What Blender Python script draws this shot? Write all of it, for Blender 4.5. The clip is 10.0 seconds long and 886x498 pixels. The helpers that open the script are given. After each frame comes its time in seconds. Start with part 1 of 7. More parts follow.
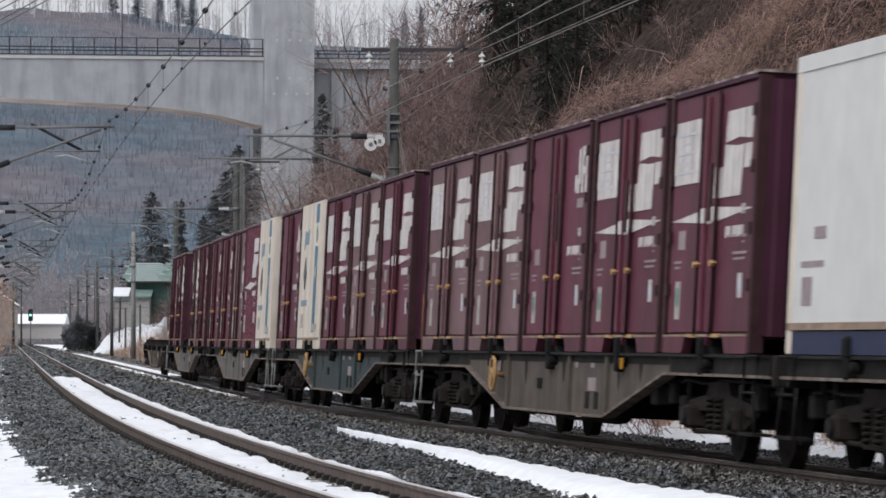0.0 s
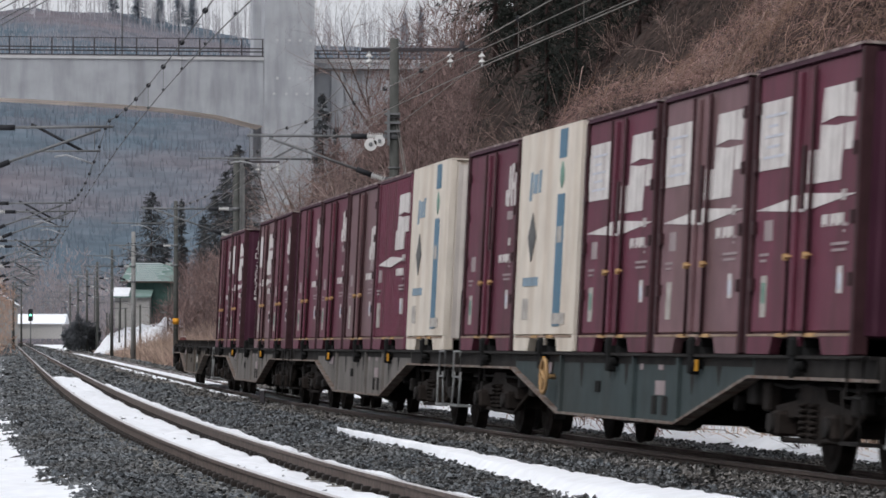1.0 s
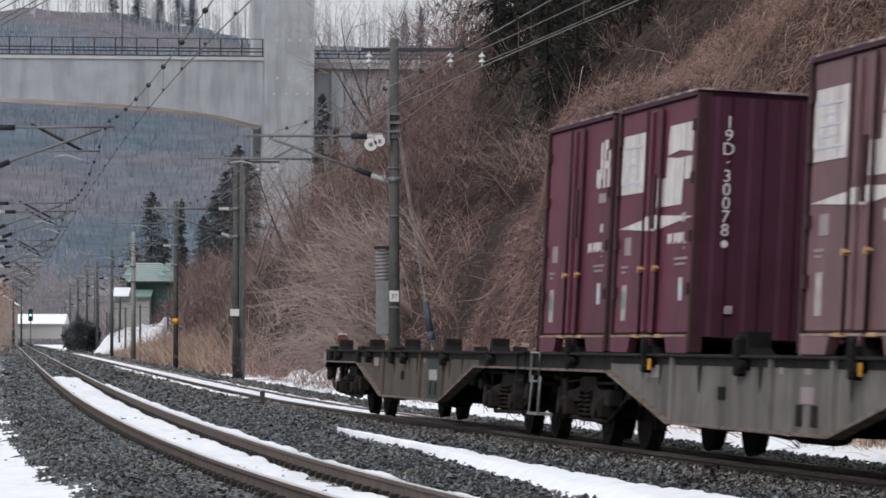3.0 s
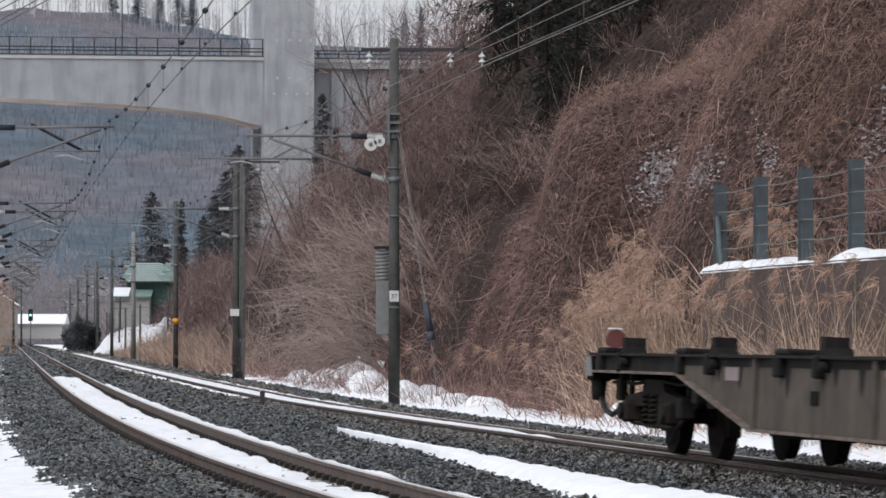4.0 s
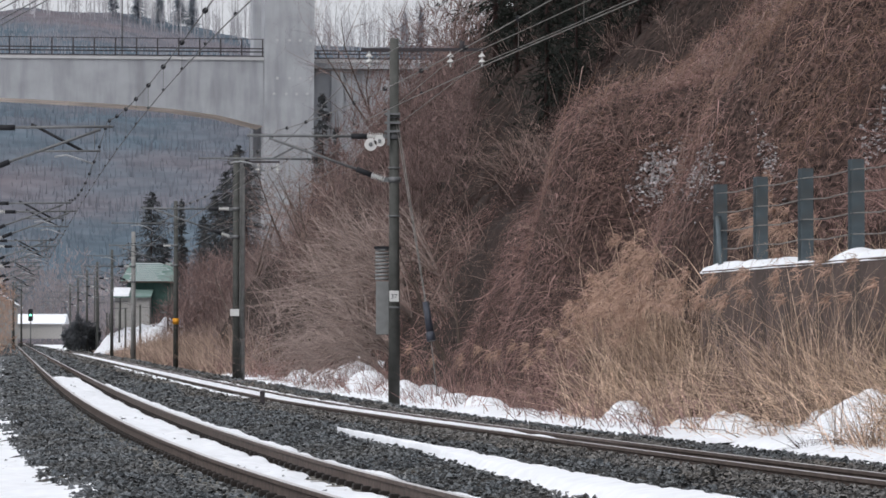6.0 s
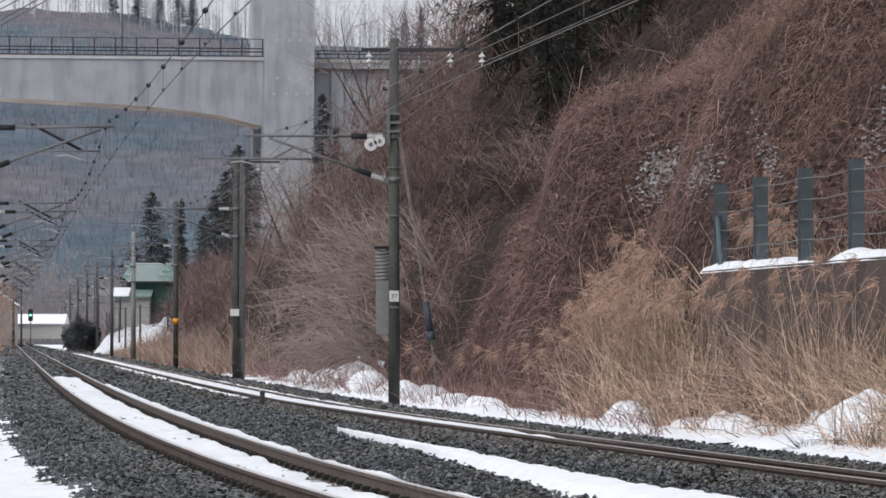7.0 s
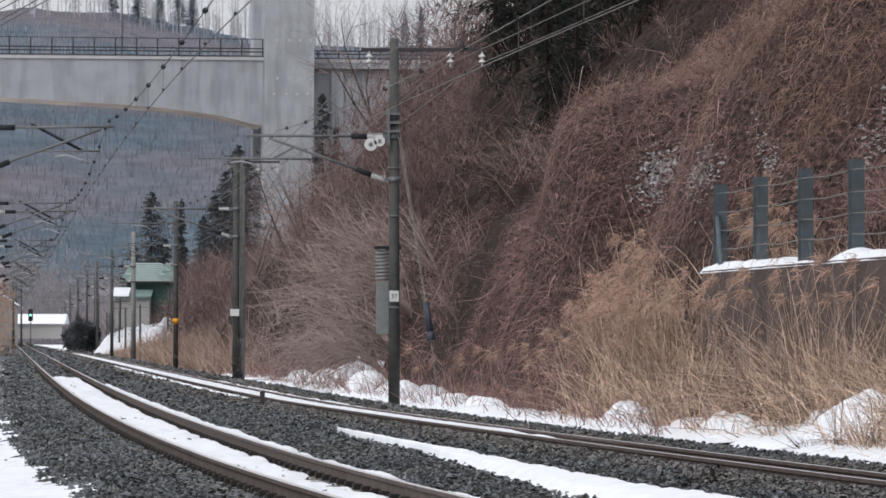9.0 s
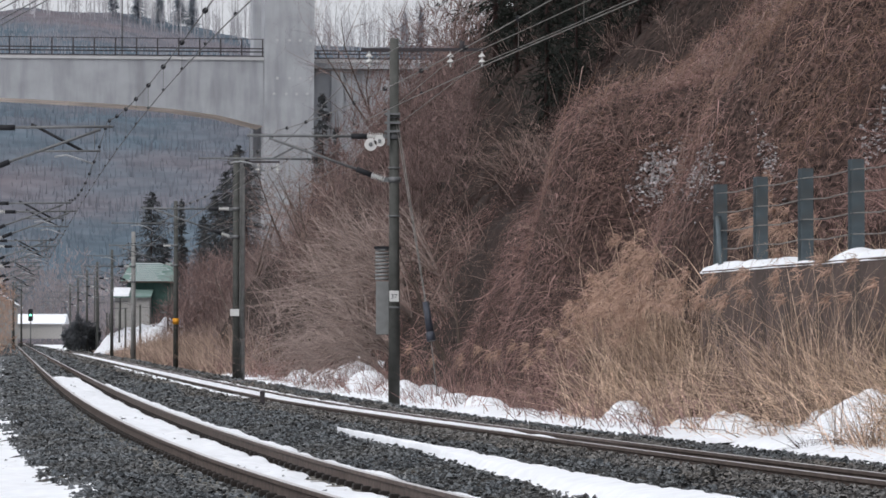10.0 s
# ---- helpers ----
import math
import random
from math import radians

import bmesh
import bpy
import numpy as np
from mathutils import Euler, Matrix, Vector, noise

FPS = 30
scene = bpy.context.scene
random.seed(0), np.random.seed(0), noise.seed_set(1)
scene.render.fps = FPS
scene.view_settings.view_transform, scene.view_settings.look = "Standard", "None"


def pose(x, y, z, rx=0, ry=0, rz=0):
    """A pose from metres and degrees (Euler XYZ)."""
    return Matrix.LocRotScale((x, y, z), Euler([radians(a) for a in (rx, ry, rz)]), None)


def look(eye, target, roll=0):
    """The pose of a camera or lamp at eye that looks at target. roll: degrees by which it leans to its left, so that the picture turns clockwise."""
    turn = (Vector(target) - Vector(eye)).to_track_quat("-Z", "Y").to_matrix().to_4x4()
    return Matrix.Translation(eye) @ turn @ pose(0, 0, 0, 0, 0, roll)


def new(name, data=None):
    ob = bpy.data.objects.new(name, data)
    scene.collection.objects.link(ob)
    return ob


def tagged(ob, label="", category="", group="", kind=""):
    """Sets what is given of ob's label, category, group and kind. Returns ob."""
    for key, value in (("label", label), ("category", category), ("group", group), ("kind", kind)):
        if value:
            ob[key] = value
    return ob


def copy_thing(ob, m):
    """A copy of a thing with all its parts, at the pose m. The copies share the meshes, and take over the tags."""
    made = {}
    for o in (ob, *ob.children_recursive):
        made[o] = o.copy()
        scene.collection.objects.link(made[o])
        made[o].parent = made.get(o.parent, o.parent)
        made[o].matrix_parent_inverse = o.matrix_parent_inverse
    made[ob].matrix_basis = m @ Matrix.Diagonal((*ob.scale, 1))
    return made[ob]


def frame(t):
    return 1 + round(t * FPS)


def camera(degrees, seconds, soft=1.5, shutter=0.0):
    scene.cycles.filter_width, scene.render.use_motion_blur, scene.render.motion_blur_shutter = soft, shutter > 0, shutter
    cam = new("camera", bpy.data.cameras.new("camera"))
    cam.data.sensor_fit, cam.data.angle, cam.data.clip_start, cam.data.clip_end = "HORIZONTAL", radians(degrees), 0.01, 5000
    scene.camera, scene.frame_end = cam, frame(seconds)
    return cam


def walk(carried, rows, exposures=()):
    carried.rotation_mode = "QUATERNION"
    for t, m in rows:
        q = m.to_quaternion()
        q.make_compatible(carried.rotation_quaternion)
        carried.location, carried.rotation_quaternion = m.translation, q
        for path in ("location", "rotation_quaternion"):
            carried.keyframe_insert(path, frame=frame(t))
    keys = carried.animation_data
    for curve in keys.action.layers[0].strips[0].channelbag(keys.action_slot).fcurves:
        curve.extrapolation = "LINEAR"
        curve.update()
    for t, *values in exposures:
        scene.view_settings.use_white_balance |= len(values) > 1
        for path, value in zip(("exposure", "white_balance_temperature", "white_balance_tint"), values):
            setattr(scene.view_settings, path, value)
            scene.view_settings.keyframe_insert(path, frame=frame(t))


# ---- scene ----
cam = camera(12.6, 10.0, soft=1.65, shutter=0.16)
EYE = (0.0, 0.0, 1.228)
VIEW = look(EYE, (0.0, 100.0, 3.440))
walk(cam, [(0.0, VIEW), (10.0, VIEW)])

# ---- light: an overcast winter sky with a wide, weak sun ----
world = bpy.data.worlds.new("overcast_sky")
scene.world = world
world.use_nodes = True
wn = world.node_tree
sky = wn.nodes.new("ShaderNodeTexSky")
sky.sky_type = "NISHITA"
sky.sun_disc = False
sky.sun_elevation, sky.sun_rotation = radians(48), radians(215)
sky.air_density, sky.dust_density, sky.ozone_density = 1.0, 6.0, 1.0
grey = wn.nodes.new("ShaderNodeHueSaturation")
grey.inputs["Saturation"].default_value = 0.12
wn.links.new(sky.outputs[0], grey.inputs["Color"])
cool = wn.nodes.new("ShaderNodeVectorMath")
cool.operation = "MULTIPLY_ADD"
cool.inputs[1].default_value = (0.055, 0.056, 0.060)
cool.inputs[2].default_value = (0.57, 0.585, 0.62)
wn.links.new(grey.outputs[0], cool.inputs[0])
wn.links.new(cool.outputs[0], wn.nodes["Background"].inputs["Color"])
wn.nodes["Background"].inputs["Strength"].default_value = 1.0
sun = new("sun", bpy.data.lights.new("sun", "SUN"))
sun.data.energy, sun.data.angle, sun.data.color = 1.0, radians(20), (1.0, 0.97, 0.93)
sun.matrix_basis = look((0, 0, 50), (0.43, 0.60, 49.2))
scene.view_settings.exposure = 0.0

rng = np.random.default_rng(7)


# ---- materials ----
def material(name, colour, rough=0.7, metal=0.0, vary=0.25, scale=6.0, bump=0.0, bump_scale=40.0,
             dark=None, dark_scale=1.2, dark_amount=0.5, island=0.0, objects=0.0, streak=False, spec=0.12):
    """Base colour with grain at one scale, stains of a second colour at another, and fine relief."""
    m = bpy.data.materials.new(name)
    m.use_nodes = True
    t = m.node_tree
    b = t.nodes["Principled BSDF"]
    b.inputs["Roughness"].default_value = rough
    b.inputs["Metallic"].default_value = metal
    b.inputs["Specular IOR Level"].default_value = spec
    co = t.nodes.new("ShaderNodeTexCoord")
    mp = t.nodes.new("ShaderNodeMapping")
    t.links.new(co.outputs["Object"], mp.inputs[0])
    n1 = t.nodes.new("ShaderNodeTexNoise")
    n1.inputs["Scale"].default_value, n1.inputs["Detail"].default_value = scale, 6
    t.links.new(mp.outputs[0], n1.inputs["Vector"])
    r1 = t.nodes.new("ShaderNodeMapRange")
    r1.inputs["From Min"].default_value, r1.inputs["From Max"].default_value = 0.3, 0.7
    r1.inputs["To Min"].default_value, r1.inputs["To Max"].default_value = 1 - vary, 1 + vary
    t.links.new(n1.outputs[0], r1.inputs["Value"])
    value = r1.outputs[0]
    for amount, node, socket in ((island, "ShaderNodeNewGeometry", "Random Per Island"), (objects, "ShaderNodeObjectInfo", "Random")):
        if amount:
            g = t.nodes.new(node)
            r = t.nodes.new("ShaderNodeMapRange")
            r.inputs["To Min"].default_value, r.inputs["To Max"].default_value = 1 - amount, 1 + amount
            t.links.new(g.outputs[socket], r.inputs["Value"])
            mu = t.nodes.new("ShaderNodeMath")
            mu.operation = "MULTIPLY"
            t.links.new(value, mu.inputs[0])
            t.links.new(r.outputs[0], mu.inputs[1])
            value = mu.outputs[0]
    base = t.nodes.new("ShaderNodeRGB")
    base.outputs[0].default_value = (*colour, 1)
    col = base.outputs[0]
    if dark:
        n2 = t.nodes.new("ShaderNodeTexNoise")
        n2.inputs["Scale"].default_value, n2.inputs["Detail"].default_value = dark_scale, 5
        if streak:
            m2 = t.nodes.new("ShaderNodeMapping")
            m2.inputs["Scale"].default_value = (1, 1, 0.12)
            t.links.new(co.outputs["Object"], m2.inputs[0])
            t.links.new(m2.outputs[0], n2.inputs["Vector"])
        else:
            t.links.new(co.outputs["Object"], n2.inputs["Vector"])
        r2 = t.nodes.new("ShaderNodeMapRange")
        r2.inputs["From Min"].default_value, r2.inputs["From Max"].default_value = 0.45, 0.72
        r2.inputs["To Max"].default_value = dark_amount
        t.links.new(n2.outputs[0], r2.inputs["Value"])
        mx = t.nodes.new("ShaderNodeMix")
        mx.data_type = "RGBA"
        t.links.new(r2.outputs[0], mx.inputs["Factor"])
        t.links.new(col, mx.inputs["A"])
        mx.inputs["B"].default_value = (*dark, 1)
        col = mx.outputs["Result"]
    vm = t.nodes.new("ShaderNodeVectorMath")
    vm.operation = "SCALE"
    t.links.new(col, vm.inputs[0])
    t.links.new(value, vm.inputs["Scale"])
    t.links.new(vm.outputs[0], b.inputs["Base Color"])
    if bump:
        n3 = t.nodes.new("ShaderNodeTexNoise")
        n3.inputs["Scale"].default_value, n3.inputs["Detail"].default_value = bump_scale, 4
        t.links.new(co.outputs["Object"], n3.inputs["Vector"])
        bp = t.nodes.new("ShaderNodeBump")
        bp.inputs["Strength"].default_value, bp.inputs["Distance"].default_value = min(1, bump * 4), 0.02
        t.links.new(n3.outputs[0], bp.inputs["Height"])
        t.links.new(bp.outputs[0], b.inputs["Normal"])
    return m


def glow(name, colour, strength):
    m = bpy.data.materials.new(name)
    m.use_nodes = True
    b = m.node_tree.nodes["Principled BSDF"]
    b.inputs["Emission Color"].default_value = (*colour, 1)
    b.inputs["Emission Strength"].default_value = strength
    return m


M = {
    "snow": material("snow", (0.82, 0.84, 0.88), 0.6, vary=0.06, scale=3, bump=0.12, bump_scale=14, dark=(0.45, 0.40, 0.36), dark_scale=5, dark_amount=0.12, spec=0.3),
    "old_snow": material("old_grey_snow", (0.46, 0.455, 0.47), 0.7, vary=0.3, scale=5, island=0.3, dark=(0.25, 0.22, 0.20), dark_scale=4, dark_amount=0.5),
    # Near black: the shade between stones is put into the bed's colour.
    "ballast": material("ballast_bed", (0.013, 0.013, 0.014), 0.9, vary=0.6, scale=18, bump=0.25, bump_scale=22, dark=(0.10, 0.09, 0.075), dark_scale=0.6, dark_amount=0.7),
    "stone": material("ballast_stone", (0.068, 0.076, 0.083), 0.36, vary=0.25, scale=30, island=0.95, dark=(0.10, 0.092, 0.080), dark_scale=0.45, dark_amount=0.5, spec=0.42),
    "stone_brown": material("rusty_ballast_stone", (0.084, 0.080, 0.076), 0.36, vary=0.25, scale=30, island=0.95, dark=(0.115, 0.098, 0.080), dark_scale=0.45, dark_amount=0.7, spec=0.42),
    "earth": material("winter_earth", (0.10, 0.075, 0.055), 0.95, vary=0.4, scale=2.5, bump=0.25, bump_scale=6, dark=(0.05, 0.04, 0.03), dark_scale=0.5),
    "hill": material("leaf_litter", (0.040, 0.027, 0.024), 0.95, vary=0.95, scale=11.0, bump=0.25, bump_scale=14, dark=(0.125, 0.080, 0.068), dark_scale=7.0, dark_amount=0.9),
    # Litter below the evergreens, their shade put into its colour.
    "floor_shade": material("shade_toned_litter", (0.030, 0.022, 0.019), 0.95, vary=0.8, scale=6.0, bump=0.25, bump_scale=10, dark=(0.055, 0.036, 0.030), dark_scale=2.0, dark_amount=0.8),
    "rail_side": material("rusty_rail", (0.115, 0.090, 0.080), 0.7, 0.2, vary=0.3, scale=8),
    "rail_top": material("polished_rail", (0.56, 0.53, 0.53), 0.38, 0.6, vary=0.12, scale=5, spec=0.4),
    "sleeper": material("sleeper_concrete", (0.20, 0.19, 0.17), 0.9, vary=0.3, scale=9, bump=0.1, objects=0.2),
    "clip": material("dark_clip", (0.03, 0.026, 0.024), 0.7, 0.3),
    "maroon": material("maroon_paint", (0.112, 0.030, 0.050), 0.55, vary=0.12, scale=3, dark=(0.066, 0.024, 0.030), dark_scale=2.2, dark_amount=0.75, streak=True, objects=0.12, spec=0.14),
    "maroon_old": material("faded_maroon_paint", (0.15, 0.084, 0.094), 0.55, vary=0.14, scale=3, dark=(0.09, 0.055, 0.05), dark_scale=1.6, dark_amount=0.7, streak=True, objects=0.15, spec=0.16),
    # End walls: purple maroon, darkened for the shade between containers.
    "maroon_end": material("shaded_purple_maroon_paint", (0.050, 0.016, 0.029), 0.6, vary=0.12, scale=3, dark=(0.032, 0.012, 0.020), dark_scale=1.6, streak=True),
    "bar": material("dark_maroon_bar", (0.040, 0.018, 0.021), 0.6, vary=0.25),
    "cream": material("cream_paint", (0.60, 0.545, 0.475), 0.5, vary=0.08, scale=3, dark=(0.40, 0.31, 0.23), dark_scale=2.2, dark_amount=0.55, streak=True),
    "cream_end": material("weathered_cream_paint", (0.47, 0.43, 0.40), 0.6, vary=0.1, scale=3, dark=(0.30, 0.26, 0.22), dark_scale=1.5, dark_amount=0.6, streak=True),
    "white": material("white_paint", (0.58, 0.58, 0.57), 0.45, vary=0.05, scale=3, dark=(0.50, 0.49, 0.47), dark_scale=1.5, dark_amount=0.4, streak=True),
    "mark": material("white_marking", (0.56, 0.535, 0.52), 0.6, vary=0.14, scale=5, dark=(0.28, 0.23, 0.23), dark_scale=5, dark_amount=0.75, streak=True),
    "print": material("faded_print", (0.46, 0.475, 0.53), 0.6, vary=0.2, scale=14),
    "card": material("weathered_card", (0.36, 0.335, 0.31), 0.7, vary=0.25, scale=9),
    "faint": material("dull_marking", (0.27, 0.22, 0.225), 0.6, vary=0.15, scale=5),
    "blue": material("blue_paint", (0.075, 0.155, 0.225), 0.5, vary=0.1),
    "diamond": material("faded_black_emblem", (0.085, 0.085, 0.085), 0.6, vary=0.3, scale=8),
    "navy": material("navy_frame_paint", (0.02, 0.025, 0.06), 0.5, vary=0.15),
    "teal": material("teal_chassis_paint", (0.05, 0.13, 0.15), 0.6, vary=0.2, dark=(0.03, 0.04, 0.04), dark_scale=2),
    "green_mark": material("green_label", (0.13, 0.23, 0.19), 0.6),
    "yellow": material("yellow_handle", (0.40, 0.25, 0.12), 0.6, vary=0.25, dark=(0.12, 0.07, 0.03), dark_scale=8),
    "rust": material("rusty_orange", (0.28, 0.12, 0.04), 0.8, vary=0.3),
    "sill": material("grimy_white_sill", (0.27, 0.20, 0.155), 0.7, vary=0.25, dark=(0.16, 0.10, 0.07), dark_scale=4, dark_amount=0.8),
    "roof_edge": material("worn_roof_edge", (0.13, 0.09, 0.09), 0.6, vary=0.4, scale=9, dark=(0.42, 0.36, 0.33), dark_scale=5, dark_amount=0.9),
    "tail_red": material("dull_red_lamp", (0.15, 0.055, 0.05), 0.4, vary=0.2, spec=0.3),
    "cream_blue": material("faded_blue_lettering", (0.20, 0.27, 0.33), 0.6, vary=0.2),
    "frame_grey": material("grey_wagon_paint", (0.165, 0.152, 0.142), 0.7, vary=0.15, scale=4, dark=(0.055, 0.048, 0.044), dark_scale=1.8, dark_amount=0.85, streak=True, objects=0.15),
    "rust_edge": material("chipped_flange_paint", (0.17, 0.145, 0.13), 0.7, vary=0.4, scale=14, dark=(0.10, 0.05, 0.03), dark_scale=6, dark_amount=0.9),
    "frame_dull": material("dull_brown_grey_wagon_paint", (0.098, 0.083, 0.070), 0.75, vary=0.2, scale=4, dark=(0.05, 0.043, 0.038), dark_scale=1.6, dark_amount=0.85, streak=True),
    "frame_teal": material("slate_green_wagon_paint", (0.040, 0.054, 0.056), 0.7, vary=0.15, scale=4, dark=(0.04, 0.042, 0.04), dark_scale=1.3, dark_amount=0.7, streak=True),
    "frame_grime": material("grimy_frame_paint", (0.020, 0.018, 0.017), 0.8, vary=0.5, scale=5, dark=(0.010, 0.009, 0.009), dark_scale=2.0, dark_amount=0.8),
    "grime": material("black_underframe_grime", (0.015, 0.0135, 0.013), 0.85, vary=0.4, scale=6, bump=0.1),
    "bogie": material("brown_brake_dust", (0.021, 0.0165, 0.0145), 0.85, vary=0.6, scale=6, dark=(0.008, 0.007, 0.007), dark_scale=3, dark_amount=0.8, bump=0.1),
    "steel": material("galvanised_steel", (0.36, 0.37, 0.38), 0.5, 0.5, vary=0.15),
    "pale_steel": material("pale_painted_steel", (0.20, 0.205, 0.205), 0.6, 0.1, vary=0.12),
    "tube": material("grey_bracket_tube", (0.16, 0.165, 0.17), 0.55, 0.3, vary=0.15),
    "wire": material("dull_wire", (0.10, 0.10, 0.10), 0.6, 0.3),
    "wire_pale": material("pale_wire", (0.20, 0.19, 0.18), 0.6, 0.3),
    "porcelain": material("white_porcelain", (0.58, 0.58, 0.57), 0.25, vary=0.05, spec=0.5),
    # Black of the clamps, and of recesses whose shade is in the colour.
    "void": material("recess_shade_clamp_black", (0.007, 0.007, 0.007), 0.9, vary=0.3),
    "amber": material("amber_lever", (0.55, 0.27, 0.03), 0.6, vary=0.15),
    # These two branch colours have the haze of distance mixed in.
    "twig_haze": material("haze_tinted_brown_branches", (0.225, 0.174, 0.162), 0.9, vary=0.3, scale=0.6, island=0.4, dark=(0.11, 0.075, 0.068), dark_scale=0.2, dark_amount=0.7),
    "haze_wood": material("haze_tinted_bare_woods", (0.275, 0.242, 0.248), 1.0, vary=0.15, scale=0.1, island=0.2, spec=0.0),
    # Dark brush; its colour also carries the shade of hollows and evergreens.
    "twig_dark": material("dark_and_shaded_brush", (0.044, 0.030, 0.028), 0.9, vary=0.4, scale=1.0, island=0.5),
    "tan": material("tan_vines", (0.265, 0.175, 0.136), 0.9, vary=0.3, scale=1.2, island=0.5, dark=(0.12, 0.075, 0.055), dark_scale=0.5, dark_amount=0.8),
    "black": material("black_sleeve", (0.025, 0.026, 0.03), 0.6, vary=0.2),
    "guard": material("blue_grey_plastic", (0.045, 0.05, 0.065), 0.5, vary=0.2, scale=6, spec=0.3),
    "pole": material("dark_concrete_pole", (0.080, 0.082, 0.077), 0.85, vary=0.2, scale=5, dark=(0.075, 0.073, 0.070), dark_scale=1.0, dark_amount=0.7, streak=True, bump=0.06),
    "pole_pale": material("pale_concrete_pole", (0.24, 0.24, 0.235), 0.85, vary=0.15, scale=5, dark=(0.14, 0.14, 0.135), dark_scale=1.0, streak=True),
    "concrete": material("bridge_concrete", (0.37, 0.382, 0.405), 0.85, vary=0.12, scale=0.5, dark=(0.26, 0.27, 0.29), dark_scale=1.3, dark_amount=0.8, streak=True),
    # Soffit concrete, its colour raised for light bounced up from snow.
    "soffit": material("bounce_lit_concrete", (0.68, 0.58, 0.51), 0.85, vary=0.2, scale=0.4),
    "red_twig": material("reddish_branches", (0.185, 0.128, 0.120), 0.95, vary=0.3, scale=0.4, island=0.5, dark=(0.095, 0.065, 0.062), dark_scale=0.25, dark_amount=0.8),
    "wall": material("stained_wall_concrete", (0.112, 0.086, 0.078), 0.9, vary=0.2, scale=3, dark=(0.06, 0.052, 0.05), dark_scale=1.0, dark_amount=0.8, streak=True, bump=0.08),
    "coping": material("bridge_edge_concrete", (0.46, 0.46, 0.47), 0.85, vary=0.08, scale=1.0),
    "railing": material("brown_railing", (0.055, 0.05, 0.055), 0.6, vary=0.1),
    "fence": material("blue_grey_post", (0.10, 0.125, 0.14), 0.6, 0.2, vary=0.15, dark=(0.07, 0.06, 0.05), dark_scale=3, dark_amount=0.6),
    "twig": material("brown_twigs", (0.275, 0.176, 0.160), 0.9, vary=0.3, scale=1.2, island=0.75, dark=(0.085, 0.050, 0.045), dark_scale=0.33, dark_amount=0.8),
    "twig_grey": material("grey_branches", (0.245, 0.177, 0.156), 0.9, vary=0.3, scale=1.2, island=0.4),
    "branch_pale": material("pale_grey_branches", (0.33, 0.26, 0.235), 0.9, vary=0.3, scale=1.2, island=0.3),
    "straw": material("dry_straw", (0.52, 0.382, 0.288), 0.9, vary=0.3, scale=1.0, island=0.8, dark=(0.18, 0.125, 0.10), dark_scale=0.8, dark_amount=0.7),
    "reed_far": material("far_dry_reeds", (0.40, 0.295, 0.235), 0.95, vary=0.3, scale=0.8, island=0.6, dark=(0.20, 0.135, 0.115), dark_scale=0.4, dark_amount=0.8),
    "plume": material("pale_reed_plume", (0.40, 0.27, 0.21), 0.95, vary=0.2, island=0.3),
    "needle": material("dark_needles", (0.022, 0.025, 0.022), 0.9, vary=0.4, scale=1.0, island=0.5),
    "bark": material("bark", (0.09, 0.07, 0.06), 0.9, vary=0.3, bump=0.1),
    # Far colours: pale and bluish, with the distance haze put into them.
    "forest": material("haze_tinted_forest", (0.108, 0.138, 0.168), 1.0, vary=0.20, scale=0.12, dark=(0.185, 0.158, 0.172), dark_scale=0.011, dark_amount=0.9, spec=0.0),
    "forest_tree": material("haze_tinted_evergreens", (0.150, 0.190, 0.230), 1.0, vary=0.10, scale=0.02, island=0.06, dark=(0.215, 0.182, 0.198), dark_scale=0.011, dark_amount=0.9, spec=0.0),
    "forest_bare": material("haze_tinted_bare_crowns", (0.30, 0.305, 0.335), 1.0, vary=0.10, scale=0.02, island=0.10, dark=(0.265, 0.235, 0.255), dark_scale=0.011, dark_amount=0.8, spec=0.0),
    "ridge_needle": material("haze_tinted_ridge_needles", (0.215, 0.24, 0.275), 1.0, vary=0.15, scale=0.2, island=0.2, spec=0.0),
    "valley_twig": material("haze_tinted_valley_branches", (0.20, 0.172, 0.172), 1.0, vary=0.2, scale=0.5, island=0.2, spec=0.0),
    "far_twig": material("haze_tinted_bare_trees", (0.42, 0.41, 0.435), 1.0, vary=0.2, scale=0.05, island=0.25, spec=0.0),
    "roof_green": material("green_metal_roof", (0.15, 0.225, 0.205), 0.6, vary=0.15, scale=1.0, dark=(0.26, 0.29, 0.29), dark_scale=0.9, dark_amount=0.7),
    "green_wall": material("dark_green_boards", (0.045, 0.085, 0.075), 0.8, vary=0.2, scale=2),
    "plaster": material("grey_plaster", (0.30, 0.29, 0.28), 0.9, vary=0.12),
    "plaster_dark": material("dark_timber_wall", (0.085, 0.07, 0.06), 0.9, vary=0.2),
    "dark_glass": material("dark_window_glass", (0.02, 0.025, 0.03), 0.1, vary=0.05, spec=0.5),
    "orange": material("orange_band", (0.62, 0.28, 0.03), 0.6),
}


# ---- small builders ----
def part(name, bm, mat, parent=None, label=""):
    """Links a bmesh as one mesh object under a thing or part."""
    me = bpy.data.meshes.new(name)
    bm.to_mesh(me)
    bm.free()
    for m in (mat if isinstance(mat, (list, tuple)) else [mat]):
        me.materials.append(M[m])
    ob = new(name, me)
    if parent:
        ob.parent = parent
    return tagged(ob, label)


def again(name, mesh, parent, m=None):
    """Another object on the same mesh, at the pose m in its parent's space."""
    ob = new(name, mesh)
    ob.parent = parent
    if m is not None:
        ob.matrix_basis = m
    return ob


def B():
    return bmesh.new()


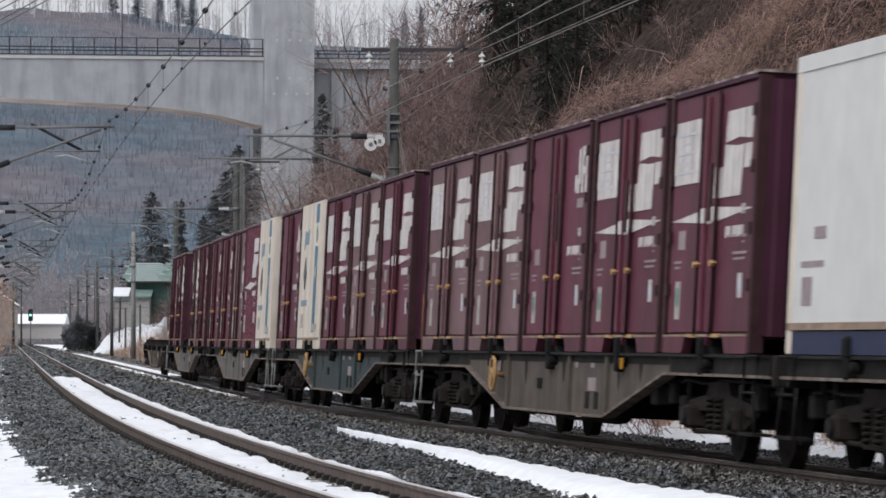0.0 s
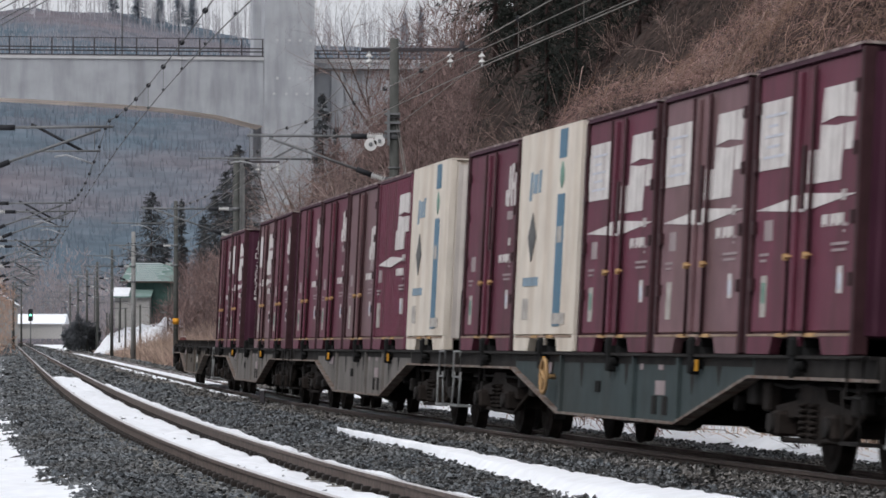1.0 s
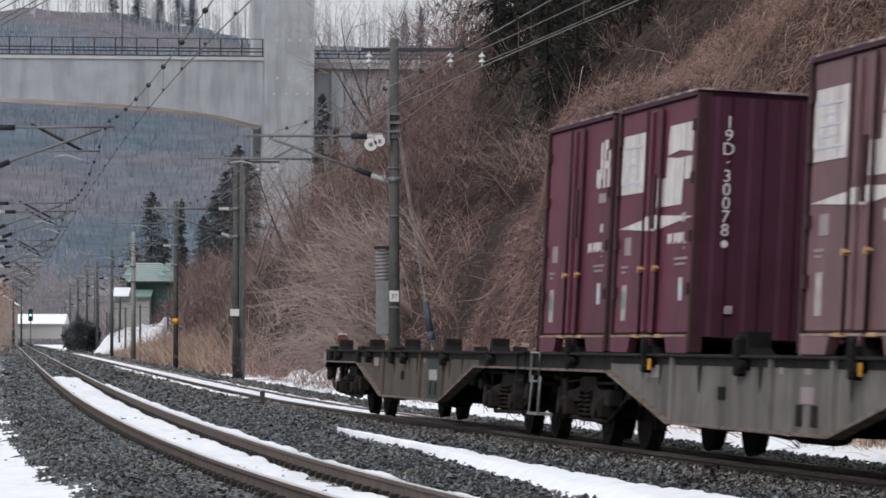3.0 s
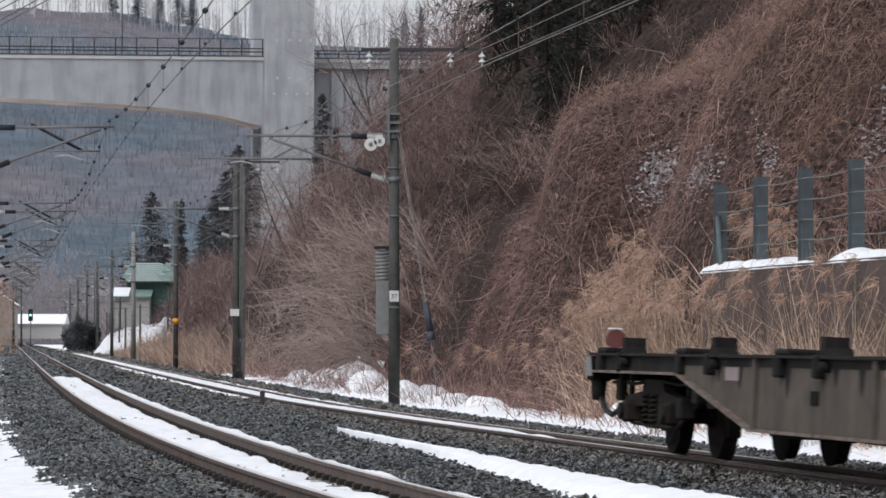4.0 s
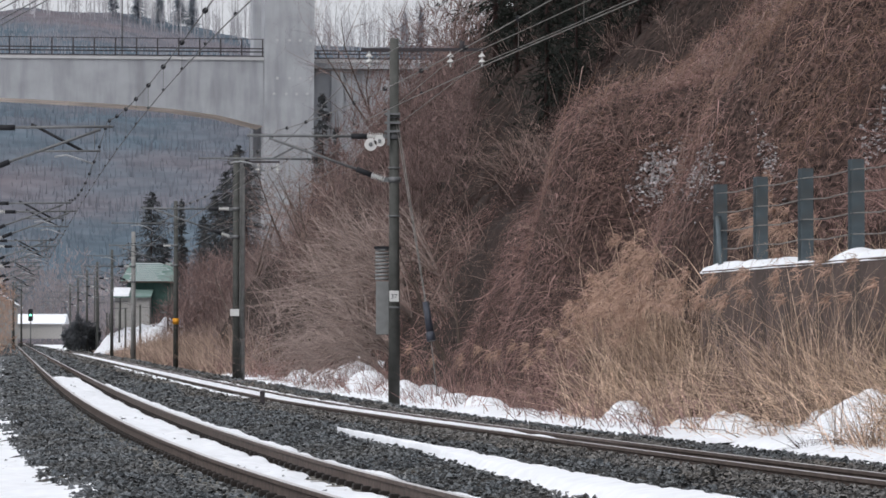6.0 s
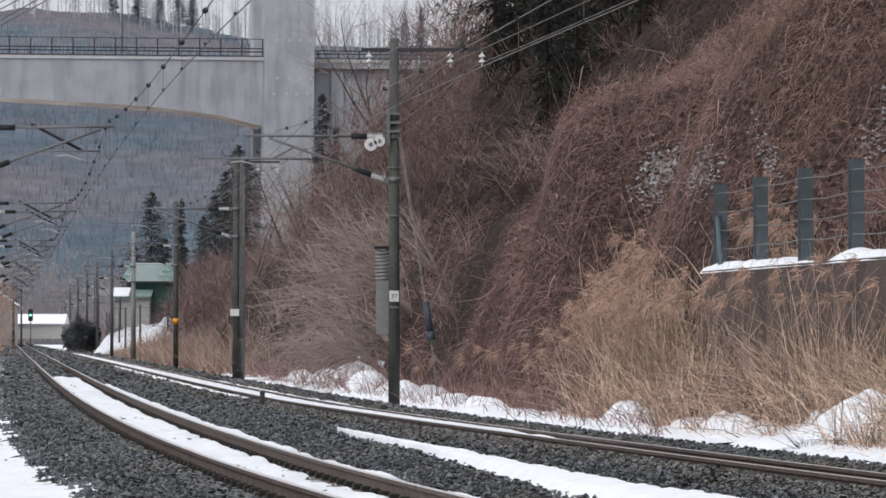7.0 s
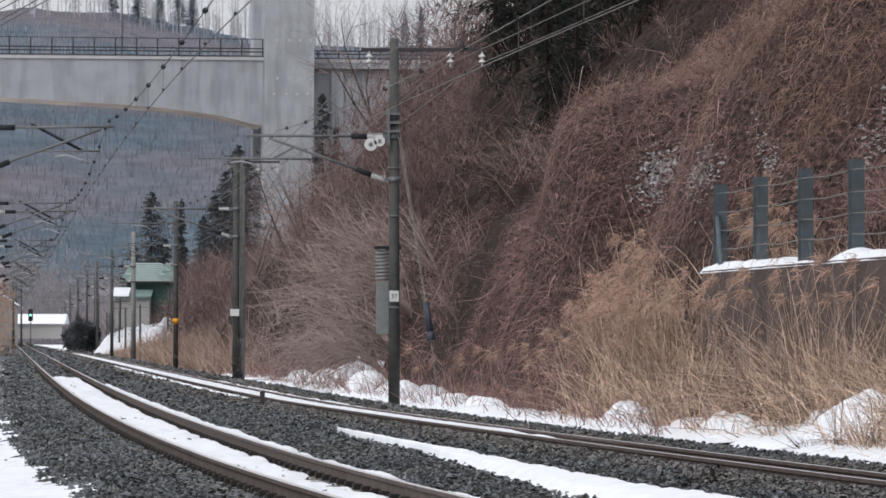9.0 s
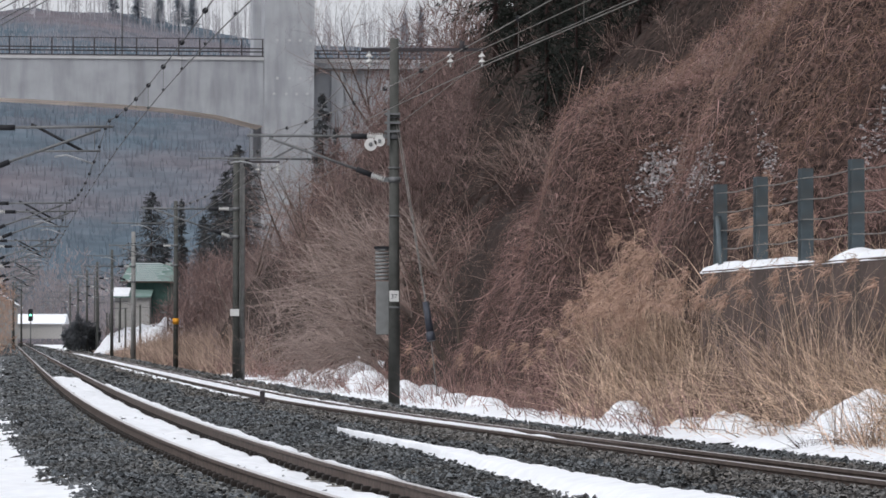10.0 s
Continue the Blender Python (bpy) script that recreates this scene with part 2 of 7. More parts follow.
def box(bm, x0, x1, y0, y1, z0, z1, bevel=0.0, mat=0):
    vs = [bm.verts.new(p) for p in ((x0, y0, z0), (x1, y0, z0), (x1, y1, z0), (x0, y1, z0), (x0, y0, z1), (x1, y0, z1), (x1, y1, z1), (x0, y1, z1))]
    fs = [bm.faces.new([vs[i] for i in f]) for f in ((3, 2, 1, 0), (4, 5, 6, 7), (0, 1, 5, 4), (1, 2, 6, 5), (2, 3, 7, 6), (3, 0, 4, 7))]
    for f in fs:
        f.material_index = mat
    if bevel:
        r = bmesh.ops.bevel(bm, geom=list({e for f in fs for e in f.edges}), offset=bevel, segments=1, affect="EDGES")
        for f in r["faces"]:
            f.material_index = mat
    return bm


def prism(bm, outline, axis, a, c, mat=0):
    """A closed outline (pairs) pushed along an axis from a to c."""
    def at(p, h):
        q = list(p)
        q.insert("xyz".index(axis), h)
        return bm.verts.new(q)
    lo, hi = [at(p, a) for p in outline], [at(p, c) for p in outline]
    n = len(outline)
    fs = [bm.faces.new(lo[::-1]), bm.faces.new(hi)] + [bm.faces.new((lo[i], lo[(i + 1) % n], hi[(i + 1) % n], hi[i])) for i in range(n)]
    for f in fs:
        f.material_index = mat
    bmesh.ops.recalc_face_normals(bm, faces=fs)
    return bm


def rod(bm, p, q, r0, r1=None, n=8, mat=0):
    p, q = Vector(p), Vector(q)
    r1 = r0 if r1 is None else r1
    d = (q - p).normalized()
    u = d.orthogonal().normalized()
    w = d.cross(u)
    ring = lambda c, r: [bm.verts.new(c + r * (math.cos(k * math.tau / n) * u + math.sin(k * math.tau / n) * w)) for k in range(n)]
    a, c = ring(p, r0), ring(q, r1)
    fs = [bm.faces.new(a[::-1]), bm.faces.new(c)] + [bm.faces.new((a[i], a[(i + 1) % n], c[(i + 1) % n], c[i])) for i in range(n)]
    for f in fs:
        f.material_index = mat
        f.smooth = n > 5
    fs[0].smooth = fs[1].smooth = False
    return bm


def turned(bm, p, q, profile, n=12):
    """A turned piece from p to q: profile gives pairs of share along the axis and radius."""
    p, q = Vector(p), Vector(q)
    d = (q - p).normalized()
    u = d.orthogonal().normalized()
    w = d.cross(u)
    rings = [[bm.verts.new(p.lerp(q, t) + r * (math.cos(k * math.tau / n) * u + math.sin(k * math.tau / n) * w)) for k in range(n)] for t, r in profile]
    for a, c in zip(rings[:-1], rings[1:]):
        for i in range(n):
            bm.faces.new((a[i], a[(i + 1) % n], c[(i + 1) % n], c[i]))
    bm.faces.new(rings[0][::-1]), bm.faces.new(rings[-1])
    return bm


def pipe(bm, points, r, n=6, mat=0):
    pts = [Vector(p) for p in points]
    shut = (pts[0] - pts[-1]).length < 1e-6
    rings = []
    for k, p in enumerate(pts):
        d = (pts[min(k + 1, len(pts) - 1)] - pts[max(k - 1, 0)]) if not (shut and k in (0, len(pts) - 1)) else pts[1] - pts[-2]
        d.normalize()
        u = d.cross(Vector((0.31, 0.17, 0.93))).normalized()
        w = d.cross(u)
        rings.append([bm.verts.new(p + r * (math.cos(j * math.tau / n) * u + math.sin(j * math.tau / n) * w)) for j in range(n)])
    for a, c in zip(rings[:-1], rings[1:]):
        for j in range(n):
            f = bm.faces.new((a[j], a[(j + 1) % n], c[(j + 1) % n], c[j]))
            f.material_index, f.smooth = mat, True
    if not shut:
        bm.faces.new(rings[0][::-1]).material_index = mat
        bm.faces.new(rings[-1]).material_index = mat
    return bm


def thing(name, m, label, category, group="", kind=""):
    ob = new(name)
    ob.empty_display_size = 0.2
    ob.matrix_basis = m
    return tagged(ob, label, category, group, kind)


def mesh_of(name, verts, quads, mat, smooth=False, tris=None):
    """A mesh object from arrays of corners and of quads (and triangles)."""
    me = bpy.data.meshes.new(name)
    verts = np.asarray(verts, dtype=np.float32).reshape(-1, 3)
    quads = np.asarray(quads, dtype=np.int32).reshape(-1, 4)
    tris = np.zeros((0, 3), np.int32) if tris is None else np.asarray(tris, dtype=np.int32).reshape(-1, 3)
    me.vertices.add(len(verts))
    me.vertices.foreach_set("co", verts.ravel())
    me.loops.add(quads.size + tris.size)
    me.loops.foreach_set("vertex_index", np.concatenate([quads.ravel(), tris.ravel()]))
    me.polygons.add(len(quads) + len(tris))
    starts = np.concatenate([np.arange(len(quads)) * 4, quads.size + np.arange(len(tris)) * 3])
    me.polygons.foreach_set("loop_start", starts.astype(np.int32))
    me.polygons.foreach_set("use_smooth", np.full(len(starts), smooth))
    me.update(calc_edges=True)
    me.materials.append(M[mat])
    return new(name, me)


def sheet(name, X, Y, Z, mat, smooth=True):
    """A surface over a grid of points."""
    a, b = X.shape
    idx = np.arange(a * b).reshape(a, b)
    quads = np.stack([idx[:-1, :-1], idx[:-1, 1:], idx[1:, 1:], idx[1:, :-1]], -1)
    return mesh_of(name, np.stack([X, Y, Z], -1), quads, mat, smooth)


def fbm(x, y, seed=0, octaves=4):
    """Smooth value noise on arrays, about -1 to 1."""
    out, amp, tot = 0.0, 1.0, 0.0
    for o in range(octaves):
        xi, yi = np.floor(x).astype(int), np.floor(y).astype(int)
        fx, fy = x - xi, y - yi
        fx, fy = fx * fx * (3 - 2 * fx), fy * fy * (3 - 2 * fy)
        h = lambda i, j: ((np.sin(i * 127.1 + j * 311.7 + seed * 74.7 + o * 19.3) * 43758.5453) % 1.0) * 2 - 1
        v = (h(xi, yi) * (1 - fx) + h(xi + 1, yi) * fx) * (1 - fy) + (h(xi, yi + 1) * (1 - fx) + h(xi + 1, yi + 1) * fx) * fy
        out, tot = out + amp * v, tot + amp
        x, y, amp = x * 2.03 + 5.1, y * 2.03 + 1.7, amp * 0.5
    return out / tot


def strands(name, base, way, length, radius, droop, mat, segments=4, wobble=0.12, sides=3):
    """Many thin tapered stems in one mesh: base points, directions, lengths, radii, sag."""
    n = len(base)
    way = way / np.linalg.norm(way, axis=1, keepdims=True)
    side = np.cross(way, np.array([0.31, 0.17, 0.93]))
    side /= np.linalg.norm(side, axis=1, keepdims=True) + 1e-9
    other = np.cross(way, side)
    bend = rng.normal(0, wobble, (n, 2))
    rows = []
    for k in range(segments + 1):
        u = k / segments
        c = base + way * (length * u)[:, None] + (side * bend[:, :1] + other * bend[:, 1:]) * (length * u * u)[:, None]
        c[:, 2] -= droop * length * u * u
        c += rng.normal(0, 0.012, (n, 3)) * (length * u)[:, None]
        r = radius * (1 - 0.8 * u)
        rows.append(np.stack([c + r[:, None] * (math.cos(a) * side + math.sin(a) * other) for a in np.arange(sides) * math.tau / sides], 1))
    V = np.stack(rows, 1)
    idx = np.arange(n * (segments + 1) * sides).reshape(n, segments + 1, sides)
    nxt = np.roll(idx, -1, axis=2)
    quads = np.stack([idx[:, :-1], nxt[:, :-1], nxt[:, 1:], idx[:, 1:]], -1)
    return mesh_of(name, V, quads, mat)


def tubes(name, pts, radius, mat, sides=3):
    """Thin tapered stems through given paths: points of shape (stems, steps, 3)."""
    n, k, _ = pts.shape
    d = np.gradient(pts, axis=1)
    d /= np.linalg.norm(d, axis=2, keepdims=True) + 1e-9
    u = np.cross(d, np.array([0.31, 0.17, 0.93]))
    u /= np.linalg.norm(u, axis=2, keepdims=True) + 1e-9
    w = np.cross(d, u)
    r = (radius[:, None] * np.linspace(1, 0.35, k)[None])[..., None]
    V = np.stack([pts + r * (math.cos(a) * u + math.sin(a) * w) for a in np.arange(sides) * math.tau / sides], 2)
    idx = np.arange(n * k * sides).reshape(n, k, sides)
    nxt = np.roll(idx, -1, axis=2)
    return mesh_of(name, V, np.stack([idx[:, :-1], nxt[:, :-1], nxt[:, 1:], idx[:, 1:]], -1), mat)


# ---- the two tracks in plan: metres along the view, metres to its right ----
AXIS = np.arange(-300.0, 1200.0, 0.5)
BEND = np.interp(AXIS, [-120, 15, 45, 75, 110, 140], [0, 7.3, 10.06, 8.18, 1.71, 0]) * 1e-4
I40 = int(np.argmin(abs(AXIS - 40)))
R_SLOPE = np.cumsum(BEND) * 0.5
R_SLOPE = R_SLOPE - R_SLOPE[I40] - 0.1609
R_X = np.cumsum(R_SLOPE) * 0.5
R_X = R_X - R_X[I40] + 3.069
R_S = np.cumsum(np.hypot(1, R_SLOPE)) * 0.5
R_S = R_S - R_S[I40] + 30.95
R_Z = np.interp(AXIS, [20, 50, 80, 120], [0.026, 0.0, -0.053, -0.049])
_u = np.maximum(AXIS - 40, -25)
N_X = -1.687 - 0.145 * _u + 16.33e-4 * 21.8 * (_u + 21.8 * (np.exp(-_u / 21.8) - 1))
N_X = np.where(AXIS < 15, N_X[int(np.argmin(abs(AXIS - 15)))] - 0.2150 * (AXIS - 15), N_X)
N_Z = np.where(AXIS > 40, 0.0011 * (AXIS - 40), 0.0)
N_SLOPE = np.gradient(N_X, AXIS)
R_CANT, N_CANT = 0.067, 0.033


def rx(y):
    return np.interp(y, AXIS, R_X)


def nx(y):
    return np.interp(y, AXIS, N_X)


def on_right(s, off=0.0, z=0.0):
    """The pose on the right track at the distance s along it, canted to the curve."""
    y = float(np.interp(s, R_S, AXIS))
    m = pose(float(rx(y)), y, float(np.interp(y, AXIS, R_Z)), 0, 0, -math.degrees(math.atan(float(np.interp(y, AXIS, R_SLOPE)))))
    return m @ Matrix.Rotation(R_CANT, 4, "Y") @ Matrix.Translation((off, 0, z))


def bed(x, y):
    """Height of the ballast: two canted beds over a low formation."""
    orr, on = x - rx(y), x - nx(y)
    zr = np.interp(y, AXIS, R_Z) - 0.185 + 0.085 * (abs(orr) > 0.66) + 0.05 * (abs(orr) < 0.48) - np.clip(orr, -2, 1) * R_CANT - np.where(orr < 0, np.maximum(-orr - 1.55, 0) * 0.12, np.maximum(orr - 2.3, 0) * 0.5)
    zn = np.interp(y, AXIS, N_Z) - 0.185 - np.clip(on, -2, 2) * N_CANT - np.maximum(abs(on) - 1.6, 0) * np.where(on < 0, 0.15, 0.13)
    return np.maximum(np.maximum(zr, zn), -0.62)


def spurs(o, y):
    """Two overgrown spurs of the slope and the hollow behind them: weight and height of each."""
    x = o + rx(y)
    lump = 0.35 * fbm(y * 0.5, o * 0.6, 14, 3)
    return (
        (np.exp(-((y - 105) / 7.5) ** 2) * np.clip((x + 0.3) / 2, 0, 1), np.interp(x, [0, 4, 7, 12], [3.8, 5.6, 6.9, 10.5]) + lump, -1.6),
        (np.exp(-((y - 91) / 4.2) ** 2) * np.clip((x + 1.5) / 1.5, 0, 1), np.interp(x, [-1.5, 0.2, 1.0, 3.3, 6.5, 9], [2.8, 4.5, 5.4, 6.55, 7.0, 7.7]) + lump, 0.9),
        (np.exp(-((y - 77.5) / 3.0) ** 2) * np.clip((x - 4) / 1.2, 0, 1), np.interp(x, [4.2, 5.6, 6.7, 8.3, 11], [4.5, 6.1, 7.3, 9.1, 12]) + lump, 1.0),
    )


def swell(o, y):
    """The lobes of overgrown ground on the slope, about -1 in the hollows to 1 on the crests."""
    s = lobes(o, y)
    for w, _, v in spurs(o, y):
        s = s * (1 - w) + (0.35 * s + v) * w
    return s


def lobes(o, y):
    return 1 - 2.8 * abs(fbm(y * 0.10 + 0.06 * o + 11, o * 0.07 + 2, 6, 2)) + 0.4 * fbm(y * 0.34 + 7, o * 0.45, 4, 3) - 0.2


def hill(o, y):
    """Height of the slope beside the line, o metres right of the right track."""
    n = fbm(y * 0.07 + 3, o * 0.11, 3)
    wallside = np.clip((72.5 - y) / 1.5, 0, 1)
    foot = -0.47 + 0.10 * np.clip(o - 2.4, 0, 1.5)
    low = np.where(o < 6.3, foot + 0.35 * np.clip(o - 4.2, 0, 3), 2.36 + 0.05 * (o - 6.3) + 1.25 * np.maximum(o - 8.0, 0))
    free = foot + 1.18 * np.maximum(o - 4.6 - 0.8 * n - np.interp(y, [215, 300], [0, 6]), 0) ** 1.02
    z = wallside * low + (1 - wallside) * free
    top = np.interp(y, [0, 100, 200, 250, 300, 350], [24, 21, 18, 13, 7, 4]) + 2 * n
    z = top - np.log1p(np.exp(np.clip((top - z) / 1.5, -30, 30))) * 1.5
    z = np.maximum(z, -0.6)
    lumps = 0.6 * n + 0.2 * fbm(y * 0.30 + 7, o * 0.42, 4, 3) + np.clip((y - 74) / 8, 0, 1) * (1.9 * lobes(o, y) - 0.2)
    z = z + lumps * np.clip((o - 4.5) / 3, 0, 1) * (1 - wallside * np.clip(2.2 - abs(o - 7), 0, 1))
    for w, target, _ in spurs(o, y):
        w = w * np.clip((o - 5.2) / 1.6, 0, 1) * (1 - wallside)
        z = z * (1 - w) + target * w
    return z


# ---- ground, ballast, hill ----
def grid_rows(*pieces):
    return np.concatenate([np.arange(a, b, s) for a, b, s in pieces])


def build_ground():
    xs, ys = np.concatenate([np.linspace(-1800, -120, 12), np.linspace(-100, 100, 41), np.linspace(120, 1800, 12)]), np.concatenate([np.linspace(-600, -20, 12), np.linspace(0, 700, 71), np.linspace(750, 2600, 14)])
    X, Y = np.meshgrid(xs, ys)
    Z = -0.85 + 0.0011 * np.maximum(Y - 60, 0) + 0.12 * fbm(X * 0.05, Y * 0.05, 1)
    tagged(sheet("ground", X, Y, Z, "earth"), "bare brown winter ground beside the railway", "ground", kind="structure")


def build_ballast():
    ys = grid_rows((-40, 20, 2), (20, 70, 0.25), (70, 130, 0.5), (130, 420, 3), (420, 760, 20))
    us = np.linspace(0, 1, 61)
    left, right = nx(ys) - 3.3 - np.clip((ys - 25) / 30, 0, 1) * 0.2, rx(ys) + 3.0
    X = left[:, None] + (right - left)[:, None] * us[None, :]
    Y = np.repeat(ys[:, None], len(us), 1)
    Z = bed(X, Y) + 0.03 * fbm(X * 3, Y * 3, 5)
    tagged(sheet("ballast_bed", X, Y, Z, "ballast"), "crushed stone ballast bed under both tracks, blackened for gap shade", "ballast", kind="structure")


def pebbles(name, c, r, mat, squash=0.75, rough=0.18, smooth=False):
    """Squashed, turned octahedra at the points c with radii r, in one mesh."""
    n = len(c)
    o = np.array([(1, 0, 0), (-1, 0, 0), (0, 1, 0), (0, -1, 0), (0, 0, 1), (0, 0, -1)], float)
    V = o[None] * (0.65 + 0.6 * rng.random((n, 6, 1))) * np.array([1.0, 1.0, squash])
    V = V + rng.normal(0, rough, V.shape)
    a, b = rng.random(n) * math.tau, rng.normal(0, 0.6, n)
    ca, sa, cb, sb = np.cos(a), np.sin(a), np.cos(b), np.sin(b)
    Vx = V[..., 0] * ca[:, None] - V[..., 1] * sa[:, None]
    Vy = V[..., 0] * sa[:, None] + V[..., 1] * ca[:, None]
    V = np.stack([Vx, Vy * cb[:, None] - V[..., 2] * sb[:, None], Vy * sb[:, None] + V[..., 2] * cb[:, None]], -1)
    V = c[:, None] + V * r[:, None, None]
    f = np.array([(0, 2, 4), (2, 1, 4), (1, 3, 4), (3, 0, 4), (2, 0, 5), (1, 2, 5), (3, 1, 5), (0, 3, 5)])
    T = (np.arange(n)[:, None, None] * 6 + f[None]).reshape(-1, 3)
    return mesh_of(name, V, np.zeros((0, 4)), mat, smooth, tris=T)


def trough(y):
    """Offset from the right track and half width of the snow lying between the tracks."""
    half = np.interp(y, [20, 34, 37, 40.6, 45, 52, 54.5], [0.44, 0.34, 0.29, 0.20, 0.10, 0.045, 0.0])
    return -2.29 - half, half


def stones(name, count, y0, y1, size, label):
    """Loose crushed stones of the track bed; few lie on the snow."""
    y = y0 + (y1 - y0) * rng.random(count) ** 1.25
    left, right = nx(y) - 2.6, rx(y) + 2.9
    x = left + (right - left) * rng.random(count)
    near = abs(x) < 0.12 * y + 0.6
    x, y = x[near], y[near]
    count = len(x)
    on, orr = abs(x - nx(y)), abs(x - rx(y))
    keep = ~((abs(on - 0.57) < 0.10) | (abs(orr - 0.57) < 0.10))
    c, h = trough(y)
    bare = (abs(x - rx(y) - c) < h * 0.9) | ((on < 0.46) & (y < 126)) | ((orr < 0.46) & (y > 54)) | (x - nx(y) < -2.25)
    keep &= ~bare | (rng.random(count) < 0.045)
    x, y = x[keep], y[keep]
    n = len(x)
    c = np.stack([x, y, bed(x, y) - 0.012 + 0.05 * rng.random(n) ** 1.3], 1)
    r = size * (0.5 + 0.9 * rng.random(n) ** 1.6)
    old = abs(x - rx(y)) < 1.75 + 0.5 * fbm(x * 0.8, y * 0.3, 33, 2)
    tagged(pebbles(name, c[~old], r[~old], "stone", 0.6), label + " of the curved track", "stones", kind="stuff")
    tagged(pebbles(name, c[old], r[old], "stone_brown", 0.6), "loose brownish crushed stones, dusted with rust, under the far track", "stones", kind="stuff")


def build_track(name, X, Zs, slope, cant, label, snowed):
    track = thing(name, Matrix.Identity(4), label, "railway track", kind="structure")
    prof = [(-0.0625, -0.153), (-0.0625, -0.141), (-0.012, -0.128), (-0.009, -0.05), (-0.0325, -0.038), (-0.0325, -0.004), (-0.026, 0.0), (0.026, 0.0), (0.0325, -0.004), (0.0325, -0.038), (0.009, -0.05), (0.012, -0.128), (0.0625, -0.141), (0.0625, -0.153)]
    ys = grid_rows((-280, 0, 8), (0, 140, 1), (140, 700, 6))
    for sgn in (-1, 1):
        cx, sl, cz = np.interp(ys, AXIS, X), np.interp(ys, AXIS, slope), np.interp(ys, AXIS, Zs)
        n = np.hypot(1, sl)
        rows = []
        for px, pz in prof:
            o = sgn * 0.566 + px
            rows.append(np.stack([cx + o / n, ys - o * sl / n, cz + pz - o * cant], -1))
        V = np.stack(rows, 1)
        a, b = V.shape[:2]
        idx = np.arange(a * b).reshape(a, b)
        quads = np.stack([idx[:-1], np.roll(idx[:-1], -1, 1), np.roll(idx[1:], -1, 1), idx[1:]], -1)
        rail = mesh_of("rail", V, quads, "rail_side")
        rail.data.materials.append(M["rail_top"])
        top = np.zeros((a - 1, b), np.int32)
        top[:, 5:8] = 1
        rail.data.polygons.foreach_set("material_index", top.ravel())
        rail.parent = track
    bm = B()
    prism(bm, [(-1.0, -0.30), (1.0, -0.30), (1.0, -0.17), (0.45, -0.157), (0.25, -0.19), (-0.25, -0.19), (-0.45, -0.157), (-1.0, -0.17)], "y", -0.12, 0.12)
    for sgn in (-1, 1):
        for q in (-1, 1):
            box(bm, sgn * 0.566 + q * 0.10 - 0.045, sgn * 0.566 + q * 0.10 + 0.045, -0.06, 0.06, -0.165, -0.10, 0.012, mat=1)
    first = part("sleeper", bm, ("sleeper", "clip"), track)
    mesh = first.data
    for k, y in enumerate(np.arange(22.0, 165.0, 0.6)):
        sl = float(np.interp(y, AXIS, slope))
        m = pose(float(np.interp(y, AXIS, X)), y, float(np.interp(y, AXIS, Zs)), 0, 0, -math.degrees(math.atan(sl))) @ Matrix.Rotation(cant, 4, "Y")
        if k == 0:
            first.matrix_basis = m
        else:
            again("sleeper", mesh, track, m)
    return track


def snow_strip(name, centre, y0, y1, step, half, thick, seed, label, edge=0.35, along=None, across=33, base=bed, holes=None):
    """A sheet of old snow with a ragged edge: it dips under the stones at its rim."""
    ys = np.arange(y0, y1, step)
    us = np.linspace(-1.5, 1.5, across)
    c, h = centre(ys), half(ys)
    X = c[:, None] + h[:, None] * us[None]
    Y = np.repeat(ys[:, None], across, 1)
    rim = 1 - abs(us)[None] + edge * fbm(X * 1.3, Y * 0.6, seed) + 0.16 * fbm(X * 6, Y * 5, seed + 1)
    if holes is not None:
        rim = np.minimum(rim, holes + 0.42 * fbm(X * 1.9, Y * 1.3, seed + 5))
    if along is not None:
        rim = np.minimum(rim, along(ys)[:, None] + 0.25 * fbm(X * 2, Y * 0.8, seed + 2))
    Z = base(X, Y) + thick * np.clip(rim * 2.2, -0.6, 1) + 0.006 * fbm(X * 8, Y * 8, seed + 3) - 0.015
    tagged(sheet(name, X, Y, Z, "snow"), label, "snow", kind="stuff")


def build_snow():
    flat = lambda v: (lambda y: np.full_like(y, v))
    # between the rails of the left track, lying flush with the rail foot
    snow_strip("snow", nx, 20, 127, 0.3, flat(0.50), 0.125, 11, "dirty melting snow between the rails of the curved track", 0.18, holes=0.20)
    # along the outside of the left track's right rail
    snow_strip("snow", lambda y: nx(y) + 0.92, 20, 112, 0.3, lambda y: np.interp(y, [20, 34, 50, 75, 112], [0.30, 0.30, 0.28, 0.22, 0.08]), 0.10, 21, "thin band of snow outside the rail", 0.45)
    # the trough between the two tracks
    snow_strip("snow", lambda y: rx(y) + trough(y)[0], 20, 54.5, 0.2, lambda y: trough(y)[1], 0.10, 31, "snow lying in the trough between the two tracks", 0.42)
    # between the rails of the right track
    snow_strip("snow", rx, 47, 330, 0.8, flat(0.50), 0.135, 41, "snow between the rails of the right track", 0.10, along=lambda y: np.interp(y, [47, 54, 62, 150], [-0.1, 0.4, 0.8, 0.9]))
    snow_strip("snow", lambda y: rx(y) - 0.95, 84, 180, 0.3, flat(0.15), 0.07, 45, "narrow patch of snow beside the rail", 0.8)
    snow_strip("snow", lambda y: rx(y) + 1.0, 66, 130, 0.3, flat(0.16), 0.07, 47, "scattered patches of snow on the ballast", 1.0)
    # the left verge
    snow_strip("snow", lambda y: nx(y) - 4.98, 22, 240, 0.35, lambda y: np.full_like(y, 3.0), 0.16, 51, "old snow on the verge beside the ballast", 0.10, across=51)


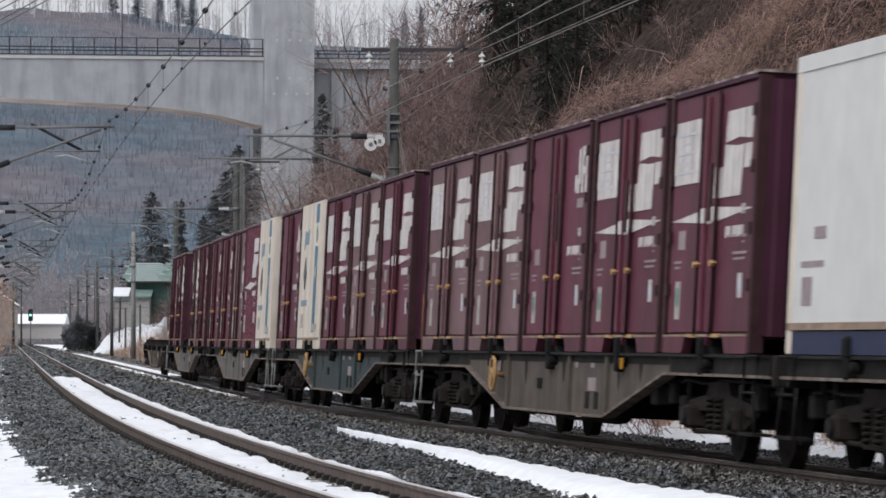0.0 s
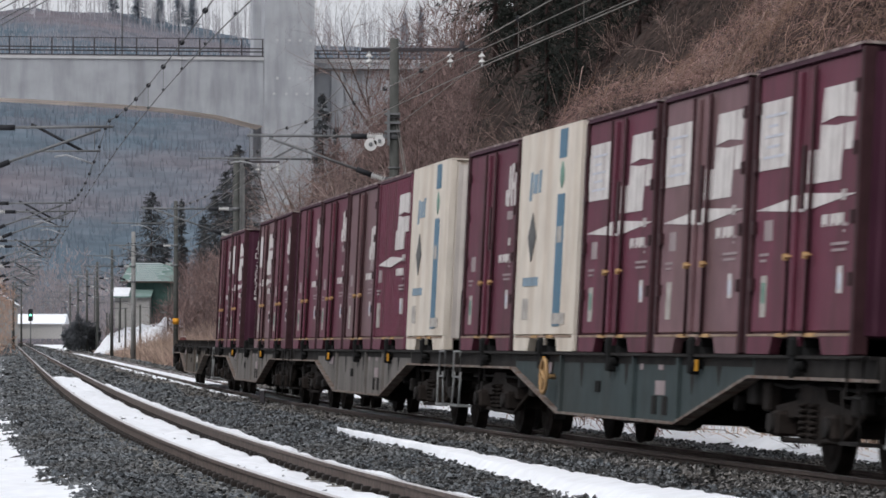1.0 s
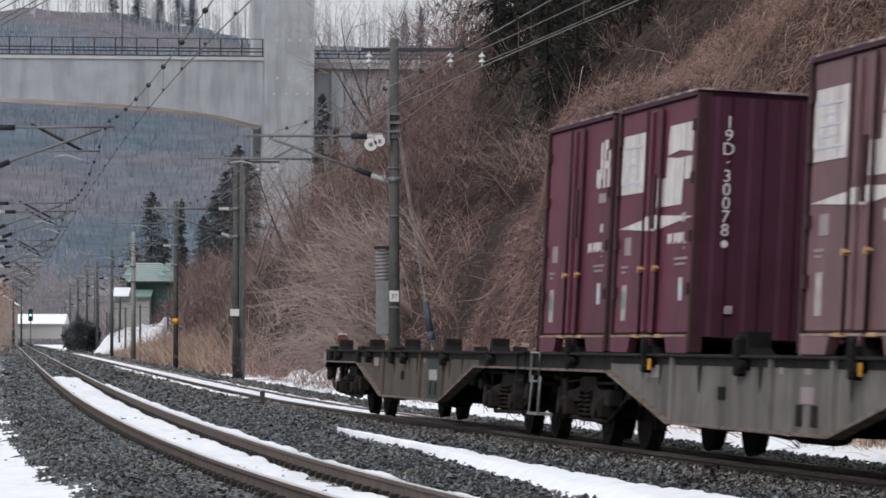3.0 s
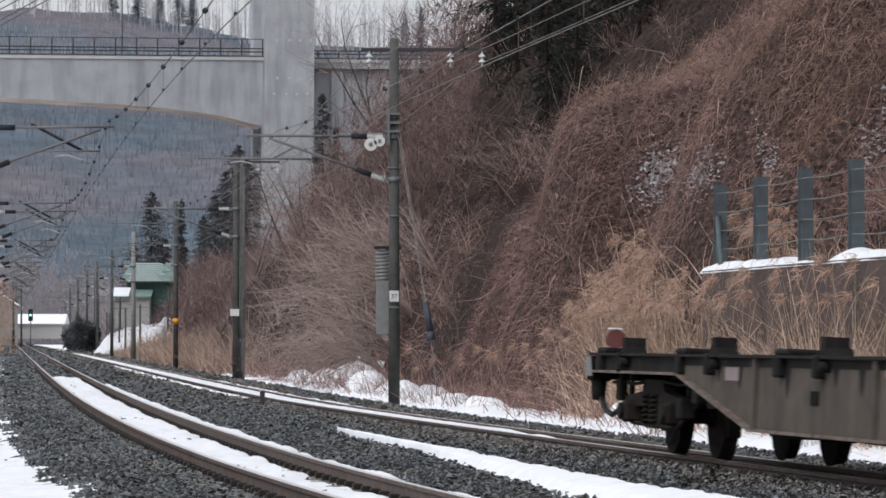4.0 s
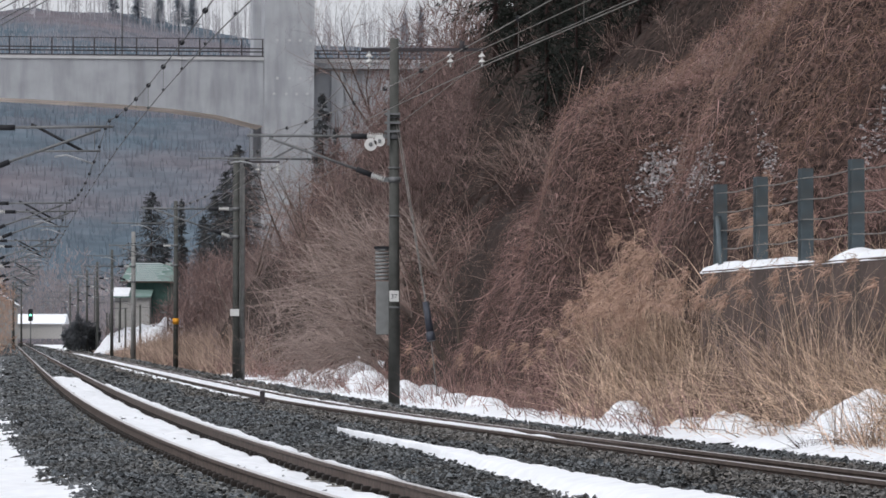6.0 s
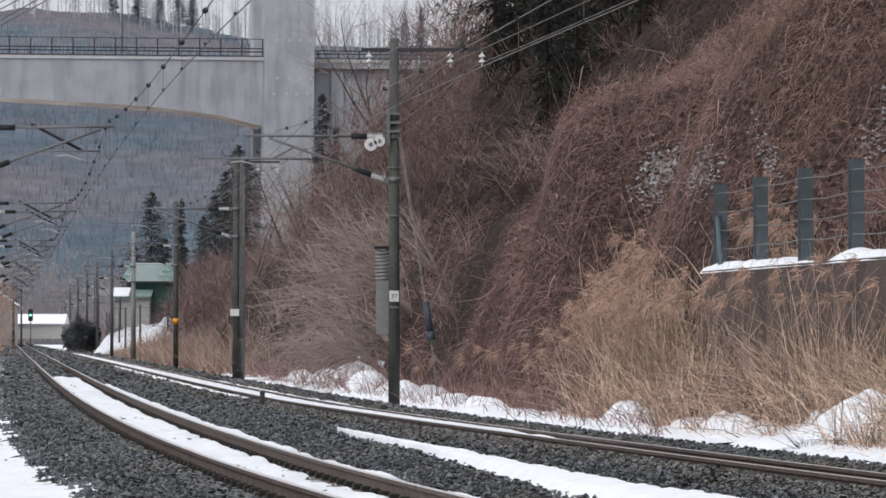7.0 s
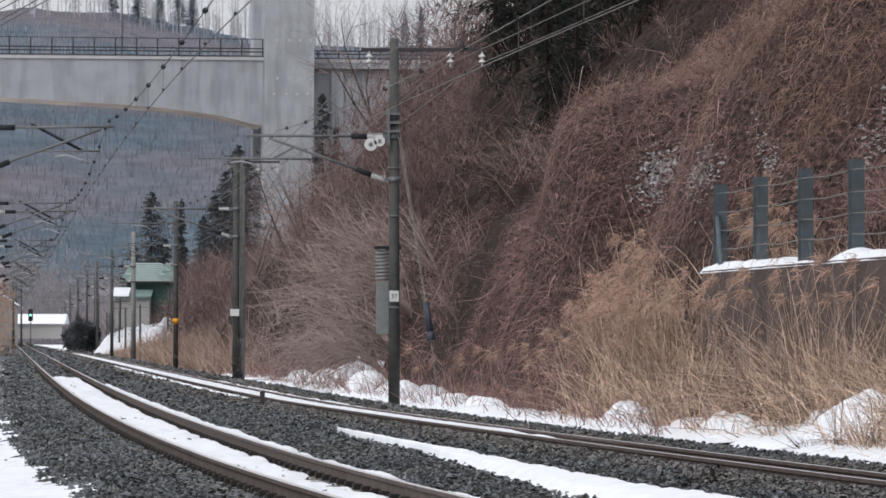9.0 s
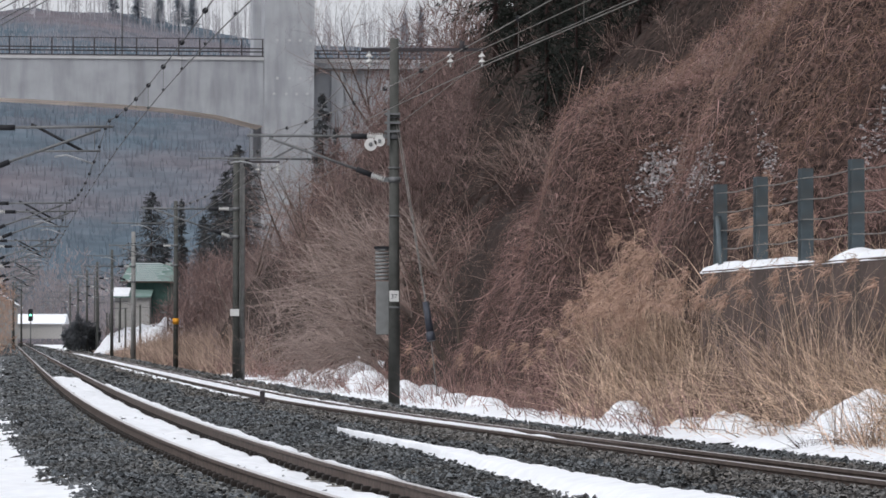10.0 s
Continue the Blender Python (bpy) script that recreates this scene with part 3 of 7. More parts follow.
def build_hill():
    os_ = np.concatenate([np.arange(2.2, 14, 0.35), np.arange(14, 30, 1.0), np.arange(30, 130, 6)])
    # The farther sheet is coloured darker to hold the evergreens' shade.
    for ys, mat, label in ((grid_rows((-60, 30, 6), (30, 102.2, 0.7)), "hill", "steep hillside of brown leaf litter above the line"), (grid_rows((101.5, 200, 1.5), (200, 420, 8)), "floor_shade", "woodland floor farther along the hillside, evergreen shade in its colour")):
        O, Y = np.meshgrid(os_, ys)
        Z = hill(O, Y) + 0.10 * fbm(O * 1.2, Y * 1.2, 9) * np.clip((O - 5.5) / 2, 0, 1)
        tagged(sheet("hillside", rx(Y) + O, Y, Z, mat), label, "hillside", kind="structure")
    # snow along the foot of the slope
    def foot(y0, y1, o, h, t, seed, label, edge=0.35):
        snow_strip("snow", lambda y: rx(y) + o, y0, y1, 0.25, h, t, seed, label, edge, base=lambda X, Y: np.maximum(hill(X - rx(Y), Y), bed(X, Y)))
    foot(28, 60, 4.1, lambda y: np.interp(y, [28, 48, 60], [1.1, 1.1, 0.9]), 0.18, 61, "trampled snow along the foot of the slope")
    foot(56, 170, 3.7, lambda y: np.interp(y, [54, 80, 100, 120, 170], [0.95, 0.8, 0.75, 0.7, 0.8]), 0.16, 63, "patchy snow at the foot of the slope", 0.75)
    # snow pushed up against the foot of the slope: by the reeds, then beside and beyond the overhead-line pole
    def mounds(y0, y1, o1, step, low, seed, heaps, label):
        O, Y = np.meshgrid(np.arange(2.6, o1, 0.08), np.arange(y0, y1, step))
        rise = 0.12 * fbm(O * 2, Y * 1.4, seed) + 0.04 * fbm(O * 7, Y * 6, seed + 1) + low
        for o, y, h, wo, wy in heaps:
            rise = np.maximum(rise, h * np.exp(-(((O - o) / wo) ** 2 + ((Y - y) / wy) ** 2) ** 1.4) + 0.13 * fbm(O * 3.2, Y * 2.6, seed + 2) - 0.05)
        tagged(sheet("snow_mound", rx(Y) + O, Y, hill(O, Y) - 0.12 + rise, "snow"), label, "snow mound", kind="stuff")
    mounds(47, 72, 6.0, 0.12, -0.03, 71, ((4.8, 54.6, 0.72, 0.7, 1.5), (4.5, 56.4, 0.34, 0.4, 0.6), (4.3, 58.2, 0.40, 0.4, 0.7), (4.25, 59.9, 0.46, 0.45, 0.8), (4.35, 61.3, 0.50, 0.45, 0.75), (4.2, 62.9, 0.46, 0.4, 0.8), (4.2, 68.2, 0.58, 0.45, 1.2), (4.9, 57.0, 0.4, 0.4, 1.5)), "rounded mound of shovelled snow beside the track")
    mounds(80, 142, 5.2, 0.16, -0.18, 75, ((4.0, 84.5, 0.46, 0.6, 1.5), (3.8, 88.5, 0.50, 0.6, 2.0), (3.9, 93.0, 0.62, 0.55, 1.6), (3.75, 97.5, 0.68, 0.6, 1.8), (4.0, 103.0, 0.5, 0.6, 2.2), (4.1, 111.0, 0.75, 0.7, 2.5), (4.5, 117.0, 0.62, 0.6, 2.6), (4.2, 126.0, 0.7, 0.6, 3.0), (4.0, 134.0, 0.6, 0.6, 3.5)), "drifts of old snow in the brush at the foot of the slope")
    # crusts of old snow left on the slope behind the fence
    def crusts(n, y, o, sy, so, big):
        yy, oo = y + sy * rng.normal(0, 1, n), o + so * rng.normal(0, 1, n)
        c = np.stack([rx(yy) + oo, yy, hill(oo, yy) + 0.05 + 0.06 * fbm(yy * 3, oo * 3, 69, 2)], 1)
        tagged(pebbles("slope_snow", c, 0.018 + big * rng.random(n) ** 2, "old_snow", 0.35, 0.3, True), "crusts of old snow among the brush on the slope", "snow", kind="stuff")
    crusts(620, 87.9, 8.3, 0.35, 0.30, 0.038)
    crusts(380, 76.3, 7.05, 0.7, 0.10, 0.03)
    crusts(120, 74.2, 7.9, 0.6, 0.08, 0.03)
    crusts(160, 71.8, 9.3, 0.25, 0.2, 0.04)
    # the raised patch by the far pole
    ys, os2 = np.arange(108, 142, 0.3), np.arange(3.0, 7.4, 0.1)
    O, Y = np.meshgrid(os2, ys)
    bank = -0.40 + 0.56 * (O - 3.5) + 0.10 * fbm(O * 0.9, Y * 0.3, 79) + 0.05 * fbm(O * 3, Y * 1.5, 80) - 0.9 * (abs(Y - 125) / 9) ** 3 - 2.5 * np.maximum(O - 5.5, 0) ** 2
    tagged(sheet("snow_bank", rx(Y) + O, Y, bank, "snow"), "bank of snow caught below the brush", "snow bank", kind="stuff")


def build_wall():
    """Concrete retaining wall with a snow-topped ledge and a cable rockfall fence."""
    wall = thing("retaining_wall", Matrix.Identity(4), "stained concrete retaining wall behind the dry reeds", "retaining wall", kind="structure")
    ys = np.arange(30.0, 71.9, 1.2)
    x0, x1 = rx(ys) + 6.0, rx(ys) + 6.75
    bm = B()
    rows = [[bm.verts.new((a + d, y, z)) for d, z in ((-0.12, -0.6), (0.0, 2.40), (0.75, 2.40), (0.75, -0.6))] for a, y in zip(x0, ys)]
    for r, s in zip(rows[:-1], rows[1:]):
        for i in range(4):
            bm.faces.new((r[i], s[i], s[(i + 1) % 4], r[(i + 1) % 4]))
    bm.faces.new(rows[0]), bm.faces.new(rows[-1][::-1])
    bmesh.ops.recalc_face_normals(bm, faces=bm.faces)
    part("wall_face", bm, "wall", wall)
    ys2 = np.arange(32.0, 71.1, 0.12)
    us = np.linspace(0, 1, 15)
    X = rx(ys2)[:, None] + 6.0 + us[None] * 0.8
    Y = np.repeat(ys2[:, None], 15, 1)
    lump = fbm(Y * 0.55, X * 0.3, 81, 3)
    Z = 2.39 + (0.03 + 0.28 * np.clip(lump + 0.18, -0.2, 0.7)) * np.sin(math.pi * np.clip(us * 1.0 + 0.06, 0, 1))[None] ** 0.6
    Z[:, 0], Z[:, -1] = 2.36, 2.36
    X[:, 0] -= 0.012
    tagged(sheet("ledge_snow", X, Y, Z, "snow"), "lumps of snow along the top of the retaining wall", "snow", kind="stuff")
    fence = thing("rockfall_fence", Matrix.Identity(4), "cable rockfall fence of blue-grey steel posts on the wall", "fence")
    bm = B()
    prism(bm, [(-0.1, -0.1), (0.1, -0.1), (0.1, -0.086), (0.008, -0.086), (0.008, 0.086), (0.1, 0.086), (0.1, 0.1), (-0.1, 0.1), (-0.1, 0.086), (-0.008, 0.086), (-0.008, -0.086), (-0.1, -0.086)], "z", 0, 1.56)
    first = part("post", bm, "fence", fence)
    spots = [70.95 - 3.35 * k for k in range(10)]
    for k, y in enumerate(spots):
        m = pose(float(rx(y)) + 6.35, y, 2.38, 0, 0, 12)
        if k == 0:
            first.matrix_basis = m
        else:
            again("post", first.data, fence, m)
    for h in (0.42, 0.74, 1.06, 1.40):
        bm = B()
        line = []
        for a, b in zip(spots[:-1], spots[1:]):
            pa, pb = Vector((float(rx(a)) + 6.28, a, 2.38 + h)), Vector((float(rx(b)) + 6.28, b, 2.38 + h))
            line += [pa, (pa + pb) / 2 - Vector((0, 0, 0.035))]
        pipe(bm, line, 0.011, 5)
        part("cable", bm, "wire_pale", fence)
    y = spots[0]
    bm = B()
    rod(bm, (float(rx(y)) + 6.3, y - 0.1, 3.35), (float(rx(y)) + 6.28, y - 1.25, 2.36), 0.05, 0.05, 6)
    part("brace", bm, "fence", fence)


# ---- the road bridge ----
def build_bridge():
    base = pose(-13.75, 360.0, 0.42, 0, 0, 8.0)
    br = thing("cable_stayed_bridge", base, "tall pale concrete cable-stayed road bridge over the valley", "bridge")
    half = 2.33
    bm = B()
    for w, z0, z1 in ((half, -2, 60),):
        vs = [bm.verts.new(p) for p in ((-w - 0.15, -1.6, z0), (w - 0.5, -1.6, z0), (w - 0.5, 1.6, z0), (-w - 0.15, 1.6, z0), (-w, -1.6, z1), (w - 0.05, -1.6, z1), (w - 0.05, 1.6, z1), (-w, 1.6, z1))]
        for f in ((3, 2, 1, 0), (4, 5, 6, 7), (0, 1, 5, 4), (1, 2, 6, 5), (2, 3, 7, 6), (3, 0, 4, 7)):
            bm.faces.new([vs[i] for i in f])
    part("pylon_leg", bm, "concrete", br)
    bm = B()
    box(bm, -half, half - 0.3, 10.4, 13.6, -2, 60)
    part("pylon_leg", bm, "concrete", br)
    # haunched box girder: deep at the pylon, shallow at mid-span
    def girder(x0, x1, y0, y1):
        b2 = B()
        xs = np.linspace(x0, x1, 24)
        depth = lambda x: float(np.interp(abs(x), [2.4, 5.6, 10.7, 15.8, 26, 60], [5.8, 4.95, 4.28, 3.88, 3.4, 2.7]))
        rows = [[b2.verts.new(p) for p in ((x, y0, 25.65), (x, y1, 25.65), (x, y0 + 6.5, 25.55 - depth(x)), (x, y0 + 0.3, 25.55 - depth(x)))] for x in xs]
        for r, s in zip(rows[:-1], rows[1:]):
            for i in range(4):
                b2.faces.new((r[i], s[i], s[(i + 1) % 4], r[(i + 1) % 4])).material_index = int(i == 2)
        b2.faces.new(rows[0]), b2.faces.new(rows[-1][::-1])
        bmesh.ops.recalc_face_normals(b2, faces=b2.faces)
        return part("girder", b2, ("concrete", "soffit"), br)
    girder(-95, -2.45, -0.6, 12.0)
    bm = B()
    box(bm, 2.25, 60, 1.2, 12.0, 25.1, 25.60)
    part("girder", bm, "concrete", br)
    bm = B()
    box(bm, 3.9, 5.0, 1.5, 1.88, -2, 25.1)
    part("side_pier", bm, "concrete", br)
    bm = B()
    box(bm, 2.4, 30, 1.9, 11.0, -2, 25.08)
    part("abutment", bm, "concrete", br)
    for x0, x1, y0 in ((-95, -2.3, -0.72), (2.2, 60, 1.08)):
        bm = B()
        box(bm, x0, x1, y0, y0 + 0.5, 25.655, 25.95)
        part("edge_beam", bm, "coping", br)
    # railings
    for x0, x1, tall, y0 in ((-95, -2.4, 1.62, -0.7), (2.3, 60, 0.78, 1.1)):
        rail = part("railing", box(B(), x0, x1, y0 - 0.03, y0 + 0.03, 25.95 + tall - 0.06, 25.95 + tall), "railing", br)
        for h in (0.06, 0.45, 0.74):
            bm = B()
            box(bm, x0, x1, y0 - 0.04, y0 + 0.04, 25.95 + h - 0.06, 25.95 + h + 0.05)
            part("rail_bar", bm, "railing", rail)
        bm = B()
        box(bm, -0.06, 0.06, -0.05, 0.05, 0, tall)
        p0 = part("post", bm, "railing", rail)
        for k, x in enumerate(np.arange(x0 + 0.35, x1, 1.88)):
            m = pose(x, y0, 25.95)
            if k == 0:
                p0.matrix_basis = m
            else:
                again("post", p0.data, rail, m)
    # far parapet, seen through the near one
    bm = B()
    box(bm, -95, 60, 12.2, 12.4, 25.6, 26.5)
    part("far_parapet", bm, "coping", br)
    for z, far in ((41.8, 29.8), (42.3, 30.7), (43.2, 32.4), (43.9, 33.5)):
        bm = B()
        rod(bm, (-2.2, 0.2, z), (-far, 0.2, 26.4), 0.055, 0.055, 6)
        part("stay_cable", bm, "tube", br)
    bm = B()
    rod(bm, (-15.0, 0.8, 25.9), (-15.0, 0.8, 36), 0.07, 0.05, 6)
    part("lamp_pole", bm, "tube", br)
    # form-tie plugs on the pylon
    bm = B()
    rod(bm, (0, -1.60, 0), (0, -1.66, 0), 0.13, 0.13, 8)
    plug = part("tie_plug", bm, "coping", br)
    k = 0
    for z in (22.6, 24.0, 27.4):
        for x in (-1.6, -0.5, 0.45, 1.4):
            m = pose(x + (0.3 if z > 23 else 0), 0, z)
            if k == 0:
                plug.matrix_basis = m
            else:
                again("tie_plug", plug.data, br, m)
            k += 1


# ---- the distance ----
def ridge_z(x):
    return 109 + 6 * fbm(x * 0.006, 0 * x, 91, 3) + 12 * np.clip((-60 - x) / 60, 0, 1)


def build_distance():
    xs = np.concatenate([np.linspace(-900, -260, 20), np.linspace(-250, 120, 150), np.linspace(140, 900, 20)])
    ys = np.linspace(620, 1600, 130)
    X, Y = np.meshgrid(xs, ys)
    def height(x, y):
        u = (y - 620) / 880
        return np.where(u < 1, ridge_z(x) * u, ridge_z(x) - (y - 1500) * 0.25) + 5 * fbm(x * 0.012, y * 0.008, 93) * np.clip(u * 4, 0, 1) * np.clip((1 - u) * 4, 0, 1) + 1.6 * fbm(x * 0.09, y * 0.05, 94, 3)
    tagged(sheet("mountain", X, Y, height(X, Y), "forest"), "wooded mountainside closing the valley, tinted blue for haze", "mountain", kind="structure")
    # woods on the mountainside: narrow evergreens and, in stands, taller bare crowns
    n = 26000
    y = 640 + 830 * rng.random(n) ** 0.75
    x = (rng.random(n) - 0.60) * 0.26 * y
    # Paler crowns take over upslope, standing for the brighter haze there.
    stand = fbm(x * 0.02, y * 0.006, 92, 3) + np.clip((y - 1150) / 150, -0.6, 1)
    for name, keep, mat, label in (("far_evergreens", stand < 0.12, "forest_tree", "distant evergreen woods on the mountainside, tinted for haze"), ("far_bare_woods", stand >= 0.12, "forest_bare", "distant bare woods on the mountainside, tinted for haze")):
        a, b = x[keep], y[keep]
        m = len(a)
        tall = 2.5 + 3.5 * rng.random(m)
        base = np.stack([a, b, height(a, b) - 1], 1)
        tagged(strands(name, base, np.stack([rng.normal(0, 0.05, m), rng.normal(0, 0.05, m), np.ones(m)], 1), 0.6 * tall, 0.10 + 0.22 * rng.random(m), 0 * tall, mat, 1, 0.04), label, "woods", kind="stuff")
    # bare trees along the ridge against the sky
    n = 460
    x, y = (rng.random(n) - 0.70) * 330, 1440 + 70 * rng.random(n)
    tall = 9 + 14 * rng.random(n) ** 1.3
    base = np.stack([x, y, height(x, y) - 1], 1)
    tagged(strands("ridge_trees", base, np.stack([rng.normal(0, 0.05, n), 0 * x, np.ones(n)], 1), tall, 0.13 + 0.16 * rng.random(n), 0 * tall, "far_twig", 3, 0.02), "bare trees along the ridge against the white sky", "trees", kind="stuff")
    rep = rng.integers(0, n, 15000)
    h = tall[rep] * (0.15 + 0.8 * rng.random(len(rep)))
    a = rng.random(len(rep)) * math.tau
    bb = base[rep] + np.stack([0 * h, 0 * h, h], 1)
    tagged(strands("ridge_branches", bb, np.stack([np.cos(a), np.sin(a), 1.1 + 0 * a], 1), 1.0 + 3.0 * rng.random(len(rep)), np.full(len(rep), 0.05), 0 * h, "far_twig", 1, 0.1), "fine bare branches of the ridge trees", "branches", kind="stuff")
    # evergreens on the ridge
    for px, h, wd in ((-112, 21, 3.6), (-104, 17, 3.2), (-97, 24, 4.2), (-92, 18, 3.4), (-121, 15, 2.8), (-14, 13, 2.4), (-8, 15, 2.6)):
        n = 700
        u = rng.random(n) ** 0.8
        a = rng.random(n) * math.tau
        by = 1470.0
        z0 = float(height(np.array([px * 1.0]), np.array([by]))[0])
        tree = thing("ridge_evergreen", pose(px, by, z0), "haze-tinted evergreen tree standing on the ridge", "tree", "evergreens on the ridge")
        bm = B()
        rod(bm, (0, 0, -1), (0, 0, h), 0.3, 0.05, 6)
        part("trunk", bm, "forest_tree", tree)
        bb = np.stack([rng.normal(0, 0.2, n), 0 * u, h * (0.12 + 0.88 * u)], 1)
        crown = strands("crown", bb, np.stack([np.cos(a), np.sin(a), -0.15 + 0 * a], 1), (0.4 + wd * (1 - u)) * (0.4 + 0.7 * rng.random(n)), np.full(n, 0.22), np.full(n, 0.1), "ridge_needle", 2, 0.1)
        crown.parent = tree


# ---- the freight train ----
LENGTH, WIDE, TALL = 3.70, 2.45, 2.50


def plate(bm, side, y0, y1, z0, z1, out=0.006, slant=0.0, mat=0):
    """A thin painted panel on a container's side wall; slant leans its uprights along the wall."""
    x = side * (WIDE / 2 - 0.03 + 0.004)
    x2 = x + side * out
    vs = [[bm.verts.new((xx, y, z)) for y, z in ((y0, z0), (y1, z0), (y1 + slant, z1), (y0 + slant, z1))] for xx in (x, x2)]
    fs = [bm.faces.new(vs[0][::-1]), bm.faces.new(vs[1])] + [bm.faces.new((vs[0][i], vs[0][(i + 1) % 4], vs[1][(i + 1) % 4], vs[1][i])) for i in range(4)]
    for f in fs:
        f.material_index = mat
    bmesh.ops.recalc_face_normals(bm, faces=fs)


def shape(bm, side, points, out=0.038):
    x = side * (WIDE / 2 - 0.029)
    prism(bm, points, "x", min(x, x + side * out), max(x, x + side * out))


SLICES = ((-2, -0.276, 0), (-0.274, -0.166, 0.037), (-0.164, 0.164, 0), (0.166, 0.274, 0.037), (0.276, 2, 0))


def clip_span(pts, lo, hi):
    """The part of a convex outline whose first coordinate lies between lo and hi."""
    for edge, sg in ((lo, 1), (hi, -1)):
        out = []
        for p, r in zip(pts, pts[1:] + pts[:1]):
            dp, dr = sg * (p[0] - edge), sg * (r[0] - edge)
            if dp >= 0:
                out.append(p)
            if dp * dr < 0:
                u = dp / (dp - dr)
                out.append((edge, p[1] + (r[1] - p[1]) * u))
        pts = out
        if len(pts) < 3:
            return []
    return pts


def lettering(text, size, parent, m, mat="mark"):
    cu = bpy.data.curves.new("lettering", "FONT")
    cu.body, cu.size, cu.align_x, cu.align_y, cu.extrude = text, size, "CENTER", "CENTER", 0.004
    tmp = bpy.data.objects.new("lettering", cu)
    me = bpy.data.meshes.new_from_object(tmp)
    bpy.data.objects.remove(tmp)
    me.materials.append(M[mat])
    ob = new("number", me)
    ob.parent = parent
    ob.matrix_basis = m
    return ob


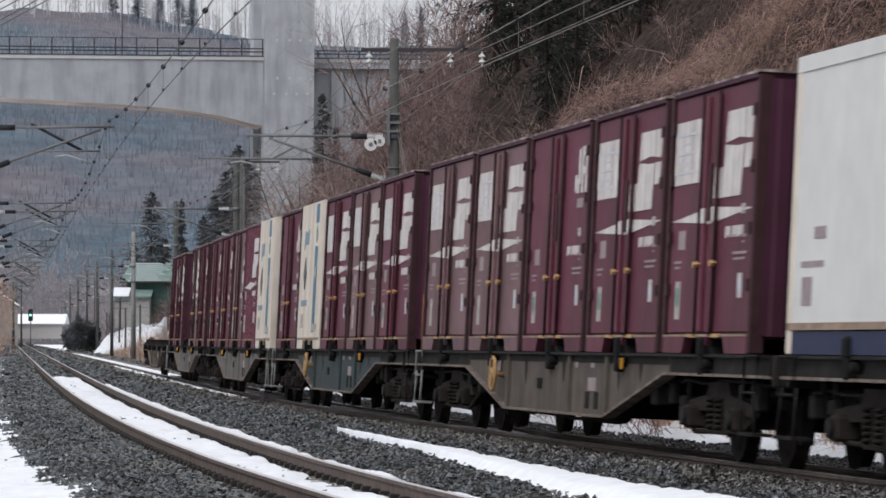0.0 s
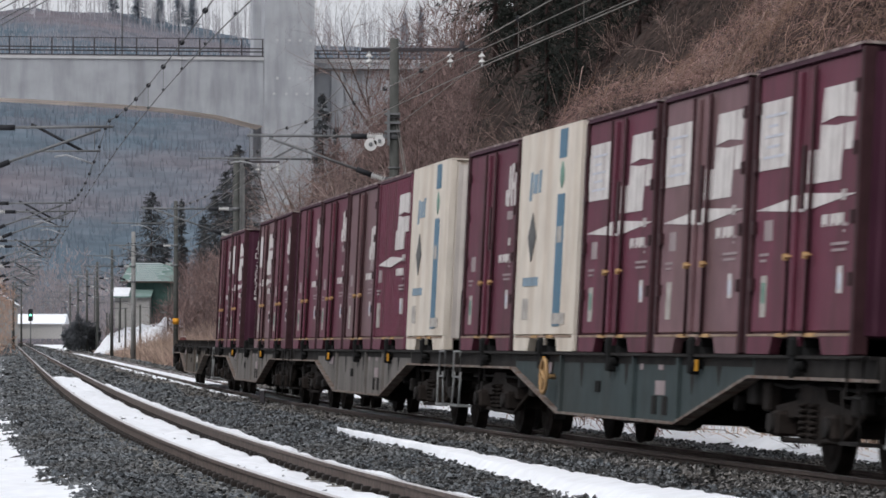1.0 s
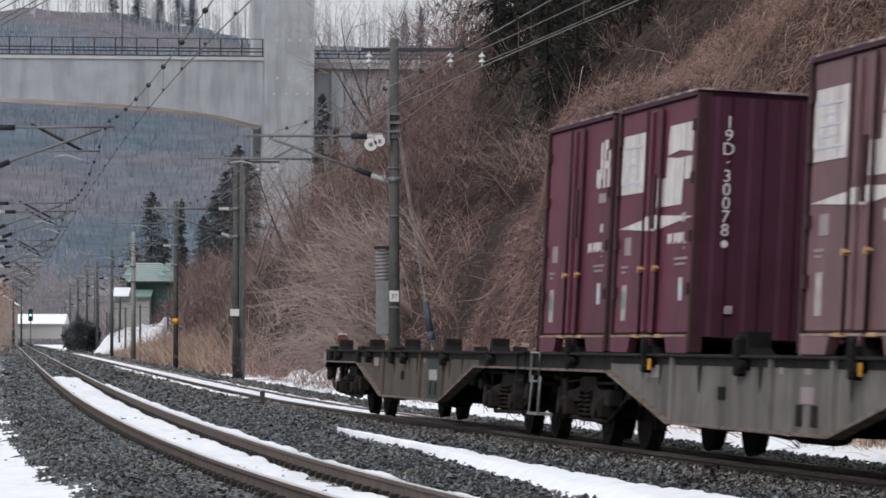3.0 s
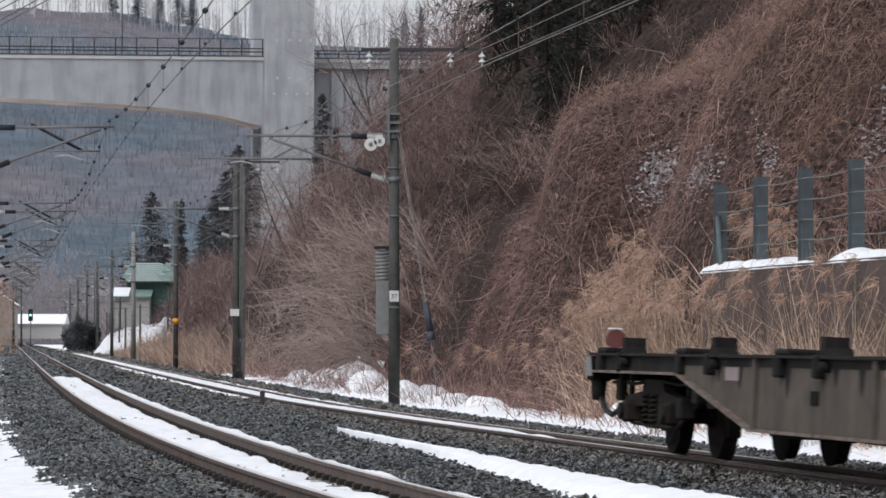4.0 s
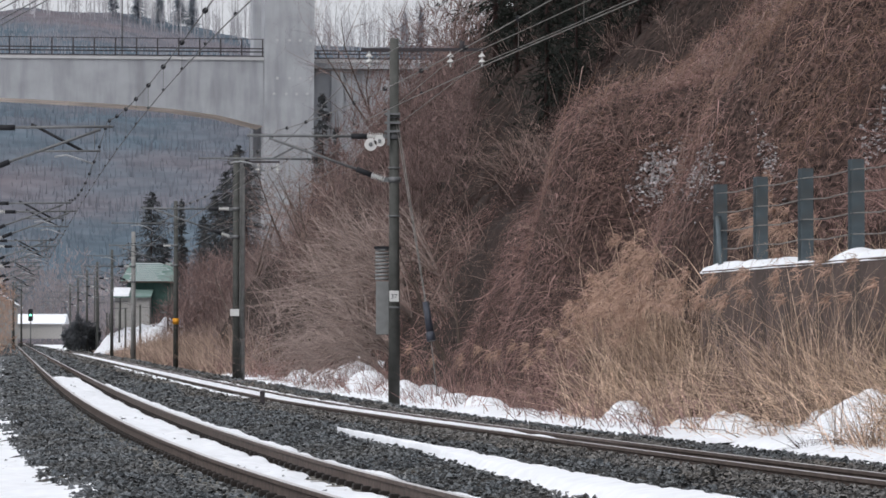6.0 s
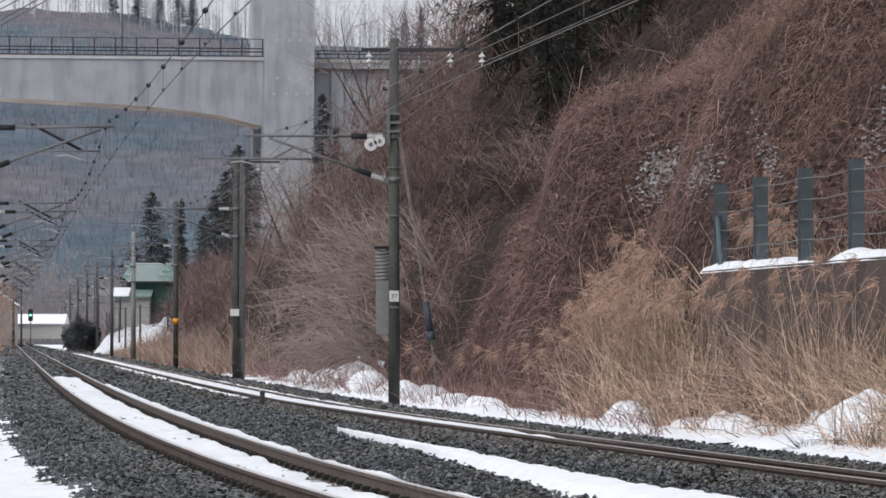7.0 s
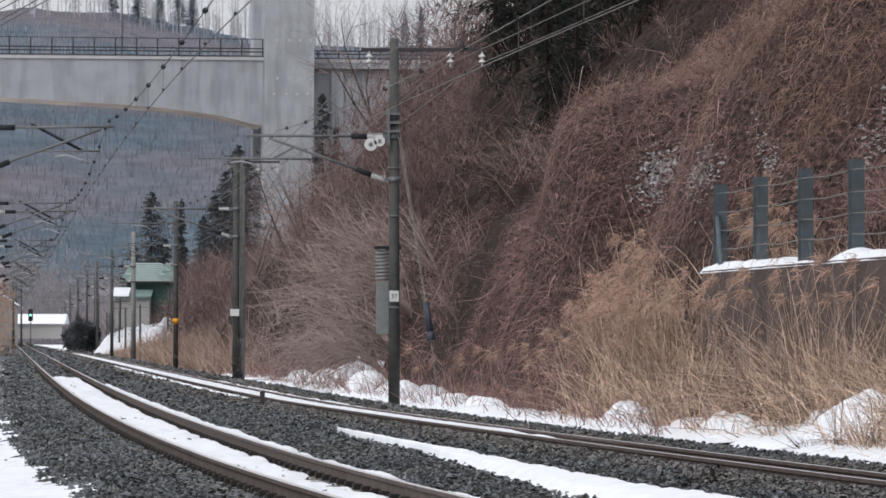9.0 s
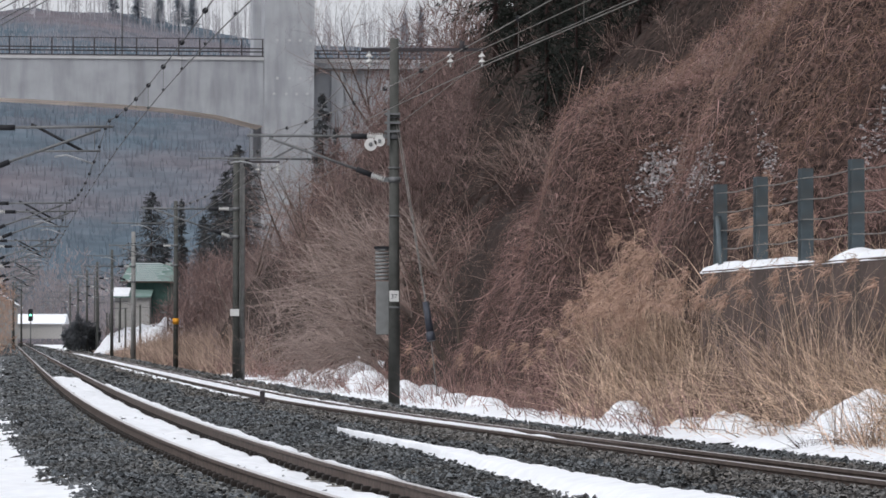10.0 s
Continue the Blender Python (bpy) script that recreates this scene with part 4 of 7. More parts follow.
def container(style, label, number=""):
    """A twelve-foot freight container: end walls, two-leaf side doors with locking bars, rails, pockets."""
    paint = {"logo": "maroon", "square": "maroon", "logo_old": "maroon_old", "square_old": "maroon_old", "ribbed": "maroon", "cream": "cream"}[style]
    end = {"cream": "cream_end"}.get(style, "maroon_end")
    ob = thing("freight_container", Matrix.Identity(4), label, "container", "containers on the train")
    h, w = LENGTH / 2, WIDE / 2
    bm = B()
    box(bm, -w + 0.05, w - 0.05, -h + 0.06, h - 0.06, 0.14, TALL - 0.03)
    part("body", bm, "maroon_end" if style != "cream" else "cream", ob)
    bm = B()
    box(bm, -w - 0.004, w + 0.004, -h, h, TALL - 0.022, TALL)
    part("roof", bm, "roof_edge" if style != "cream" else "cream", ob)
    for y in (-h, h):
        sg = 1 if y > 0 else -1
        bm = B()
        line = [(-w + 0.1, y - sg * 0.06)]
        for k in range(7):
            x = -w + 0.25 + k * (2 * w - 0.5) / 6
            line += [(x - 0.09, y - sg * 0.005), (x - 0.05, y + sg * 0.014), (x + 0.05, y + sg * 0.014), (x + 0.09, y - sg * 0.005)]
        line += [(w - 0.1, y - sg * 0.005), (w - 0.1, y - sg * 0.06)]
        line.insert(1, (-w + 0.1, y - sg * 0.005))
        prism(bm, line, "z", 0.16, TALL - 0.08)
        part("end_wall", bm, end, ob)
    bm = B()
    box(bm, -0.07, 0.07, -0.045, 0.045, 0.0, TALL - 0.04, 0.012)
    post = part("corner_post", bm, paint if style in ("cream", "ribbed") else "bar", ob)
    for k, (x, y) in enumerate(((-w + 0.07, -h + 0.06), (w - 0.07, -h + 0.06), (w - 0.07, h - 0.06), (-w + 0.07, h - 0.06))):
        if k == 0:
            post.matrix_basis = pose(x, y, 0)
        else:
            again("corner_post", post.data, ob, pose(x, y, 0))
    for sd in (-1, 1):
        bm = B()
        xs = sorted((sd * (w - 0.09), sd * w))
        box(bm, xs[0], xs[1], -h + 0.12, h - 0.12, TALL - 0.062, TALL - 0.023)
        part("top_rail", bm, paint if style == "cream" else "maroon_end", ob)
        # bottom rail in three lengths between two sloping fork pockets
        for y0, y1 in ((-h + 0.12, -0.80), (-0.16, 0.16), (0.80, h - 0.12)):
            bm = B()
            prism(bm, [(y0 + (0.11 if y0 > -1 else 0), 0.0), (y1 - (0.11 if y1 < 1 else 0), 0.0), (y1, 0.15), (y0, 0.15)], "x", *xs)
            part("bottom_rail", bm, paint if style != "logo_old" else "maroon", ob)
        bm = B()
        box(bm, *sorted((sd * (w - 0.09), sd * (w + 0.004))), -h + 0.12, h - 0.12, 0.152, 0.174)
        part("sill", bm, "sill", ob, "worn pale sill strip")
        # Black blocks behind the openings hold the pockets' shade in their colour.
        bm = B()
        for y0, y1 in ((-0.84, -0.18), (0.18, 0.84)):
            box(bm, *sorted((sd * (w - 0.6), sd * (w - 0.16))), y0 - 0.1, y1 + 0.1, 0.0, 0.14)
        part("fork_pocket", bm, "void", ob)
        for y0 in (-0.66, 0.30):
            bm = B()
            box(bm, *sorted((sd * (w - 0.02), sd * (w + 0.012))), y0, y0 + 0.36, 0.146, 0.178)
            part("pocket_lip", bm, "yellow", ob, "worn yellow fork pocket lip")
        wall = sorted((sd * (w - 0.075), sd * (w - 0.03)))
        if style in ("ribbed", "cream"):
            bm = B()
            e, f = (0.13, 0.035) if style == "ribbed" else (0.004, -0.003)
            line = [(sd * (w - 0.075), -h + e), (sd * (w - f), -h + e)]
            if style == "ribbed":
                for k in range(15):
                    y = -h + 0.35 + k * (2 * h - 0.7) / 14
                    line += [(sd * (w - 0.035), y - 0.075), (sd * (w - 0.004), y - 0.04), (sd * (w - 0.004), y + 0.04), (sd * (w - 0.035), y + 0.075)]
            line += [(sd * (w - f), h - e), (sd * (w - 0.075), h - e)]
            prism(bm, line, "z", 0.19, TALL - (0.07 if style == "ribbed" else 0.025))
            part("side_panel", bm, paint, ob)
        else:
            for y0, y1 in ((-h + 0.13, -0.01), (0.01, h - 0.13)):
                bm = B()
                box(bm, *wall, y0, y1, 0.19, TALL - 0.07, 0.012)
                door = part("side_door", bm, paint, ob)
                mid = -0.22 if y0 < 0 else 0.22
                bm = B()
                box(bm, *sorted((sd * (w - 0.032), sd * (w + 0.006))), mid - 0.055, mid + 0.055, 0.2, TALL - 0.12, 0.008)
                part("door_post", bm, paint, door)
                bm = B()
                rod(bm, (sd * (w + 0.012), mid * 1.55, 0.16), (sd * (w + 0.012), mid * 1.55, TALL - 0.1), 0.017, None, 8)
                part("lock_rod", bm, "bar", door)
                bm = B()
                yy = mid * 1.55
                box(bm, *sorted((sd * (w + 0.005), sd * (w + 0.05))), yy - 0.13, yy + 0.03, 0.815, 0.835, 0.005)
                box(bm, *sorted((sd * (w + 0.005), sd * (w + 0.055))), yy - 0.025, yy + 0.025, 0.79, 0.85, 0.006)
                part("handle", bm, "yellow", door, "worn yellow locking handle")
                out = -h + 0.16 if y0 < 0 else h - 0.16
                for z in (0.55, 1.05, 1.6, 2.1):
                    bm = B()
                    box(bm, *sorted((sd * (w - 0.03), sd * (w + 0.012))), out - 0.05, out + 0.05, z, z + 0.11)
                    part("hinge", bm, "bar", door)
            bm = B()
            box(bm, *sorted((sd * (w - 0.03), sd * (w + 0.004))), -0.05, 0.05, 1.22, 1.75)
            part("lock_plate", bm, "bar", ob)
        # paintwork, placed as read from the side it faces: q runs to the right along the wall
        q = -sd
        def mark(name, pieces, mat, label="", lift=0.006):
            if name in ("emblem", "blue_stripe", "stripe_gap") and len(pieces) > 1:
                for one in pieces:
                    mark(name, [one], mat, label, lift)
                return
            bm = B()
            for pts in pieces:
                for lo, hi, up in (SLICES if style not in ("cream", "ribbed") else ((-2, 2, 0.034 if style == "ribbed" else 0.036),)):
                    cut = clip_span(pts, lo, hi)
                    if len(cut) > 2:
                        shape(bm, sd, [(q * -a, z) for a, z in cut], lift + up if up else lift)
            bmesh.ops.recalc_face_normals(bm, faces=bm.faces)
            part(name, bm, mat, ob, label)
        R = lambda a0, a1, z0, z1, s=0.0: [(a0, z0), (a1, z0), (a1 + s, z1), (a0 + s, z1)]
        if style in ("logo", "logo_old"):
            z = 1.72 if style == "logo" else 1.35
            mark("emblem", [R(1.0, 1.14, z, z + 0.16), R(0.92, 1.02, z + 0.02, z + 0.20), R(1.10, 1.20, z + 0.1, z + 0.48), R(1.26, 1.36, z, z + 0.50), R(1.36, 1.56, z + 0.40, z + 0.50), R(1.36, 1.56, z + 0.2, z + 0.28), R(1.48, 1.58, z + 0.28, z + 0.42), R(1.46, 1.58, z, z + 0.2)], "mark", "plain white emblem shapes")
            mark("lettering_bar", [R(1.08, 1.44, z - 0.16, z - 0.06)], "faint")
        if style in ("square", "square_old", "ribbed"):
            if style != "ribbed":
                mark("white_square", [R(-1.66, -0.60, 1.60, 2.20)], "mark", "white square poster panel")
                if style:
                    mark("print", [R(-1.5 + d, -0.75 - 2 * d, z, z + 0.022) for z, d in ((2.06, 0.0), (1.97, 0.14), (1.88, 0.03), (1.79, 0.1), (1.70, 0.0))], "print", "", 0.010)
            o = 0.46 if style != "ribbed" else 0.62
            mark("emblem", [[(o + 0.02, 1.915), (o + 0.54, 1.948), (o + 0.59, 2.20), (o + 0.07, 2.20)], [(o + 0.545, 1.948), (o + 1.06, 1.915), (o + 1.11, 2.20), (o + 0.595, 2.20)],
                            [(o - 0.04, 1.42), (o + 0.46, 1.42), (o + 0.53, 1.87), (o + 0.01, 1.90)], [(o + 0.465, 1.42), (o + 0.68, 1.42), (o + 0.75, 1.875), (o + 0.535, 1.87)], R(o + 0.77, o + 1.05, 1.66, 1.875, 0.03), R(o - 0.24, o - 0.07, 1.42, 1.70, 0.03)], "mark", "white emblem of slanted blocks with a lens-shaped gap")
            mark("flash", [[(-1.68, 1.255), (0.0, 1.195), (1.68, 1.295), (0.0, 1.35)] if style != "ribbed" else [(-1.5, 1.235), (0.0, 1.185), (1.5, 1.285), (0.0, 1.335)]], "mark", "long white arrow-shaped flash")
        if style == "cream":
            mark("blue_stripe", [R(0.60, 1.00, 2.14, 2.46), R(0.60, 1.00, 0.28, 1.74)], "blue", "broken blue vertical stripe")
            mark("stripe_gap", [[(0.70, 1.88), (0.80, 1.80), (0.90, 1.88), (0.90, 2.0), (0.80, 2.10), (0.70, 2.0)]], "green_mark", "small faded green emblem")
            mark("stripe_gap", [R(0.66, 0.94, 1.20, 1.38), R(0.58, 1.3, 0.30, 0.42)], "card", "pale label on the stripe", 0.010)
            mark("emblem", [[(-1.15, 1.3), (-0.9, 1.02), (-0.65, 1.3), (-0.9, 1.58)]], "diamond", "dark grey diamond emblem")
            mark("lettering_bar", [[(-1.18, 1.72), (-1.06, 1.72), (-1.0, 2.05), (-1.12, 2.05)], [(-0.95, 1.80), (-0.72, 1.80), (-0.68, 2.02), (-0.91, 2.02)], [(-0.62, 1.80), (-0.50, 1.80), (-0.46, 2.06), (-0.58, 2.06)]], "cream_blue")
            mark("lettering_bar", [R(-1.35 + 0.16 * k, -1.23 + 0.16 * k, 0.74, 0.84) for k in range(6)], "cream_blue")
            mark("data_plate", [R(-1.3, -0.95, 0.36, 0.6)], "card")
        else:
            for a0, a1, z0 in ((-1.50, -1.18, 0.80), (0.95, 1.50, 0.84), (1.28, 1.46, 0.99)):
                mark("stencil_line", [R(a0, a1, z0 + 0.05, z0 + 0.075), R(a0 + 0.03, a1 - 0.08, z0, z0 + 0.022)], "faint", "worn stencilled lines")
            ticks = [R(0.62 + k * 0.075 + (0.06 if k > 2 else 0), 0.67 + k * 0.075 + (0.06 if k > 2 else 0), 1.05 + 0.02 * (k % 3 == 1), 1.15) for k in range(9)]
            mark("stencil", ticks + [R(1.22, 1.27, 1.25, 1.34), R(1.30, 1.36, 1.25, 1.34)], "mark", "worn white stencilled marks")
            mark("data_plate", [R(-1.36, -1.06, 0.98, 1.16)], "faint", "small worn data panel")
            mark("label_card", [R(1.20, 1.36, 0.50, 0.72)], "mark")
            mark("card_face", [R(1.225, 1.335, 0.53, 0.66)], "print", "", 0.010)
            mark("route_card", [R(-1.40, -1.20, 0.32, 0.68)], "card")
            if style in ("logo", "square"):
                mark("green_card", [R(-1.36, -1.24, 0.44, 0.62)], "green_mark", "", 0.010)
    if number:
        # the serial number runs down the end wall, one character under another
        for k, ch in enumerate(number):
            lettering(ch, 0.165, ob, pose(-0.93, -h - 0.018, 2.18 - k * 0.127, 90, 0, 0))
        bm = B()
        bmesh.ops.create_circle(bm, cap_ends=True, segments=16, radius=0.036, matrix=pose(-0.93, -h - 0.02, 2.18 - len(number) * 0.127, 90, 0, 0))
        part("dot", bm, "mark", ob)
    bm = B()
    box(bm, -0.90, -0.82, -h - 0.022, -h, 0.38, 0.46, 0.006)
    part("end_badge", bm, "faint", ob)
    return ob


def reefer():
    """A long white insulated container on a navy base frame."""
    ob = thing("refrigerated_container", Matrix.Identity(4), "long white insulated container on a navy blue frame", "container", "containers on the train")
    L, w, T = 9.4, 1.245, 2.48
    bm = B()
    box(bm, -w, w, -L / 2, L / 2, 0.20, T, 0.02)
    part("body", bm, "white", ob)
    for x in (-w, w):
        for y in (-L / 2, L / 2):
            bm = B()
            box(bm, x - 0.05 if x > 0 else x - 0.012, x + 0.012 if x > 0 else x + 0.05, y - 0.02 if y < 0 else y - 0.12, y + 0.12 if y < 0 else y + 0.02, 0.0, T + 0.01, 0.012)
            part("corner_post", bm, "cream", ob)
        bm = B()
        box(bm, *sorted((x * 0.97, x * 1.012)), -L / 2, L / 2, 0.20, 0.26)
        part("sill", bm, "sill", ob)
        bm = B()
        box(bm, *sorted((x * 0.9, x * 0.995)), -L / 2 + 0.1, L / 2 - 0.1, 0.0, 0.19)
        part("base_rail", bm, "navy", ob, "navy blue base rail")
        bm = B()
        box(bm, *sorted((x * 0.97, x * 1.012)), -L / 2, L / 2, T - 0.12, T + 0.012)
        part("top_rail", bm, "white", ob)
        bm = B()
        sg = 1 if x > 0 else -1
        for y, z, wd, ht in ((L / 2 - 0.9, 0.95, 0.35, 0.10), (L / 2 - 0.7, 0.72, 0.7, 0.05), (L / 2 - 0.55, 0.40, 0.3, 0.24)):
            box(bm, *sorted((x, x + sg * 0.006)), y - wd / 2, y + wd / 2, z, z + ht)
        part("data_plate", bm, "faint", ob)
    return ob


def wagon(paint, label, tail=False, brake=False, pale=0):
    """A four-axle container flat wagon with a fish-bellied side sill."""
    ob = thing("container_wagon", Matrix.Identity(4), label, "freight wagon", "wagons of the train")
    H = 10.02
    for sd in (-1, 1):
        bm = B()
        x0, x1 = sorted((sd * 1.13, sd * 1.17))
        prism(bm, [(-5.95, 0.80), (-3.0, 0.33), (3.0, 0.33), (5.95, 0.80), (5.95, 0.97), (-5.95, 0.97)], "x", x0, x1)
        sill = part("side_sill", bm, paint, ob)
        for e in (-1, 1):
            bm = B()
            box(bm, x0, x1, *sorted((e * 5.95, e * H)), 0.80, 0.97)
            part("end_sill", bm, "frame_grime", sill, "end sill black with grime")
        bm = B()
        # flanges along the lower edge and the deck edge
        edge = [(-H, 0.80), (-5.95, 0.80), (-3.0, 0.33), (3.0, 0.33), (5.95, 0.80), (H, 0.80)]
        for (ya, za), (yb, zb) in zip(edge[:-1], edge[1:]):
            prism(bm, [(ya, za - 0.012), (yb, zb - 0.012), (yb, zb + 0.014), (ya, za + 0.014)], "x", *sorted((sd * 1.10, sd * 1.235)))
        part("flange", bm, "rust_edge", sill, "flange with rust and chipped paint")
        bm = B()
        box(bm, *sorted((sd * 1.05, sd * 1.235)), -H, H, 0.965, 0.992)
        part("deck_edge", bm, "frame_grime", sill)
        bm = B()
        box(bm, *sorted((sd * 1.1705, sd * 1.1745)), -5.9, 5.9, 0.885, 0.964)
        part("upper_flange", bm, "frame_grime", sill, "upper edge of the sill black with grime")
        for y, low in ((-4.6, 0.70), (-3.5, 0.60), (-0.45, 0.66), (0.35, 0.72), (1.9, 0.62), (3.6, 0.68), (4.4, 0.74)):
            bm = B()
            prism(bm, [(y - 0.09, 0.884), (y + 0.11, 0.884), (y + 0.05, low + 0.06), (y + 0.01, low), (y - 0.04, low + 0.08)], "x", *sorted((sd * 1.1705, sd * 1.1725)))
            part("grease_run", bm, "frame_grime", sill)
        for y in (-2.98, 2.98, -0.9):
            bm = B()
            box(bm, *sorted((sd * 1.17, sd * 1.21)), y - 0.05, y + 0.05, 0.34, 0.96)
            part("stiffener", bm, paint, sill)
        for y, z, a, b in ((-2.1, 0.66, 0.42, 0.14), (-2.1, 0.86, 0.2, 0.05), (3.9, 0.82, 0.5, 0.12), (-1.2, 0.86, 0.12, 0.06)):
            bm = B()
            box(bm, *sorted((sd * 1.17, sd * 1.178)), y - a / 2, y + a / 2, z - b / 2, z + b / 2)
            part("data_panel", bm, "faint", sill, "faded white stencilled panel")
        for y in (-2.35, -1.85):
            bm = B()
            box(bm, *sorted((sd * 1.17, sd * 1.18)), y - 0.10, y + 0.10, 0.40, 0.58)
            part("card_holder", bm, "grime", sill)
        # A black block painted as the dark inside of the hole.
        bm = B()
        box(bm, *sorted((sd * 1.17, sd * 1.183)), 0.85, 1.1, 0.58, 0.70)
        part("inspection_hole", bm, "void", sill)
        # container clamps hanging at the deck edge
        for k in range(5):
            y = (8.5 if tail else 7.93) - 3.877 * k
            g = 0.42 if tail else 1.0
            top = 1.15 if tail else 1.20
            bm = B()
            prism(bm, [(y - 0.42 * g, 0.99), (y + 0.42 * g, 0.99), (y + 0.20 * g, 1.06), (y + 0.17 * g, top), (y - 0.17 * g, top), (y - 0.20 * g, 1.06)], "x", *sorted((sd * 0.98, sd * 1.19)))
            box(bm, *sorted((sd * 1.12, sd * 1.26)), y - 0.08, y + 0.08, 0.80, 1.0, 0.02)
            rod(bm, (sd * 1.16, y - 0.2, 0.9), (sd * 1.27, y - 0.2, 0.9), 0.05, 0.04, 8)
            if not tail:
                box(bm, *sorted((sd * 1.14, sd * 1.27)), y - 0.10, y + 0.10, 0.96, 1.15, 0.03)
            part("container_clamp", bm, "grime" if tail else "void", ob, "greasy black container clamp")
            if k in (1, 3) and not tail:
                bm = B()
                box(bm, *sorted((sd * 1.235, sd * 1.265)), y - 0.31, y - 0.28, 0.83, 0.94, 0.004)
                part("lever", bm, "amber", ob, "amber lever")
        # steps and grab irons at the ends
        for e in (-1, 1):
            if tail and e == 1:
                continue
            bm = B()
            x = sd * 1.26
            pipe(bm, [(x, e * 9.95, 0.98), (x, e * 9.95, 0.66), (x, e * 9.45, 0.66), (x, e * 9.45, 0.98), (x, e * 9.95, 0.98)], 0.015, 6)
            pipe(bm, [(x, e * 9.35, 0.72), (x, e * 9.40, 0.30), (x, e * 9.95, 0.30), (x, e * 9.82, 0.72)], 0.015, 6)
            box(bm, *sorted((sd * 1.1, sd * 1.28)), *sorted((e * 9.38, e * 9.97)), 0.285, 0.315)
            part("step", bm, "pale_steel" if e == pale else "grime", ob, "pale steel shunter's step" if e == pale else "grimy steel shunter's step")
    bm = B()
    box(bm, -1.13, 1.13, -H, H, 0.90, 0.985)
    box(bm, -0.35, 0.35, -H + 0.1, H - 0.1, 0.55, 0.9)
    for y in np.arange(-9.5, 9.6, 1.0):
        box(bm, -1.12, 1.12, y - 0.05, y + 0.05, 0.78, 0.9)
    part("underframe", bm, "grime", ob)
    for e in (-1, 1):
        bm = B()
        box(bm, -1.15, 1.15, *sorted((e * H, e * (H + 0.08))), 0.72, 0.99, 0.012)
        part("headstock", bm, "frame_grime", ob)
        bm = B()
        box(bm, -0.10, 0.10, *sorted((e * (H - 0.3), e * (H + 0.26))), 0.76, 0.96, 0.02)
        box(bm, -0.16, 0.16, *sorted((e * (H + 0.14), e * (H + 0.30))), 0.70, 1.0, 0.03)
        part("coupler", bm, "bogie", ob)
        bm = B()
        pipe(bm, [(0.45, e * H, 0.75), (0.45, e * (H + 0.12), 0.48), (0.38, e * (H + 0.2), 0.32), (0.2, e * (H + 0.28), 0.45), (0.1, e * (H + 0.3), 0.7)], 0.025, 6)
        part("air_hose", bm, "black", ob)
    if tail:
        # what the last wagon carries at its end: a cylinder, brackets and a hanging hose
        bm = B()
        rod(bm, (-0.98, H - 0.08, 0.99), (-0.98, H - 0.08, 1.08), 0.03, None, 8)
        rod(bm, (-0.98, H - 0.15, 1.15), (-0.98, H + 0.0, 1.15), 0.10, 0.095, 16)
        lamp = part("tail_lamp", bm, "tail_red", ob, "dull red tail lamp on the end of the deck")
        bm = B()
        box(bm, -1.05, -0.91, H - 0.15, H, 1.235, 1.26, 0.008)
        part("lamp_hood", bm, "porcelain", lamp, "white lamp hood")
        bm = B()
        prism(bm, [(H - 0.24, 0.75), (H + 0.09, 0.75), (H + 0.09, 0.95), (H - 0.12, 0.95)], "x", -1.245, -1.235)
        part("end_plate", bm, "pale_steel", ob, "pale grey end plate")
        bm = B()
        box(bm, -1.1795, -1.1705, -2.75, -1.55, 0.36, 0.884)
        part("repaint_panel", bm, "frame_teal", ob, "slate green repainted panel")
        for k in range(4):
            bm = B()
            box(bm, -1.187, -1.1797, -2.45 + 0.19 * k, -2.30 + 0.19 * k, 0.60, 0.74)
            part("stencil", bm, "card", ob)
        bm = B()
        box(bm, -1.22, -1.0, H - 0.12, H + 0.14, 0.70, 0.96, 0.02)
        rod(bm, (-1.12, H - 0.05, 0.72), (-1.12, H - 0.05, 0.50), 0.09, 0.07, 10)
        part("end_bracket", bm, "grime", ob)
        bm = B()
        pipe(bm, [(-1.1, H - 0.05, 0.55), (-1.1, H - 0.35, 0.40), (-1.1, H - 0.7, 0.36), (-1.08, H - 1.1, 0.45)], 0.03, 6)
        part("brake_hose", bm, "black", ob)
        for y in (9.55, 5.9, 2.1):
            bm = B()
            box(bm, -1.2, -0.9, y - 0.22, y + 0.22, 0.985, 1.05, 0.02)
            box(bm, -1.24, -1.14, y - 0.1, y + 0.1, 0.80, 0.99, 0.02)
            part("deck_fitting", bm, "grime", ob)
    # handbrake wheel and brake gear on the side
    bm = B()
    pts = [(-1.30, 3.45 + 0.19 * math.cos(a), 0.72 + 0.19 * math.sin(a)) for a in np.linspace(0, math.tau, 17)]
    pipe(bm, pts, 0.022, 6)
    for a in np.arange(4) * math.tau / 4 + 0.4:
        rod(bm, (-1.30, 3.45, 0.72), (-1.30, 3.45 + 0.19 * math.cos(a), 0.72 + 0.19 * math.sin(a)), 0.015, None, 5)
    rod(bm, (-1.15, 3.45, 0.72), (-1.32, 3.45, 0.72), 0.03, None, 6)
    if brake:
        part("handbrake_wheel", bm, "yellow", ob, "rusty yellow handbrake wheel")
    bm = B()
    pipe(bm, [(-1.19, 9.91, 0.98), (-1.19, 9.91, 1.74), (-1.15, 9.91, 1.83), (-1.06, 9.91, 1.86), (-0.72, 9.91, 1.86)], 0.022, 6)
    pipe(bm, [(-0.98, 9.91, 0.98), (-0.98, 9.91, 1.36), (-0.92, 9.91, 1.42), (-0.72, 9.91, 1.42)], 0.02, 6)
    if not tail:
        part("handrail", bm, "rust" if pale and paint == "frame_dull" else "grime", ob)
